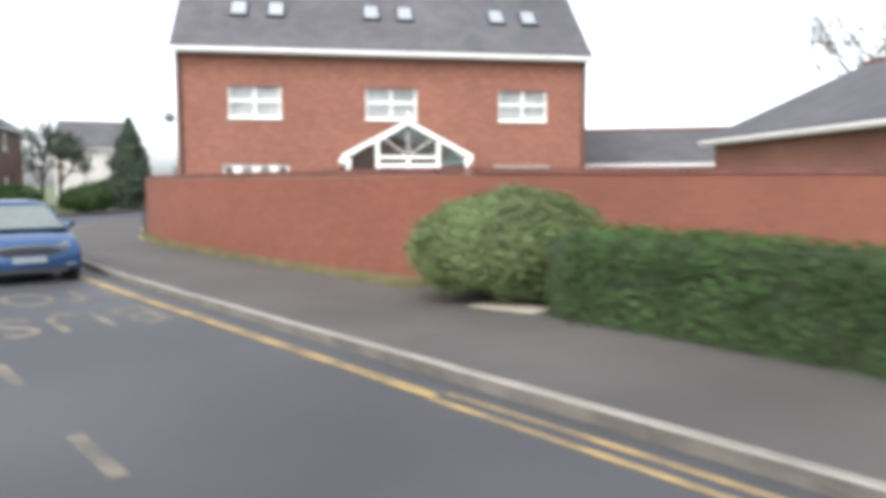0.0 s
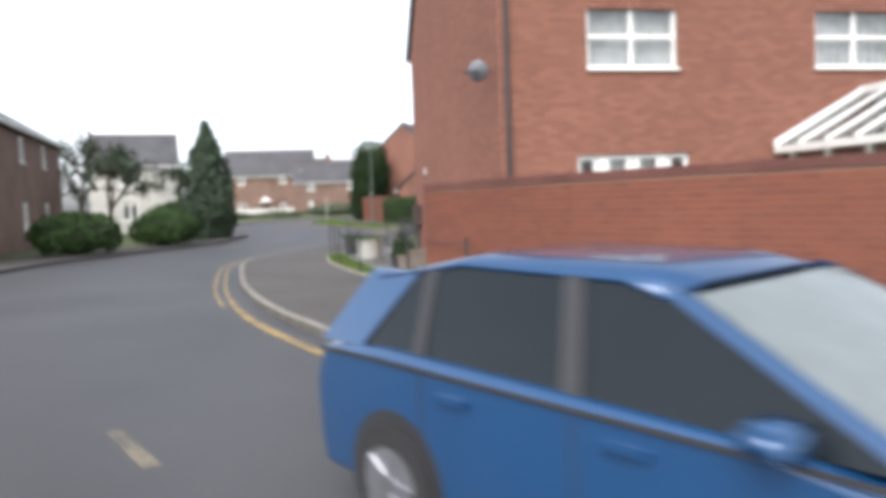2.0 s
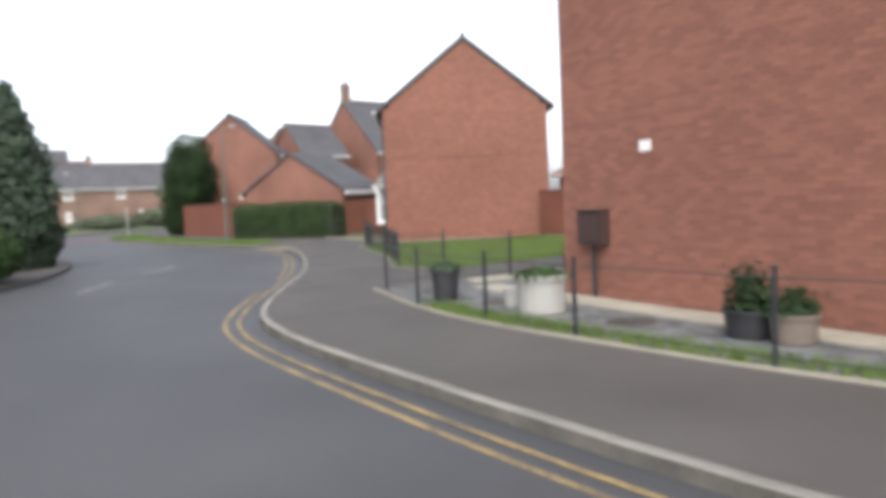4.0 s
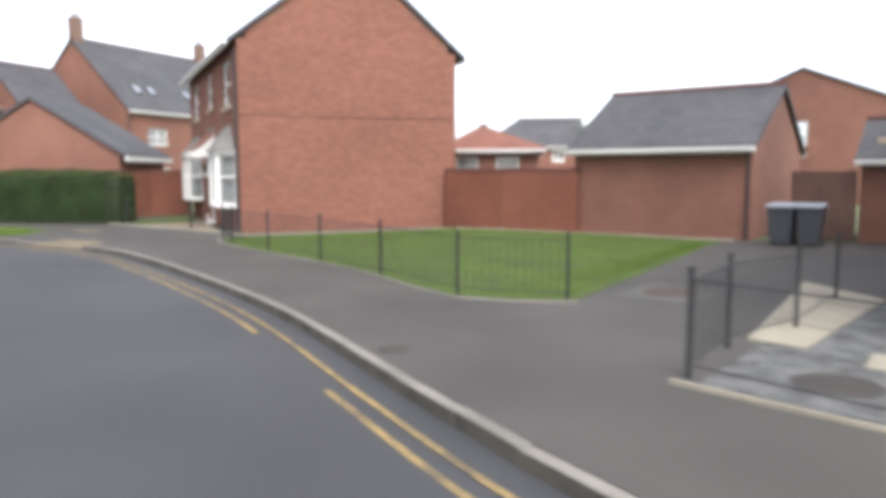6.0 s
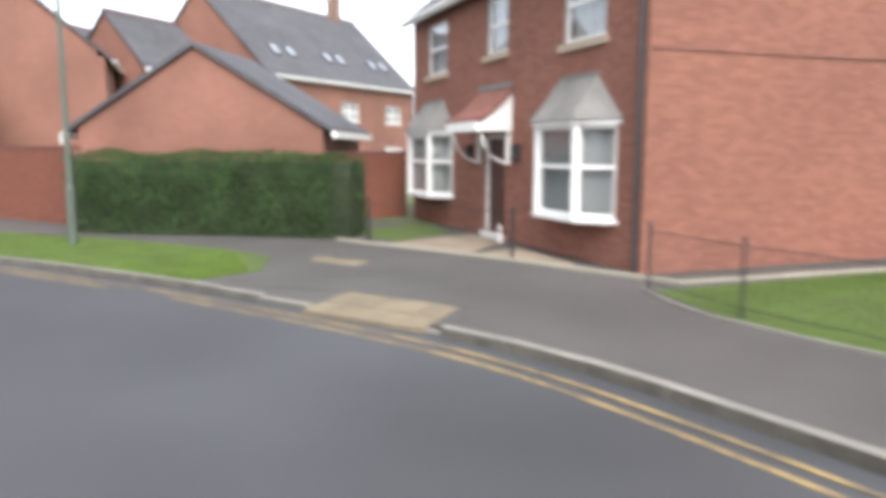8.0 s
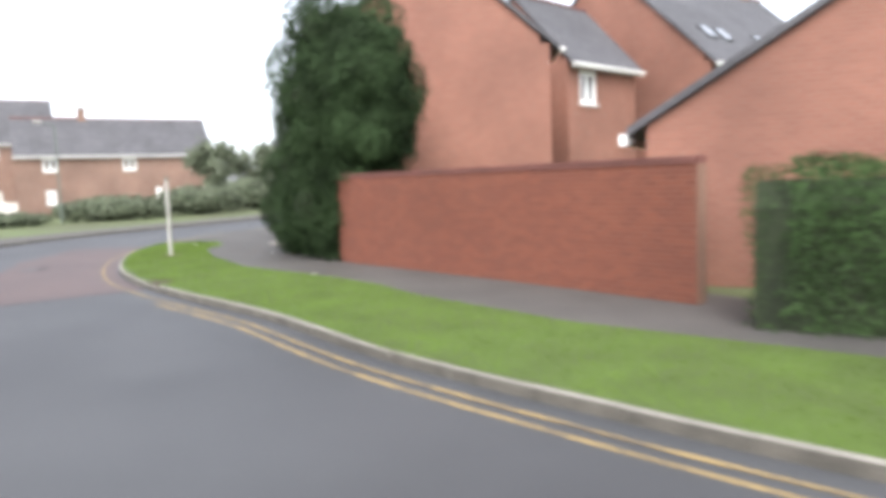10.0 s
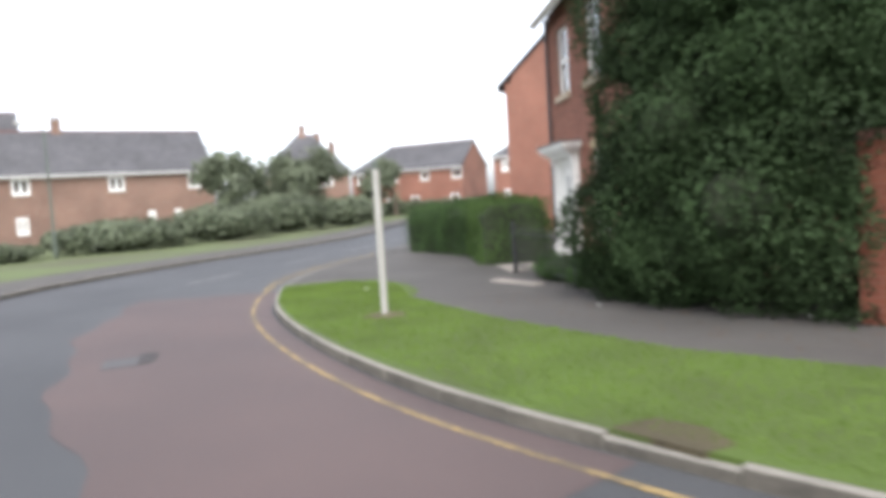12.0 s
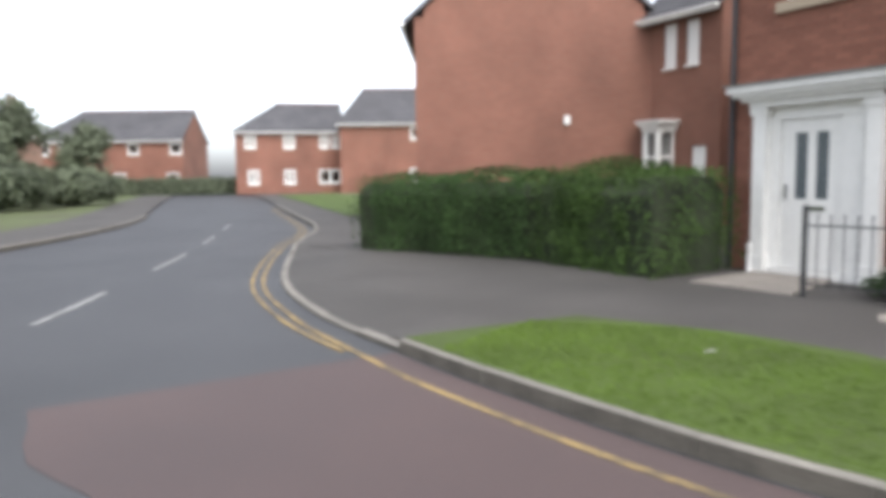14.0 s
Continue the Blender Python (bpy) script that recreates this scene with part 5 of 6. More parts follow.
bush("rounded_shrub", 7.1, -14.3, 1.35, 1.05, 1.5, "pale green rounded shrub in front of the garden wall", LEAF_LIGHT, 26000, 0.028)
hedge("clipped_hedge", [(2.9, 41.9), (4.6, 39.2), (6.2, 36.6)], 1.5, 1.85, "dense green clipped hedge beside the footpath", count=34000, size=0.028, seed=11)
hedge("clipped_hedge", [(5.75, 64.7), (6.1, 66.4), (6.1, 68.3)], 1.8, 1.42, "broad dark green clipped hedge before the house gable", count=26000, size=0.026, seed=12, round_top=0.35, amp=0.26)
hedge("rounded_hedge", [(4.55, 62.5), (5.3, 63.9)], 1.75, 1.5, "fresh green rounded hedge beside the door path", LEAF_FRESH, 22000, 0.026, 13, round_top=0.5, amp=0.3)
hedge("roadside_hedge", [(30.5, 124.0), (36.5, 118.5), (42.5, 110.5)], 1.6, 1.5, "dark hedge before the distant terrace", LEAF_HAZED, 6000, 0.11, 14)
cypress("columnar_cypress", -8.3, 27.9, 1.3, 6.1, "dark pointed cypress tree across the road", count=6000)


def ivy_tree():
    """A huge evergreen that has swallowed the wall's end, down to the ground."""
    rng = np.random.default_rng(21)
    root = thing("evergreen_tree", pose(2.35, 54.9, 0), "huge dark evergreen tree overgrown to the ground", "tree")
    bm = bmesh.new()
    tube(bm, (0, 0, -0.1), (0.2, 0.1, 5.5), 0.3, 0.08, 9)
    for i in range(24):
        a, z = i * 2.4, 0.8 + 4.4 * i / 24
        tube(bm, (0.1, 0.05, z), (1.05 * math.cos(a), 1.1 * math.sin(a), z + 0.5), 0.06, 0.015, 6)
    part("trunk", bm, BARK, root)
    lobes = [(-0.2, -1.2, 1.1, 1.15, 1.5, 1.5), (-0.5, -2.2, 0.75, 0.8, 0.9, 1.4), (0.0, -1.95, 3.7, 1.3, 1.3, 1.65), (-0.3, 0.5, 1.3, 1.3, 1.5, 1.5), (-0.35, 1.15, 0.9, 1.1, 1.0, 1.2), (0.1, -1.0, 4.1, 1.75, 2.3, 1.5), (0.2, 0.75, 4.6, 1.7, 1.8, 1.6), (-0.1, -0.1, 2.9, 1.5, 2.1, 1.4), (0.3, -0.3, 5.9, 1.3, 1.6, 1.1),
             (-0.1, -2.45, 3.1, 1.0, 0.8, 1.1), (0.0, -2.5, 4.4, 1.0, 0.85, 1.2)]
    for i in range(26):
        h, a = 0.5 + 5.4 * i / 26, i * 2.4
        w = 1.0 + 0.55 * math.sin(math.pi * min(1, h / 5.0))
        r = rng.uniform(0.5, 0.85)
        lobes.append((w * 0.75 * math.cos(a), -0.55 + w * 1.08 * math.sin(a), h, r, r * 1.1, r * rng.uniform(0.8, 1.25)))
    cs, ns = [], []
    bm = bmesh.new()
    for x, y, z, a, b, c in lobes:
        if z > 2.4 or y - b * 0.5 > -1.8:
            bmesh.ops.create_icosphere(bm, subdivisions=2, radius=1.0, matrix=Matrix.Translation((x, y, z)) @ Matrix.Diagonal((a * 0.5, b * 0.5, c * 0.5, 1)))
        for _ in range(15500 if a > 0.9 else 4200):
            d = Vector(rng.normal(0, 1, 3)).normalized()
            q = Vector((x + d.x * a, y + d.y * b, max(0.03, z + d.z * c)))
            q += d * (lumpy(q, 1.2, 0.34) + rng.normal(0, 0.06))
            if q.z < 1.9 and q.y < -2.4 + 0.12 * math.sin(q.z * 5):
                continue
            cs.append(q)
            ns.append(d)
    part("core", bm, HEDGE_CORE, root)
    leaves("crown", cs, ns, 0.034, LEAF_DARK, root, seed=21)

ivy_tree()
for i, (x, y, h, s, sd) in enumerate([(-14.5, 33, 6.0, 2.6, 1), (-17.5, 38, 7.0, 3.0, 2), (-13, 46, 5.0, 2.4, 3)]):
    tree("broadleaf_tree", x, y, h, s, "thin spring tree across the road", LEAF_CYPRESS, 1500, 0.12, 30 + sd, True)
for i, (x, y, h, s, sd) in enumerate([(9, 100, 6.0, 3.2, 4), (15, 104, 6.5, 3.6, 5), (20, 107, 6.5, 3.4, 6), (33, 118, 7, 3.5, 8), (-16, 98, 7, 4, 9), (57, 104, 6, 3, 10)]):
    tree("broadleaf_tree", x, y, h, s, "distant full green tree", LEAF_HAZED, 3000, 0.22, 50 + sd)
for x, y, h, sd in ((62, 44, 7.0, 70), (66, 52, 6.2, 71), (58, 55, 6.6, 72), (70, 38, 7.2, 73)):
    tree("broadleaf_tree", x, y, h, 4.2, "distant full green tree", LEAF_HAZED, 2600, 0.24, sd)
tree("broadleaf_tree", 25.5, 1.5, 8.2, 3.6, "thin budding spring tree behind the gardens", LEAF_LIGHT, 1500, 0.07, 61, True)
for i, (x, y, rx, h) in enumerate([(0, 88, 3.5, 1.5), (6, 91, 3.5, 2.0), (12, 96, 3.4, 2.6), (-7, 86, 3.4, 0.8), (18, 99, 3, 2.2), (-13, 84, 3, 0.8)]):
    bush("roadside_bush", x, y, rx, 2.0, h, "wide green bush beside the far pavement", LEAF_HAZED, 2200, 0.13, 80 + i)
for i, (x, y, rx, h) in enumerate([(-9.6, 22.5, 1.4, 1.5), (-10.6, 31.5, 1.8, 2.0), (-12, 18, 1.6, 1.6)]):
    bush("roadside_bush", x, y, rx, 1.4, h, "green bush beside the road", LEAF, 2500, 0.09, 90 + i)


# ---- fences, pots, street things ----
def railing(name, line, label, height=0.95, bars=0.0, rails=(0.2, 0.86), group="", post=0.03, skip=()):
    """Square posts along a plan line with thin rails between them, and upright bars where asked."""
    pts = [Vector(p) for p in line]
    root = thing(name, pose(0, 0, 0), label, "railing", group)
    for i, p in enumerate(pts):
        bm = bmesh.new()
        box(bm, p.x - post, p.x + post, p.y - post, p.y + post, -0.1, height)
        box(bm, p.x - post * 1.25, p.x + post * 1.25, p.y - post * 1.25, p.y + post * 1.25, height, height + 0.025)
        part("post", bm, IRON, root)
    for i, (a, b) in enumerate(zip(pts, pts[1:])):
        for z in rails:
            bm = bmesh.new()
            tube(bm, (a.x, a.y, z), (b.x, b.y, z), 0.008, n=6)
            part("rail", bm, IRON, root)
        if bars and i not in skip:
            n = int((b - a).length / bars)
            for j in range(1, n):
                q = a.lerp(b, j / n)
                bm = bmesh.new()
                tube(bm, (q.x, q.y, rails[0]), (q.x, q.y, rails[-1] + 0.0), 0.006, n=5)
                part("bar", bm, IRON, root)
    return root


railing("garden_railing", [(3.2, 12.7), (0.8, 12.75), (-0.6, 13.12), (-1.95, 13.08), (-2.62, 10.5), (-2.55, 8.6), (-2.5, 6.75), (-2.15, 4.35), (-1.4, 1.9), (-0.85, -0.9)],
        "black iron post and rail fence round the gravel garden", bars=0.11, skip=(0, 3, 4, 5, 6, 7, 8), rails=(0.12, 0.86), post=0.02)
LAWN_POSTS = [(0.85, 15.66), (0.35, 17.17), (1.34, 19.53), (2.18, 21.9), (2.82, 24.27), (3.6, 26.6), (4.5, 28.2)]
railing("lawn_railing", LAWN_POSTS, "slender black railing round the lawn", bars=0.12, rails=(0.12, 0.86), post=0.018)
railing("front_railing", [(5.68, 31.4), (5.7, 35.2)], "low black railing before the bay windows", rails=(0.5, 0.86), post=0.022)


def hoop_railing():
    """Knee railing with round-topped bars before the white door."""
    a, b = Vector((3.05, 60.55)), Vector((1.95, 57.6))
    root = thing("hoop_railing", pose(0, 0, 0), "low black railing with bow-topped bars before the white door", "railing")
    for p in (a, b):
        bm = bmesh.new()
        box(bm, p.x - 0.03, p.x + 0.03, p.y - 0.03, p.y + 0.03, -0.1, 1.05)
        part("post", bm, IRON, root)
    for z in (0.15, 0.82):
        bm = bmesh.new()
        tube(bm, (a.x, a.y, z), (b.x, b.y, z), 0.012, n=6)
        part("rail", bm, IRON, root)
    n = 22
    for i in range(1, n):
        q = a.lerp(b, i / n)
        bm = bmesh.new()
        tube(bm, (q.x, q.y, 0.1), (q.x, q.y, 0.92), 0.008, n=5)
        lathe(bm, [(0.004, 0.9), (0.016, 0.925), (0.004, 0.95)], 6, (q.x, q.y))
        part("bar", bm, IRON, root)


hoop_railing()


def paving(name, outline_rows, size, label, mat=SLABS, gap=0.012, z=0.03, jitter=0.006, ground=lambda x, y: 0.0):
    """Loose-laid slabs in a skewed grid between four plan corners."""
    root = tagged(new(name), label, "paving", kind="structure")
    a, b, c, d = [Vector(p) for p in outline_rows]
    nu, nv = max(1, round((b - a).length / size)), max(1, round((d - a).length / size))
    at = lambda u, v: a.lerp(b, u).lerp(d.lerp(c, u), v)
    for i in range(nu):
        for j in range(nv):
            p = [at(i / nu, j / nv), at((i + 1) / nu, j / nv), at((i + 1) / nu, (j + 1) / nv), at(i / nu, (j + 1) / nv)]
            m = sum(p, Vector((0, 0))) / 4
            q = [m + (v - m) * (1 - gap / size * 2) for v in p]
            bm = bmesh.new()
            h = z + random.uniform(-jitter, jitter)
            solid(bm, [(v.x - m.x, v.y - m.y, ground(v.x, v.y) - 0.06) for v in q], (0, 0, h + 0.06))
            ob = part("slab", bm, mat, root)
            ob.matrix_basis = pose(m.x, m.y, 0, random.uniform(-0.5, 0.5), random.uniform(-0.5, 0.5), 0)
    return root


BUFF = material("buff_tactile_paving", (0.21, 0.17, 0.11), 0.85, 0.3, 5, 30, 0.3)
TAN_SLAB = material("tan_slab", (0.25, 0.2, 0.145), 0.85, 0.22, 5, 40, 0.3)
GREY_SLAB = material("grey_slab", (0.28, 0.25, 0.22), 0.85, 0.2, 6, 40, 0.3)
paving("garden_path_drive", [(-0.3, 12.45), (3.5, 12.1), (4.7, 13.4), (-0.15, 13.05)], 0.55, "pale concrete slabs beside the driveway fence")
paving("garden_path_gable", [(-0.75, 1.9), (-0.1, 1.9), (-0.1, 11.9), (-0.75, 11.9)], 0.6, "pale concrete slabs along the house gable")
paving("tactile_paving", [(0.92, 29.2), (1.88, 29.47), (1.7, 31.35), (0.64, 31.07)], 0.4, "buff tactile paving slabs at the lowered kerb", BUFF, z=0.008, jitter=0.003, ground=lambda x, y: 0.004 - 0.082 * crossing(y) * max(0, min(1, 2.0 - x)))
paving("tactile_paving_strip", [(3.25, 32.95), (3.8, 33.12), (3.5, 34.28), (3.1, 33.95)], 0.4, "buff paving slabs in the footpath", BUFF, z=0.012)
paving("front_path", [(5.65, 32.4), (7.6, 33.0), (8.4, 34.5), (5.6, 34.6)], 0.6, "weathered tan slabs leading to the dark front door", TAN_SLAB)
paving("front_apron", [(5.55, 30.2), (5.85, 30.2), (7.0, 32.2), (5.65, 32.3)], 0.6, "weathered tan slabs in front of the bay", TAN_SLAB)
paving("door_path", [(3.0, 60.65), (4.55, 60.3), (5.1, 61.3), (3.6, 61.95)], 0.6, "pale slabs leading to the white front door", GREY_SLAB)
paving("hedge_foot_slabs", [(6.35, -14.9), (7.05, -15.6), (7.4, -15.3), (6.75, -14.6)], 0.45, "pale stone slabs at the foot of the shrub", SLABS, z=0.012)
paving("edge_slabs", [(1.8, 58.5), (2.05, 58.5), (2.1, 59.8), (1.8, 59.8)], 0.45, "pale slabs at the edge of the footpath", GREY_SLAB)


def edging(name, line, label, mat=SLABS, w=0.045, h=0.035):
    root = tagged(new(name), label, "edging", kind="structure")
    pts = smooth_line(line, 0.9)
    for a, b in zip(pts, pts[1:]):
        d = (b - a)
        bm = bmesh.new()
        box(bm, 0, d.length - 0.01, -w / 2, w / 2, -0.1, h + random.uniform(-0.006, 0.006))
        ob = part("edging_stone", bm, mat, root)
        ob.matrix_basis = pose(a.x, a.y, 0, 0, 0, math.degrees(math.atan2(d.y, d.x)))


edging("garden_edging", [(-2.2, 13.15), (-2.65, 10.6), (-2.75, 8.8), (-2.6, 7.1), (-2.2, 4.5), (-1.6, 1.9), (-0.95, -1.1), (0.1, -3.4)], "pale concrete edging of the gravel garden")
edging("lawn_edging", [(0.85, 15.5), (0.2, 17.1), (1.2, 19.5), (2.04, 21.95), (2.68, 24.4), (3.42, 26.85), (4.5, 28.3)], "thin concrete edging round the lawn", KERB, 0.05, 0.03)
edging("house_edging", [(5.3, 28.14), (8.0, 26.6), (10.9, 24.95)], "pale edging along the foot of the house", SLABS, 0.12, 0.04)
edging("wall_edging", [(11.3, 25.0), (11.75, 21.3), (11.9, 16.4)], "pale edging along the foot of the garage", SLABS, 0.1, 0.04)
edging("front_edging", [(5.5, 36.0), (5.55, 33.6), (5.6, 32.0), (5.45, 30.0), (5.35, 28.2)], "pale edging of the front garden", SLABS, 0.1, 0.05)

bm = bmesh.new()
slab(bm, [(-2.1, 12.95), (3.1, 12.7), (3.2, 9.97), (-0.02, 9.97), (-0.02, 1.35), (-1.0, 1.1), (-0.95, -0.9), (-1.45, 1.9), (-2.05, 4.5), (-2.45, 7.1), (-2.6, 8.8), (-2.5, 10.6)], -0.1, 0.012)
structure("gravel_garden", bm, GRAVEL, "grey gravel garden with weeds beside the house gable")


def grass_strip(name, inner, outer, label, count, mat, size=0.09, seed=2):
    """Tufts of upright blades scattered between two plan lines."""
    rng = np.random.default_rng(seed)
    a, b = [Vector(p) for p in inner], [Vector(p) for p in outer]
    verts, faces = [], []
    for _ in range(count):
        t = rng.uniform(0, len(a) - 1.0001)
        i, f = int(t), t - int(t)
        q = a[i].lerp(a[i + 1], f).lerp(b[i].lerp(b[i + 1], f), rng.uniform(0, 1))
        h, an, ln = size * rng.uniform(0.4, 1.5), rng.uniform(0, 6.28), rng.normal(0, 0.4, 2) * size
        w = 0.012
        k = len(verts)
        verts += [(q.x - w * math.cos(an), q.y - w * math.sin(an), 0.0), (q.x + w * math.cos(an), q.y + w * math.sin(an), 0.0), (q.x + ln[0], q.y + ln[1], h)]
        faces.append((k, k + 1, k + 2))
    me = bpy.data.meshes.new(name)
    me.from_pydata(verts, [], faces)
    me.materials.append(mat)
    return tagged(new(name, me), label, "grass", kind="stuff")


DEAD_LEAF = material("dead_leaf", (0.13, 0.075, 0.035), 0.8, 0.4, 20, 60, 0)
DRY_GRASS = material("dry_grass", (0.2, 0.182, 0.088), 0.9, 0.3, 8, 40, 0)
BLADE = material("grass_blade", (0.098, 0.158, 0.018), 0.8, 0.25, 6, 30, 0)
grass_strip("wall_foot_grass", [(5.75, -13.2), (4.95, -11.9), (3.3, -9.2), (1.4, -6.05), (-0.3, -3.0), (-1.3, 0.2)], [(6.1, -12.9), (5.4, -11.9), (3.7, -9.35), (1.85, -6.1), (0.15, -2.95), (-1.0, 0.8)], "dry yellow-green grass along the foot of the wall", 9000, DRY_GRASS, 0.12)
grass_strip("gravel_weeds", [(-2.65, 10.4), (-2.7, 8.6), (-2.5, 6.8), (-2.1, 4.4), (-1.5, 1.9), (-0.9, -1.0)], [(-2.2, 10.4), (-2.2, 8.6), (-2.0, 6.8), (-1.6, 4.4), (-1.0, 1.9), (-0.5, -0.6)], "green weeds along the fence", 3500, BLADE, 0.1, 4)
grass_strip("verge_grass", [(0.7, 33.6), (0.25, 36.0), (-0.55, 39.5), (-1.62, 43.4), (-1.85, 46.8), (-2.4, 49.6), (-2.95, 53.0), (-2.9, 56.2), (-2.58, 58.5), (-1.98, 60.9), (-1.1, 62.9)],
            [(1.7, 33.75), (2.9, 36.0), (2.2, 39.6), (0.9, 43.5), (0.45, 46.6), (0.25, 49.8), (-0.65, 53.4), (-0.65, 56.5), (-0.3, 59.2), (0.6, 61.2), (0.3, 62.7)], "short mown grass blades of the verge", 110000, BLADE, 0.03, 5)
grass_strip("lawn_grass", [(0.95, 15.8), (0.4, 17.1), (1.35, 19.5), (2.2, 21.9), (2.85, 24.4), (3.65, 26.8), (4.7, 27.85)], [(9.8, 16.6), (11.5, 17.0), (11.7, 19.2), (11.8, 21.6), (11.3, 24.0), (11.0, 24.7), (10.7, 24.9)], "short mown grass blades of the lawn", 80000, BLADE, 0.03, 6)


def planter(name, x, y, r, h, label, mat, plant=None, leafmat=LEAF, seed=1, taper=0.85):
    """A thick-rimmed round pot with soil, and a plant in it."""
    root = thing(name, pose(x, y, 0), label, "planter")
    bm = bmesh.new()
    lathe(bm, [(r * taper * 0.9, 0.0), (r * taper, 0.03), (r * 0.97, h * 0.86), (r * 1.05, h * 0.88), (r * 1.05, h), (r * 0.9, h), (r * 0.88, h * 0.9)], 20)
    part("pot", bm, mat, root)
    bm = bmesh.new()
    lathe(bm, [(r * 0.86, h * 0.86), (r * 0.5, h * 0.93)], 16)
    part("soil", bm, SOIL, root)
    if plant:
        rng = np.random.default_rng(seed)
        cs = [Vector((rng.normal(0, r * 0.42), rng.normal(0, r * 0.42), h * 0.95 + abs(rng.normal(0, plant * 0.5)))) for _ in range(700)]
        tagged(leaves("plant", cs, [(0, 0, 1)] * len(cs), 0.05, leafmat, root, seed=seed), kind="stuff")
    return root


planter("garden_pot", -1.95, 10.75, 0.24, 0.54, "dark glazed pot with a low dark plant on gravel", BLACK_PLASTIC, 0.1, LEAF_CYPRESS, 2)
planter("garden_pot", 1.46, 11.4, 0.26, 0.5, "dark pot with a yellow-green shrub on gravel", BLACK_PLASTIC, 0.35, LEAF_LIGHT, 3)
planter("garden_pot", 2.9, 10.9, 0.24, 0.45, "dark pot with a low shrub beside the path", BLACK_PLASTIC, 0.2, LEAF, 4)
planter("stone_planter", -0.92, 2.75, 0.34, 0.58, "large grey-brown round concrete planter with bare soil near the wall end", TERRACOTTA, 0, LEAF, 5, 0.95)
planter("stone_planter", -1.6, 8.55, 0.36, 0.56, "wide pale cream stone planter standing on gravel", POLE_PAINT, 0.08, LEAF, 6, 0.95)
planter("stone_planter", -1.6, 9.2, 0.19, 0.32, "small white stone pot beside the wide planter", POLE_PAINT, 0, LEAF, 8, 0.9)
planter("garden_pot", -1.05, 5.45, 0.3, 0.34, "brown tub with dark trailing plant on gravel", BLACK_PLASTIC, 0.42, LEAF_DARK, 7)
planter("garden_pot", -1.0, 4.95, 0.26, 0.34, "low brown square tub with dark plant on gravel", TERRACOTTA, 0.2, LEAF_DARK, 17)
planter("stone_planter", -0.95, 3.6, 0.24, 0.36, "small pale stone pot beside the large planter", TERRACOTTA, 0)
bm = bmesh.new()
box(bm, -0.2, -0.012, 8.82, 9.37, 0.88, 1.42)
meter_box = part("meter_box", bm, BOX_BROWN, a_house, "dark brown meter box on the house gable")
for name, span in (("meter_lid", (-0.23, -0.012, 8.8, 9.39, 1.423, 1.45)), ("meter_door", (-0.212, -0.202, 8.86, 9.33, 0.93, 1.37))):
    bm = bmesh.new()
    box(bm, *span)
    part(name, bm, BOX_BROWN, meter_box)
for y, z in ((7.9, 2.3),):
    bm = bmesh.new()
    box(bm, -0.028, -0.009, y, y + 0.22, z, z + 0.16)
    part("wall_vent", bm, PVC, a_house)
bm = bmesh.new()
tube(bm, (-0.1, 9.1, 0.02), (-0.1, 9.1, 0.88), 0.035, n=8)
part("meter_pipe", bm, BLACK_PLASTIC, a_house)


def wheelie_bin(m, label):
    """A two-wheeled refuse bin: tapered body, hinged lid, wheels, handle."""
    root = thing("wheelie_bin", m, label, "bin")
    bm = bmesh.new()
    lo, hi = [(-0.22, -0.26), (0.22, -0.26), (0.22, 0.26), (-0.22, 0.26)], [(-0.29, -0.34), (0.29, -0.34), (0.29, 0.36), (-0.29, 0.36)]
    a = [bm.verts.new((x, y, 0.06)) for x, y in lo]
    b = [bm.verts.new((x, y, 0.96)) for x, y in hi]
    bm.faces.new(a[::-1])
    bm.faces.new(b)
    for i in range(4):
        bm.faces.new((a[i], a[(i + 1) % 4], b[(i + 1) % 4], b[i]))
    box(bm, -0.31, 0.31, -0.36, 0.38, 0.93, 0.962)
    part("body", bm, BIN_GREY, root)
    bm = bmesh.new()
    solid(bm, [(-0.31, -0.4, 0.97), (-0.31, 0.38, 0.97), (-0.31, 0.36, 1.06), (-0.31, -0.34, 1.02)], (0.62, 0, 0))
    part("lid", bm, BIN_LID, root)
    for x in (-0.27, 0.24):
        bm = bmesh.new()
        tube(bm, (x, 0.27, 0.1), (x + 0.05, 0.27, 0.1), 0.1, n=14)
        part("wheel", bm, TYRE, root)
    bm = bmesh.new()
    tube(bm, (-0.24, 0.42, 0.98), (0.24, 0.42, 0.98), 0.016, n=8)
    part("handle", bm, BIN_LID, root)
    return root


BIN_GREY = material("dark_grey_bin_plastic", (0.06, 0.065, 0.075), 0.55, 0.12)
BIN_LID = material("grey_bin_lid", (0.25, 0.27, 0.3), 0.5, 0.1)
wheelie_bin(pose(11.35, 15.1, 0, 0, 0, -95), "dark grey wheelie bin beside the garage")
wheelie_bin(pose(11.5, 14.5, 0, 0, 0, -88), "dark grey wheelie bin before the side gate")


def side_gate():
    root = thing("side_gate", pose(13.2, 15.3, 0, 0, 0, -90), "dark brown boarded side gate", "gate")
    for i in range(10):
        bm = bmesh.new()
        box(bm, i * 0.155, i * 0.155 + 0.145, 0.0, 0.025, 0.05, 1.85 + random.uniform(-0.005, 0.005))
        part("board", bm, GATE_WOOD, root)
    for z in (0.35, 1.55):
        bm = bmesh.new()
        box(bm, 0, 1.54, 0.026, 0.07, z, z + 0.1)
        part("rail", bm, GATE_WOOD, root)


GATE_WOOD = material("brown_stained_wood", (0.11, 0.055, 0.04), 0.7, 0.25, 10, 40, 0.3)
side_gate()


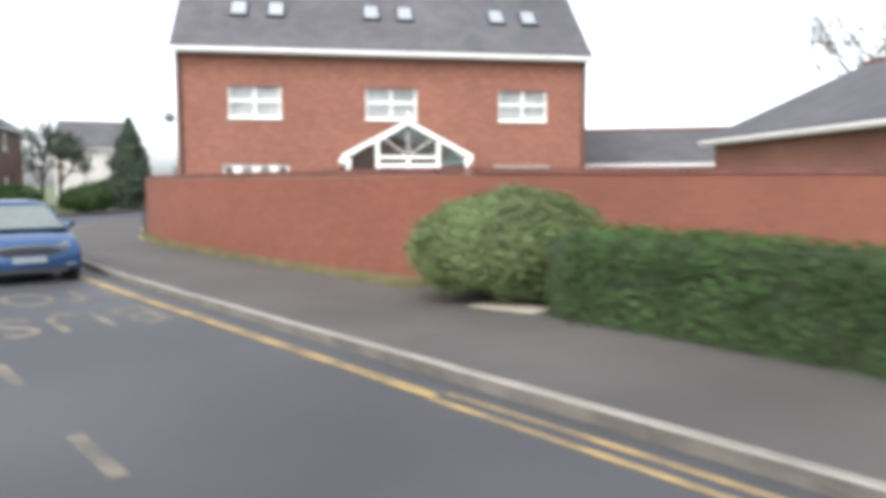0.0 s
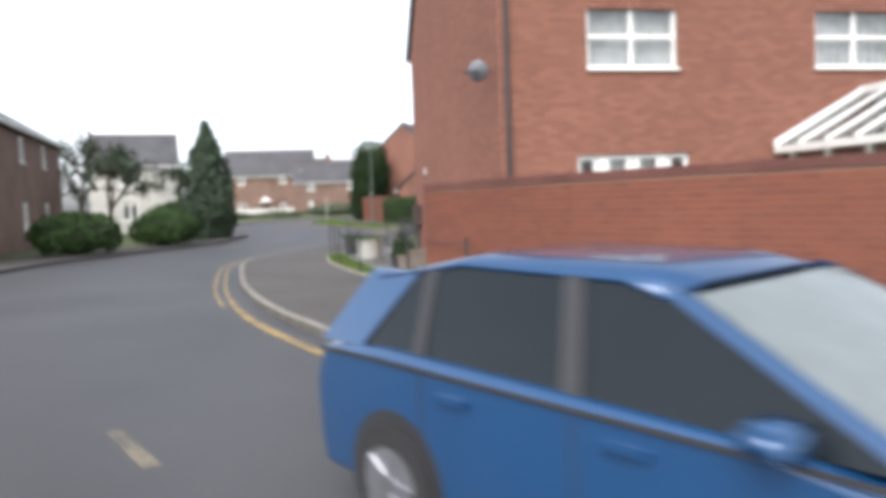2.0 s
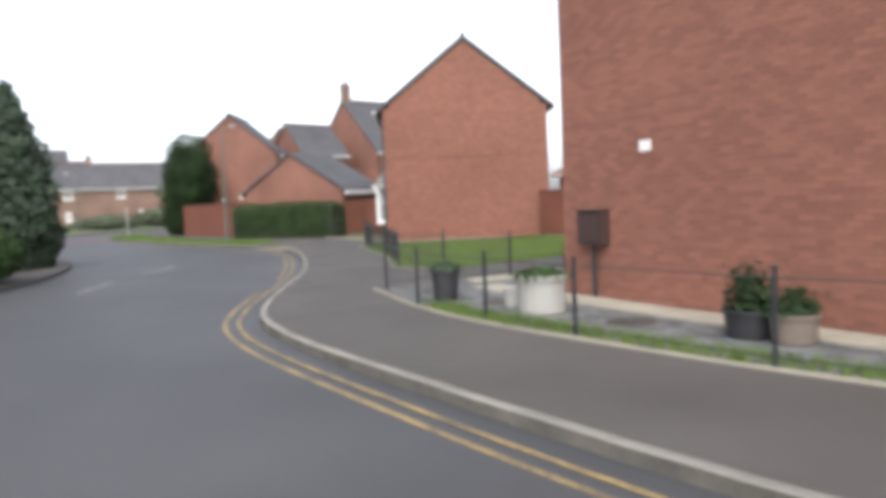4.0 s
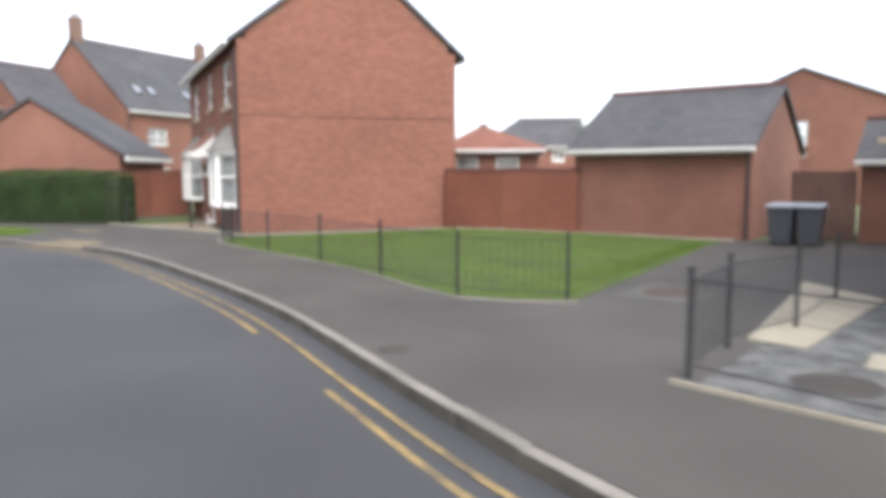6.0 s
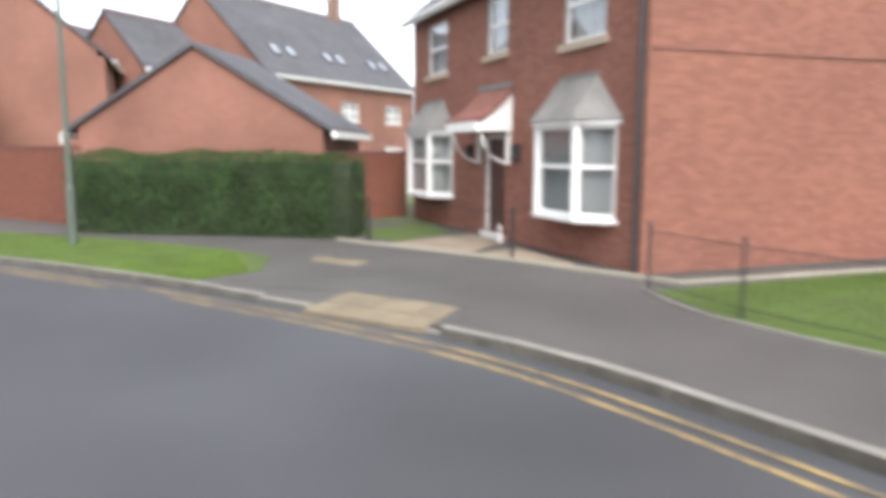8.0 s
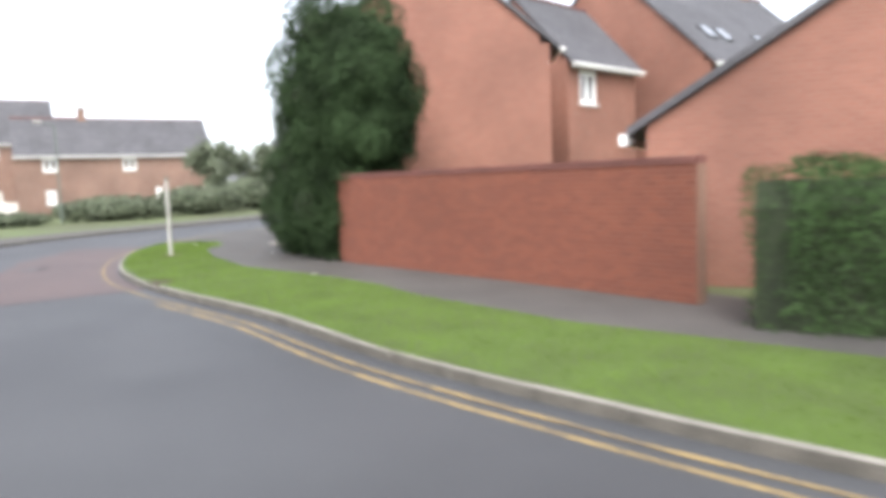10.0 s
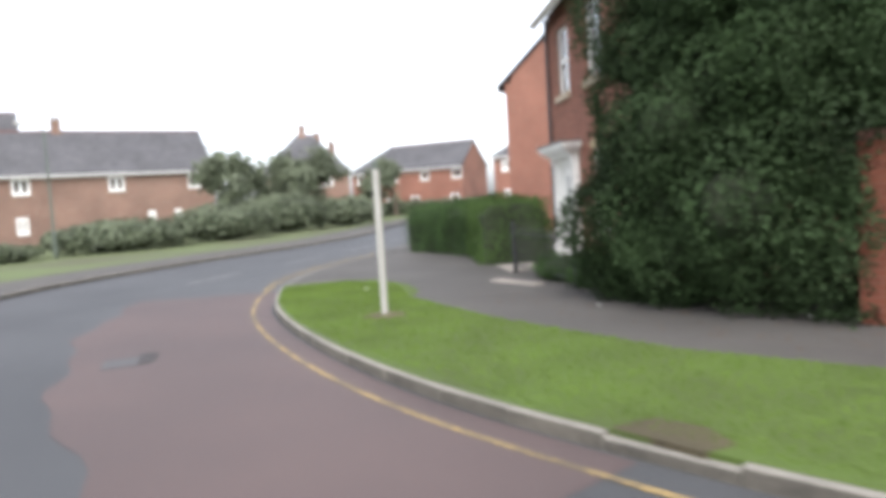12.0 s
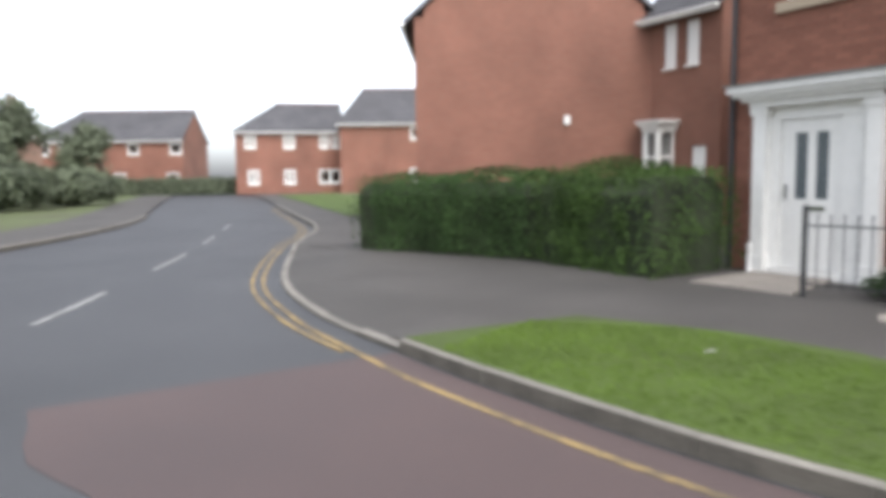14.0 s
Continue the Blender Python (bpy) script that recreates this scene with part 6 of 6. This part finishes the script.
def manhole(x, y, r, label, mat=None):
    bm = bmesh.new()
    lathe(bm, [(r, -0.02), (r, 0.006), (r * 0.9, 0.006), (r * 0.88, 0.002), (r * 0.2, 0.002)], 24)
    ob = part("manhole_cover", bm, mat or RUST, None)
    ob.location = (x, y, 0.014 if x < 0 and y < 13 else 0.002)
    tagged(ob, label, "manhole cover")


DARK_COVER = material("dark_iron_cover", (0.06, 0.052, 0.046), 0.7, 0.3, 12, 60, 0.5)
PATCH_CONCRETE = material("patch_concrete", (0.1, 0.095, 0.088), 0.85, 0.25, 5, 50, 0.3)
RUST = material("rusty_iron", (0.085, 0.058, 0.048), 0.8, 0.3, 12, 60, 0.5)
manhole(2.52, 14.8, 0.42, "rusty round manhole cover in the driveway")
for x, y, r in ((-1.47, 12.0, 0.36), (-1.47, 9.87, 0.3), (-1.3, 7.06, 0.34)):
    manhole(x, y, r, "round dark drain cover lying in the gravel", DARK_COVER)
manhole(-2.68, 15.8, 0.16, "small dark stop valve cover in the pavement", DARK_COVER)
bm = bmesh.new()
slab(bm, [(1.6, 14.2), (3.4, 14.2), (3.4, 15.4), (1.6, 15.4)], -0.02, 0.003)
structure("driveway_patch", bm, PATCH_CONCRETE, "pale concrete patch round the manhole")
COVER_IRON = material("grey_iron_cover", (0.075, 0.073, 0.076), 0.65, 0.25, 12, 60, 0.5)
TAR = material("tar_patch", (0.05, 0.045, 0.045), 0.8, 0.3, 6, 60, 0.5)
bm = bmesh.new()
slab(bm, [(-5.12, 58.52), (-5.26, 57.95), (-4.87, 57.88), (-4.71, 58.42)], ROAD_Z - 0.02, ROAD_Z + 0.012)
ob = structure("road_cover", bm, COVER_IRON, "grey iron access cover in the road")
bm = bmesh.new()
slab(bm, [(-4.705, 58.6), (-4.86, 57.87), (-4.68, 57.92), (-4.5, 58.35), (-4.52, 58.58)], ROAD_Z - 0.02, ROAD_Z + 0.011)
structure("road_patch", bm, TAR, "dark tar patch beside the access cover")

def sign_pole():
    root = thing("marker_pole", pose(-1.5, 57.9, 0), "pale round pole with a weathered cap standing in the grass verge", "pole")
    bm = bmesh.new()
    lathe(bm, [(0.05, -0.1), (0.05, 2.08), (0.046, 2.085), (0.01, 2.09)], 14)
    part("pole", bm, POLE_PAINT, root)
    bm = bmesh.new()
    lathe(bm, [(0.043, 2.086), (0.043, 2.19), (0.038, 2.202), (0.01, 2.205)], 14)
    part("cap", bm, LAMP_GREEN, root, "weathered grey-green cap")
    bm = bmesh.new()
    lathe(bm, [(0.35, 0.0), (0.3, 0.02), (0.06, 0.035)], 16)
    part("soil_patch", bm, SOIL, root)


def lamp_post(x, y, a, label, h=6.0, sign=True):
    """A tapered lamp column with a thicker base compartment and a lantern on a short arm."""
    root = thing("street_lamp", pose(x, y, 0, 0, 0, a), label, "street lamp")
    bm = bmesh.new()
    lathe(bm, [(0.085, -0.1), (0.085, 1.15), (0.06, 1.25), (0.055, 2.6), (0.04, h - 0.1)], 14)
    part("column", bm, LAMP_GREEN, root)
    bm = bmesh.new()
    tube(bm, (0, 0, h - 0.12), (-0.7, 0, h + 0.12), 0.03, 0.025, 8)
    part("arm", bm, LAMP_GREEN, root)
    bm = bmesh.new()
    lathe(bm, [(0.02, -0.09), (0.1, -0.07), (0.13, 0.0), (0.1, 0.05), (0.02, 0.07)], 14)
    ob = part("lantern", bm, POLE_PAINT, root)
    ob.matrix_basis = pose(-0.9, 0, h + 0.15, 0, 8, 0) @ Matrix.Diagonal((2.2, 1, 1, 1))
    if sign:
        bm = bmesh.new()
        box(bm, -0.075, 0.075, -0.105, -0.088, 2.08, 2.27)
        part("plate", bm, PVC, root, "small white plate on the column")


def garden_marker(x, y, h, label):
    """A slim pale turned post."""
    root = thing("marker_post", pose(x, y, 0), label, "post")
    bm = bmesh.new()
    lathe(bm, [(0.05, -0.02), (0.05, 0.04), (0.028, 0.08), (0.024, h - 0.12), (0.036, h - 0.08), (0.036, h - 0.02), (0.01, h)], 12)
    part("shaft", bm, PVC, root)


garden_marker(4.98, 61.42, 0.42, "small white post beside the white front door")
garden_marker(7.45, 33.0, 0.4, "small white post beside the dark front door")
sign_pole()
lamp_post(1.25, 39.4, 215, "green street lamp column standing in the grass verge")
lamp_post(36, 40, 30, "distant street lamp behind the houses", 6.5, False)
lamp_post(-3, 66.5 + 20, 0, "distant street lamp on the far pavement", 6.0, False)


# ---- the car in the oncoming lane ----
def car(m):
    """A small five-door hatchback, nose along +x."""
    root = thing("hatchback_car", m, "blue five-door hatchback car on the road", "car")
    W = 0.86
    prof = [(-2.0, 0.42), (-2.02, 0.75), (-1.93, 0.98), (-1.4, 1.02), (-0.4, 1.0), (0.72, 0.97), (1.3, 0.89), (1.75, 0.78), (1.95, 0.62), (2.0, 0.4), (1.95, 0.22), (-1.95, 0.24)]
    bm = bmesh.new()
    rings = []
    for y, k in ((-W + 0.06, 0.93), (-W, 1.0), (-W * 0.5, 1.015), (0, 1.02), (W * 0.5, 1.015), (W, 1.0), (W - 0.06, 0.93)):
        edge = abs(abs(y) - W) < 0.07
        rings.append([bm.verts.new((x * (0.985 if edge else 1.0) - (0.10 * (y / W) ** 2 if x > 1.2 else 0), y if not (abs(y) < W - 0.01 and edge) else math.copysign(W - 0.0, y) * 0.94, 0.55 + (z - 0.55) * (k if z > 0.55 else 1))) for x, z in prof])
    rings = [rings[1], rings[2], rings[3], rings[4], rings[5]]
    for a, b in zip(rings, rings[1:]):
        for i in range(len(prof)):
            j = (i + 1) % len(prof)
            bm.faces.new((a[i], a[j], b[j], b[i]))
    bm.faces.new(rings[0][::-1])
    bm.faces.new(rings[-1])
    loose = [v for v in bm.verts if not v.link_faces]
    bmesh.ops.delete(bm, geom=loose, context='VERTS')
    bmesh.ops.bevel(bm, geom=[e for e in bm.edges if e.calc_face_angle(0) > 0.5], offset=0.05, segments=3, affect='EDGES', profile=0.6)
    part("body", bm, BLUE_PAINT, root, "glossy blue painted bodywork", True)
    # roof and pillars over a glazed cabin
    cab = [(-1.85, 1.0), (-1.55, 1.38), (-0.95, 1.49), (0.0, 1.47), (0.25, 1.4), (1.05, 0.96)]
    bm = bmesh.new()
    a = [bm.verts.new((x, -(W - 0.06 - 0.34 * max(0, z - 0.98)), z)) for x, z in cab]
    b = [bm.verts.new((x, (W - 0.06 - 0.34 * max(0, z - 0.98)), z)) for x, z in cab]
    bm.faces.new(a)
    bm.faces.new(b[::-1])
    for i in range(len(cab) - 1):
        bm.faces.new((a[i], b[i], b[i + 1], a[i + 1]))
    part("glasshouse", bm, CAR_GLASS, root, "dark car windows and pale windscreen")
    bm = bmesh.new()
    yl, yh = W - 0.1, W - 0.25
    solid(bm, [(1.03, -yl, 0.98), (1.03, yl, 0.98), (0.27, yh, 1.398), (0.27, -yh, 1.398)], (0.012, 0, 0.022))
    part("windscreen", bm, WINDSCREEN, root, "windscreen painted pale as if reflecting the sky")
    bm = bmesh.new()
    top = [(-1.57, 1.385), (-0.95, 1.495), (0.0, 1.475), (0.2, 1.42)]
    rows = [[bm.verts.new((x, y * (W - 0.05 - 0.34 * max(0, z - 0.98)), z + (0.035 if abs(y) < 0.9 else 0.0))) for x, z in top] for y in (-1.01, -0.6, 0, 0.6, 1.01)]
    for p, q in zip(rows, rows[1:]):
        for i in range(len(top) - 1):
            bm.faces.new((p[i], p[i + 1], q[i + 1], q[i]))
    ext = bmesh.ops.extrude_face_region(bm, geom=list(bm.faces))
    for v in [g for g in ext["geom"] if isinstance(g, bmesh.types.BMVert)]:
        v.co.z -= 0.03
    part("roof", bm, BLUE_PAINT, root, "", True)
    for s in (-1, 1):
        yl, yh = s * (W - 0.055), s * (W - 0.045 - 0.34 * 0.45)
        for (x0, z0, x1, z1, w, paint) in ((1.08, 0.96, 0.2, 1.43, 0.08, BLUE_PAINT), (-0.15, 0.99, -0.25, 1.47, 0.1, BLACK_PLASTIC), (-1.1, 1.0, -1.15, 1.45, 0.09, BLACK_PLASTIC), (-1.78, 1.0, -1.45, 1.42, 0.4, BLUE_PAINT)):
            y0, y1 = s * (W - 0.05), s * (W - 0.05 - 0.34 * (z1 - 0.98))
            bm = bmesh.new()
            solid(bm, [(x0 - w / 2, y0, z0), (x0 + w / 2, y0, z0), (x1 + w / 2, y1, z1), (x1 - w / 2, y1, z1)], (0, -s * 0.03, 0.01))
            part("pillar", bm, paint, root)
        bm = bmesh.new()
        for x in (1.0, -0.1, -1.02):
            box(bm, x - 0.006, x + 0.006, min(s * W, s * (W + 0.004)), max(s * W, s * (W + 0.004)), 0.34, 0.95)
        box(bm, -1.02, 1.0, min(s * W, s * (W + 0.004)), max(s * W, s * (W + 0.004)), 0.335, 0.347)
        part("door_seam", bm, BLACK_PLASTIC, root)
        for x in (0.05, -0.88):
            bm = bmesh.new()
            box(bm, x, x + 0.19, min(s * (W + 0.002), s * (W + 0.035)), max(s * (W + 0.002), s * (W + 0.035)), 0.84, 0.87)
            part("door_handle", bm, BLUE_PAINT, root)
        bm = bmesh.new()
        solid(bm, [(-1.9, s * (W + 0.002), 0.955), (1.05, s * (W + 0.002), 0.935), (1.05, s * (W + 0.002), 0.955), (-1.9, s * (W + 0.002), 0.975)], (0, s * 0.012, 0))
        part("waist_trim", bm, BLACK_PLASTIC, root)
        for x in (-1.25, 1.25):
            bm = bmesh.new()
            tube(bm, (x, s * (W - 0.03), 0.33), (x, s * (W + 0.003), 0.33), 0.375, n=24)
            part("wheel_arch", bm, BLACK_PLASTIC, root)
        bm = bmesh.new()
        box(bm, 0.62, 0.78, min(s * 0.82, s * 1.02), max(s * 0.82, s * 1.02), 0.98, 1.1)
        bmesh.ops.bevel(bm, geom=list(bm.edges), offset=0.03, segments=2, affect='EDGES')
        part("wing_mirror", bm, BLUE_PAINT, root, "", True)
        for x in (-1.25, 1.25):
            bm = bmesh.new()
            y0 = s * (W - 0.2)
            n = 22
            tube(bm, (x, y0, 0.31), (x, y0 + s * 0.235, 0.31), 0.31, n=n)
            bmesh.ops.bevel(bm, geom=[e for e in bm.edges if len(e.link_faces) == 2 and e.calc_face_angle(0) > 1.2], offset=0.03, segments=2, affect='EDGES')
            wheel = part("wheel", bm, TYRE, root)
            bm = bmesh.new()
            tube(bm, (x, y0 + s * 0.22, 0.31), (x, y0 + s * 0.242, 0.31), 0.2, n=20)
            for k in range(5):
                an = k * 2 * math.pi / 5
                solid(bm, [(x + 0.03 * math.cos(an + 1.57), y0 + s * 0.242, 0.31 + 0.03 * math.sin(an + 1.57)), (x + 0.03 * math.cos(an - 1.57), y0 + s * 0.242, 0.31 + 0.03 * math.sin(an - 1.57)), (x + 0.2 * math.cos(an - 0.12), y0 + s * 0.242, 0.31 + 0.2 * math.sin(an - 0.12)), (x + 0.2 * math.cos(an + 0.12), y0 + s * 0.242, 0.31 + 0.2 * math.sin(an + 0.12))], (0, s * 0.012, 0))
            part("rim", bm, ALLOY, wheel)
        bm = bmesh.new()
        solid(bm, [(1.6, s * 0.83, 0.655), (1.92, s * 0.47, 0.62), (1.9, s * 0.47, 0.72), (1.36, s * 0.845, 0.825)], (0.07, 0, 0.0))
        part("headlight", bm, LAMP_LENS, root)
        bm = bmesh.new()
        solid(bm, [(1.88, s * 0.74, 0.33), (1.96, s * 0.56, 0.33), (1.96, s * 0.56, 0.365), (1.88, s * 0.74, 0.385)], (0.05, 0, 0))
        part("fog_lamp", bm, LAMP_LENS, root)
        bm = bmesh.new()
        solid(bm, [(-2.0, s * 0.8, 0.7), (-2.04, s * 0.5, 0.7), (-2.0, s * 0.5, 0.92), (-1.94, s * 0.8, 0.95)], (-0.02, 0, 0))
        part("tail_light", bm, TAIL_RED, root)
    bm = bmesh.new()
    solid(bm, [(1.9, -0.46, 0.64), (1.9, -0.38, 0.56), (1.9, 0.38, 0.56), (1.9, 0.46, 0.64), (1.9, 0.4, 0.69), (1.9, -0.4, 0.69)], (0.115, 0, 0))
    grille = part("grille", bm, BLACK_PLASTIC, root)
    bm = bmesh.new()
    n = 10
    for k in range(n):
        ya, yb = -0.5 + k / n, -0.5 + (k + 1) / n
        za, zb = 0.7 - 0.16 * ya * ya, 0.7 - 0.16 * yb * yb
        solid(bm, [(1.93, ya, za), (1.93, yb, zb), (1.93, yb, zb + 0.03), (1.93, ya, za + 0.03)], (0.095, 0, 0))
    part("grille_trim", bm, CHROME, grille)
    for k in range(9):
        bm = bmesh.new()
        box(bm, 2.0, 2.02, -0.357 + k * 0.088, -0.348 + k * 0.088, 0.565, 0.68)
        part("grille_bar", bm, BLACK_PLASTIC, grille)
    bm = bmesh.new()
    box(bm, 1.985, 2.03, -0.26, 0.26, 0.41, 0.52)
    part("number_plate", bm, BIN_LID, root, "blank pale plate")
    bm = bmesh.new()
    box(bm, 1.9, 2.0, -0.6, 0.6, 0.22, 0.3)
    part("lower_grille", bm, BLACK_PLASTIC, root)


TAIL_RED = material("tail_light_red", (0.4, 0.02, 0.02), 0.2, 0.05, 4, 10, 0)
car(pose(-1.5, -9.0, ROAD_Z, 0, 0, -60) @ Matrix.Diagonal((1, 1, 0.94, 1)))

# ---- front beds and litter ----
for i, (x, y, rx, ry, h) in enumerate([(2.75, 58.5, 0.45, 0.7, 0.4), (2.45, 57.6, 0.45, 0.6, 0.45), (3.2, 59.4, 0.4, 0.5, 0.35)]):
    bush("low_shrub", x, y, rx, ry, h, "low dark green shrub in the front bed", LEAF, 2500, 0.03, 120 + i)
turf("front_grass", [(6.2, 34.8), (8.3, 35.0), (9.3, 37.0), (6.6, 37.2)], "small green front lawn beside the hedge", 0.01)
for i, (x, y) in enumerate([(1.45, 53.3), (0.8, 55.9), (-0.2, 60.9), (0.1, 50.7)]):
    bm = bmesh.new()
    solid(bm, [(0, 0, 0.0), (0.09, 0.01, 0.0), (0.075, 0.045, 0.02), (0.01, 0.04, 0.015)], (0, 0, 0.008))
    ob = part("litter", bm, PVC, None)
    ob.matrix_basis = pose(x, y, 0.02, 0, 0, i * 70)
    tagged(ob, "scrap of white litter lying on the ground", "litter", "scraps of litter")

# leaves dropped along the footpath under the evergreen
rng = np.random.default_rng(77)
spots = [(rng.uniform(0.0, 1.2), rng.uniform(50.5, 58.5), 0.012) for _ in range(260)]
fallen = leaves("fallen_leaves", spots, [(0, 0, 3)] * len(spots), 0.022, DEAD_LEAF, None, "brown dead leaves lying on the footpath", 78)
tagged(fallen, category="leaves", kind="stuff")
bm = bmesh.new()
slab(bm, [(-2.85, 51.5), (-2.6, 51.45), (-2.45, 51.8), (-2.55, 52.15), (-2.9, 52.2)], -0.03, 0.018)
structure("bare_soil", bm, SOIL, "bare worn soil patch in the verge")

kerbs()


# ---- single bricks ----
def brick_mesh(name, ln, mat):
    """One brick face: its outside and four edges."""
    me = bpy.data.meshes.new(name)
    h, o = 0.065, 0.007
    v = [(-ln / 2, 0, 0), (ln / 2, 0, 0), (ln / 2, 0, h), (-ln / 2, 0, h), (-ln / 2 + 0.003, -o, 0.003), (ln / 2 - 0.003, -o, 0.003), (ln / 2 - 0.003, -o, h - 0.003), (-ln / 2 + 0.003, -o, h - 0.003)]
    me.from_pydata(v, [], [(4, 5, 6, 7), (0, 1, 5, 4), (1, 2, 6, 5), (2, 3, 7, 6), (3, 0, 4, 7)])
    me.materials.append(mat)
    return me


def lay_bricks(root, m, width, top, holes, near, mat, label, limit=300):
    """Stretcher-bonded bricks over an upright face: m places its x-z plane, top(x) is its height, near picks the pieces that are parts."""
    full = brick_mesh("brick", 0.215, mat)
    verts, faces, made = [], [], 0
    course = 0
    while course * 0.075 < max(top(width * i / 20) for i in range(21)):
        z = course * 0.075 + 0.005
        x = -0.1125 * (course % 2)
        while x < width:
            a, b = max(0.004, x + 0.005), min(width - 0.002, x + 0.22)
            b = width - 0.002 if width - b < 0.07 else b
            x += 0.225
            for h0, h1, z0, z1 in holes:
                if z0 < z + 0.04 < z1:
                    if h0 <= a and b <= h1:
                        b = a
                    elif a < h0 < b:
                        b = h0
                    elif a < h1 < b:
                        a = h1
            if b - a < 0.05 or z + 0.065 > min(top(a), top(b)):
                continue
            mid = (a + b) / 2
            if made < limit and 0.21 < b - a < 0.22 and near(mid, z):
                ob = new("brick", full)
                ob.parent = root
                ob.matrix_basis = m @ pose(mid, random.uniform(-0.001, 0.001), z)
                made += 1
                continue
            k = len(verts)
            o = 0.007 + random.uniform(-0.001, 0.001)
            for p in ((a, 0, z), (b, 0, z), (b, 0, z + 0.065), (a, 0, z + 0.065), (a + 0.003, -o, z + 0.003), (b - 0.003, -o, z + 0.003), (b - 0.003, -o, z + 0.062), (a + 0.003, -o, z + 0.062)):
                verts.append(m @ Vector(p))
            faces += [(k + 4, k + 5, k + 6, k + 7), (k, k + 1, k + 5, k + 4), (k + 1, k + 2, k + 6, k + 5), (k + 2, k + 3, k + 7, k + 6), (k + 3, k, k + 4, k + 7)]
        course += 1
    me = bpy.data.meshes.new("bricks")
    me.from_pydata(verts, [], faces)
    me.materials.append(mat)
    ob = new("bricks", me)
    ob.parent = root
    tagged(ob, label, kind="stuff")


def brick_wall(root, line, height, t, near, laid=lambda p: True):
    """Bricks along the road side of a garden wall, and its coping of bricks on edge."""
    pts = shifted([Vector(p) for p in line], t / 2)
    mids = [Vector(p) for p in line]
    cop = bpy.data.meshes.new("coping_brick")
    bm = bmesh.new()
    box(bm, 0.004, 0.071, -t / 2 - 0.02, t / 2 + 0.02, 0, 0.105)
    bm.to_mesh(cop)
    bm.free()
    cop.materials.append(COPING)
    for i in range(len(pts) - 1):
        if not laid((mids[i] + mids[i + 1]) / 2):
            continue
        a, b = pts[i], pts[i + 1]
        ang = math.degrees(math.atan2(b.y - a.y, b.x - a.x))
        ln = (b - a).length
        m = pose(b.x, b.y, 0, 0, 0, ang + 180)
        lay_bricks(root, m, ln, lambda x: height, (), lambda x, z: near(b), WALL_BRICK, "weathered deep red wall bricks", 110)
        a, b = mids[i], mids[i + 1]
        n = int((b - a).length / 0.075)
        for k in range(n):
            q = a.lerp(b, k / n)
            ob = new("coping_brick", cop)
            ob.parent = root
            ob.matrix_basis = pose(q.x, q.y, height + 0.002 + random.uniform(-0.003, 0.003), 0, 0, ang + random.uniform(-0.6, 0.6))


brick_wall(south_wall, SOUTH_WALL, 1.76, 0.22, lambda p: -5.0 < p.y < -1.4, lambda p: p.x < 7.0)
brick_wall(green_wall, GREEN_WALL, 1.95, 0.22, lambda p: 46.5 < p.y < 51.0)
A_HOLES = [(a, b, 3.66, 4.76) for a, b in ((1.56, 3.22), (5.92, 7.6), (10.38, 12.05))] + [(a, b, 0.15, 2.26) for a, b in ((1.35, 3.42), (10.2, 12.2))]
lay_bricks(a_house, pose(0, 0, 0), 13.45, lambda x: 5.95, A_HOLES, lambda x, z: 0 < x < 2 and 2.3 < z < 5.6, HOUSE_BRICK, "red house bricks")
lay_bricks(a_house, pose(0, 9.95, 0, 0, 0, -90), 9.95, lambda x: 5.95 + 0.93 * min(x, 9.95 - x), (), lambda x, z: 2.0 < x < 7.0 and 0.4 < z < 2.6, HOUSE_BRICK, "red house bricks")
root, holes = LAID["corner"]
lay_bricks(root, pose(0, 0, 0), 11.1, lambda x: 5.7, holes, lambda x, z: 1.0 < x < 9.0 and 0.3 < z < 3.2, HOUSE_BRICK, "red house bricks")
lay_bricks(root, pose(11.1, 0, 0, 0, 0, 90), 7.15, lambda x: 5.75 + 0.79 * min(x, 7.15 - x), (), lambda x, z: x < 3.0 and 0.4 < z < 2.4, HOUSE_BRICK, "red house bricks")
root, holes = LAID["door"]
lay_bricks(root, pose(0, 0, 0), 5.6, lambda x: 5.65, holes, lambda x, z: x < 3.5 and 0.4 < z < 4.0, HOUSE_BRICK, "red house bricks")
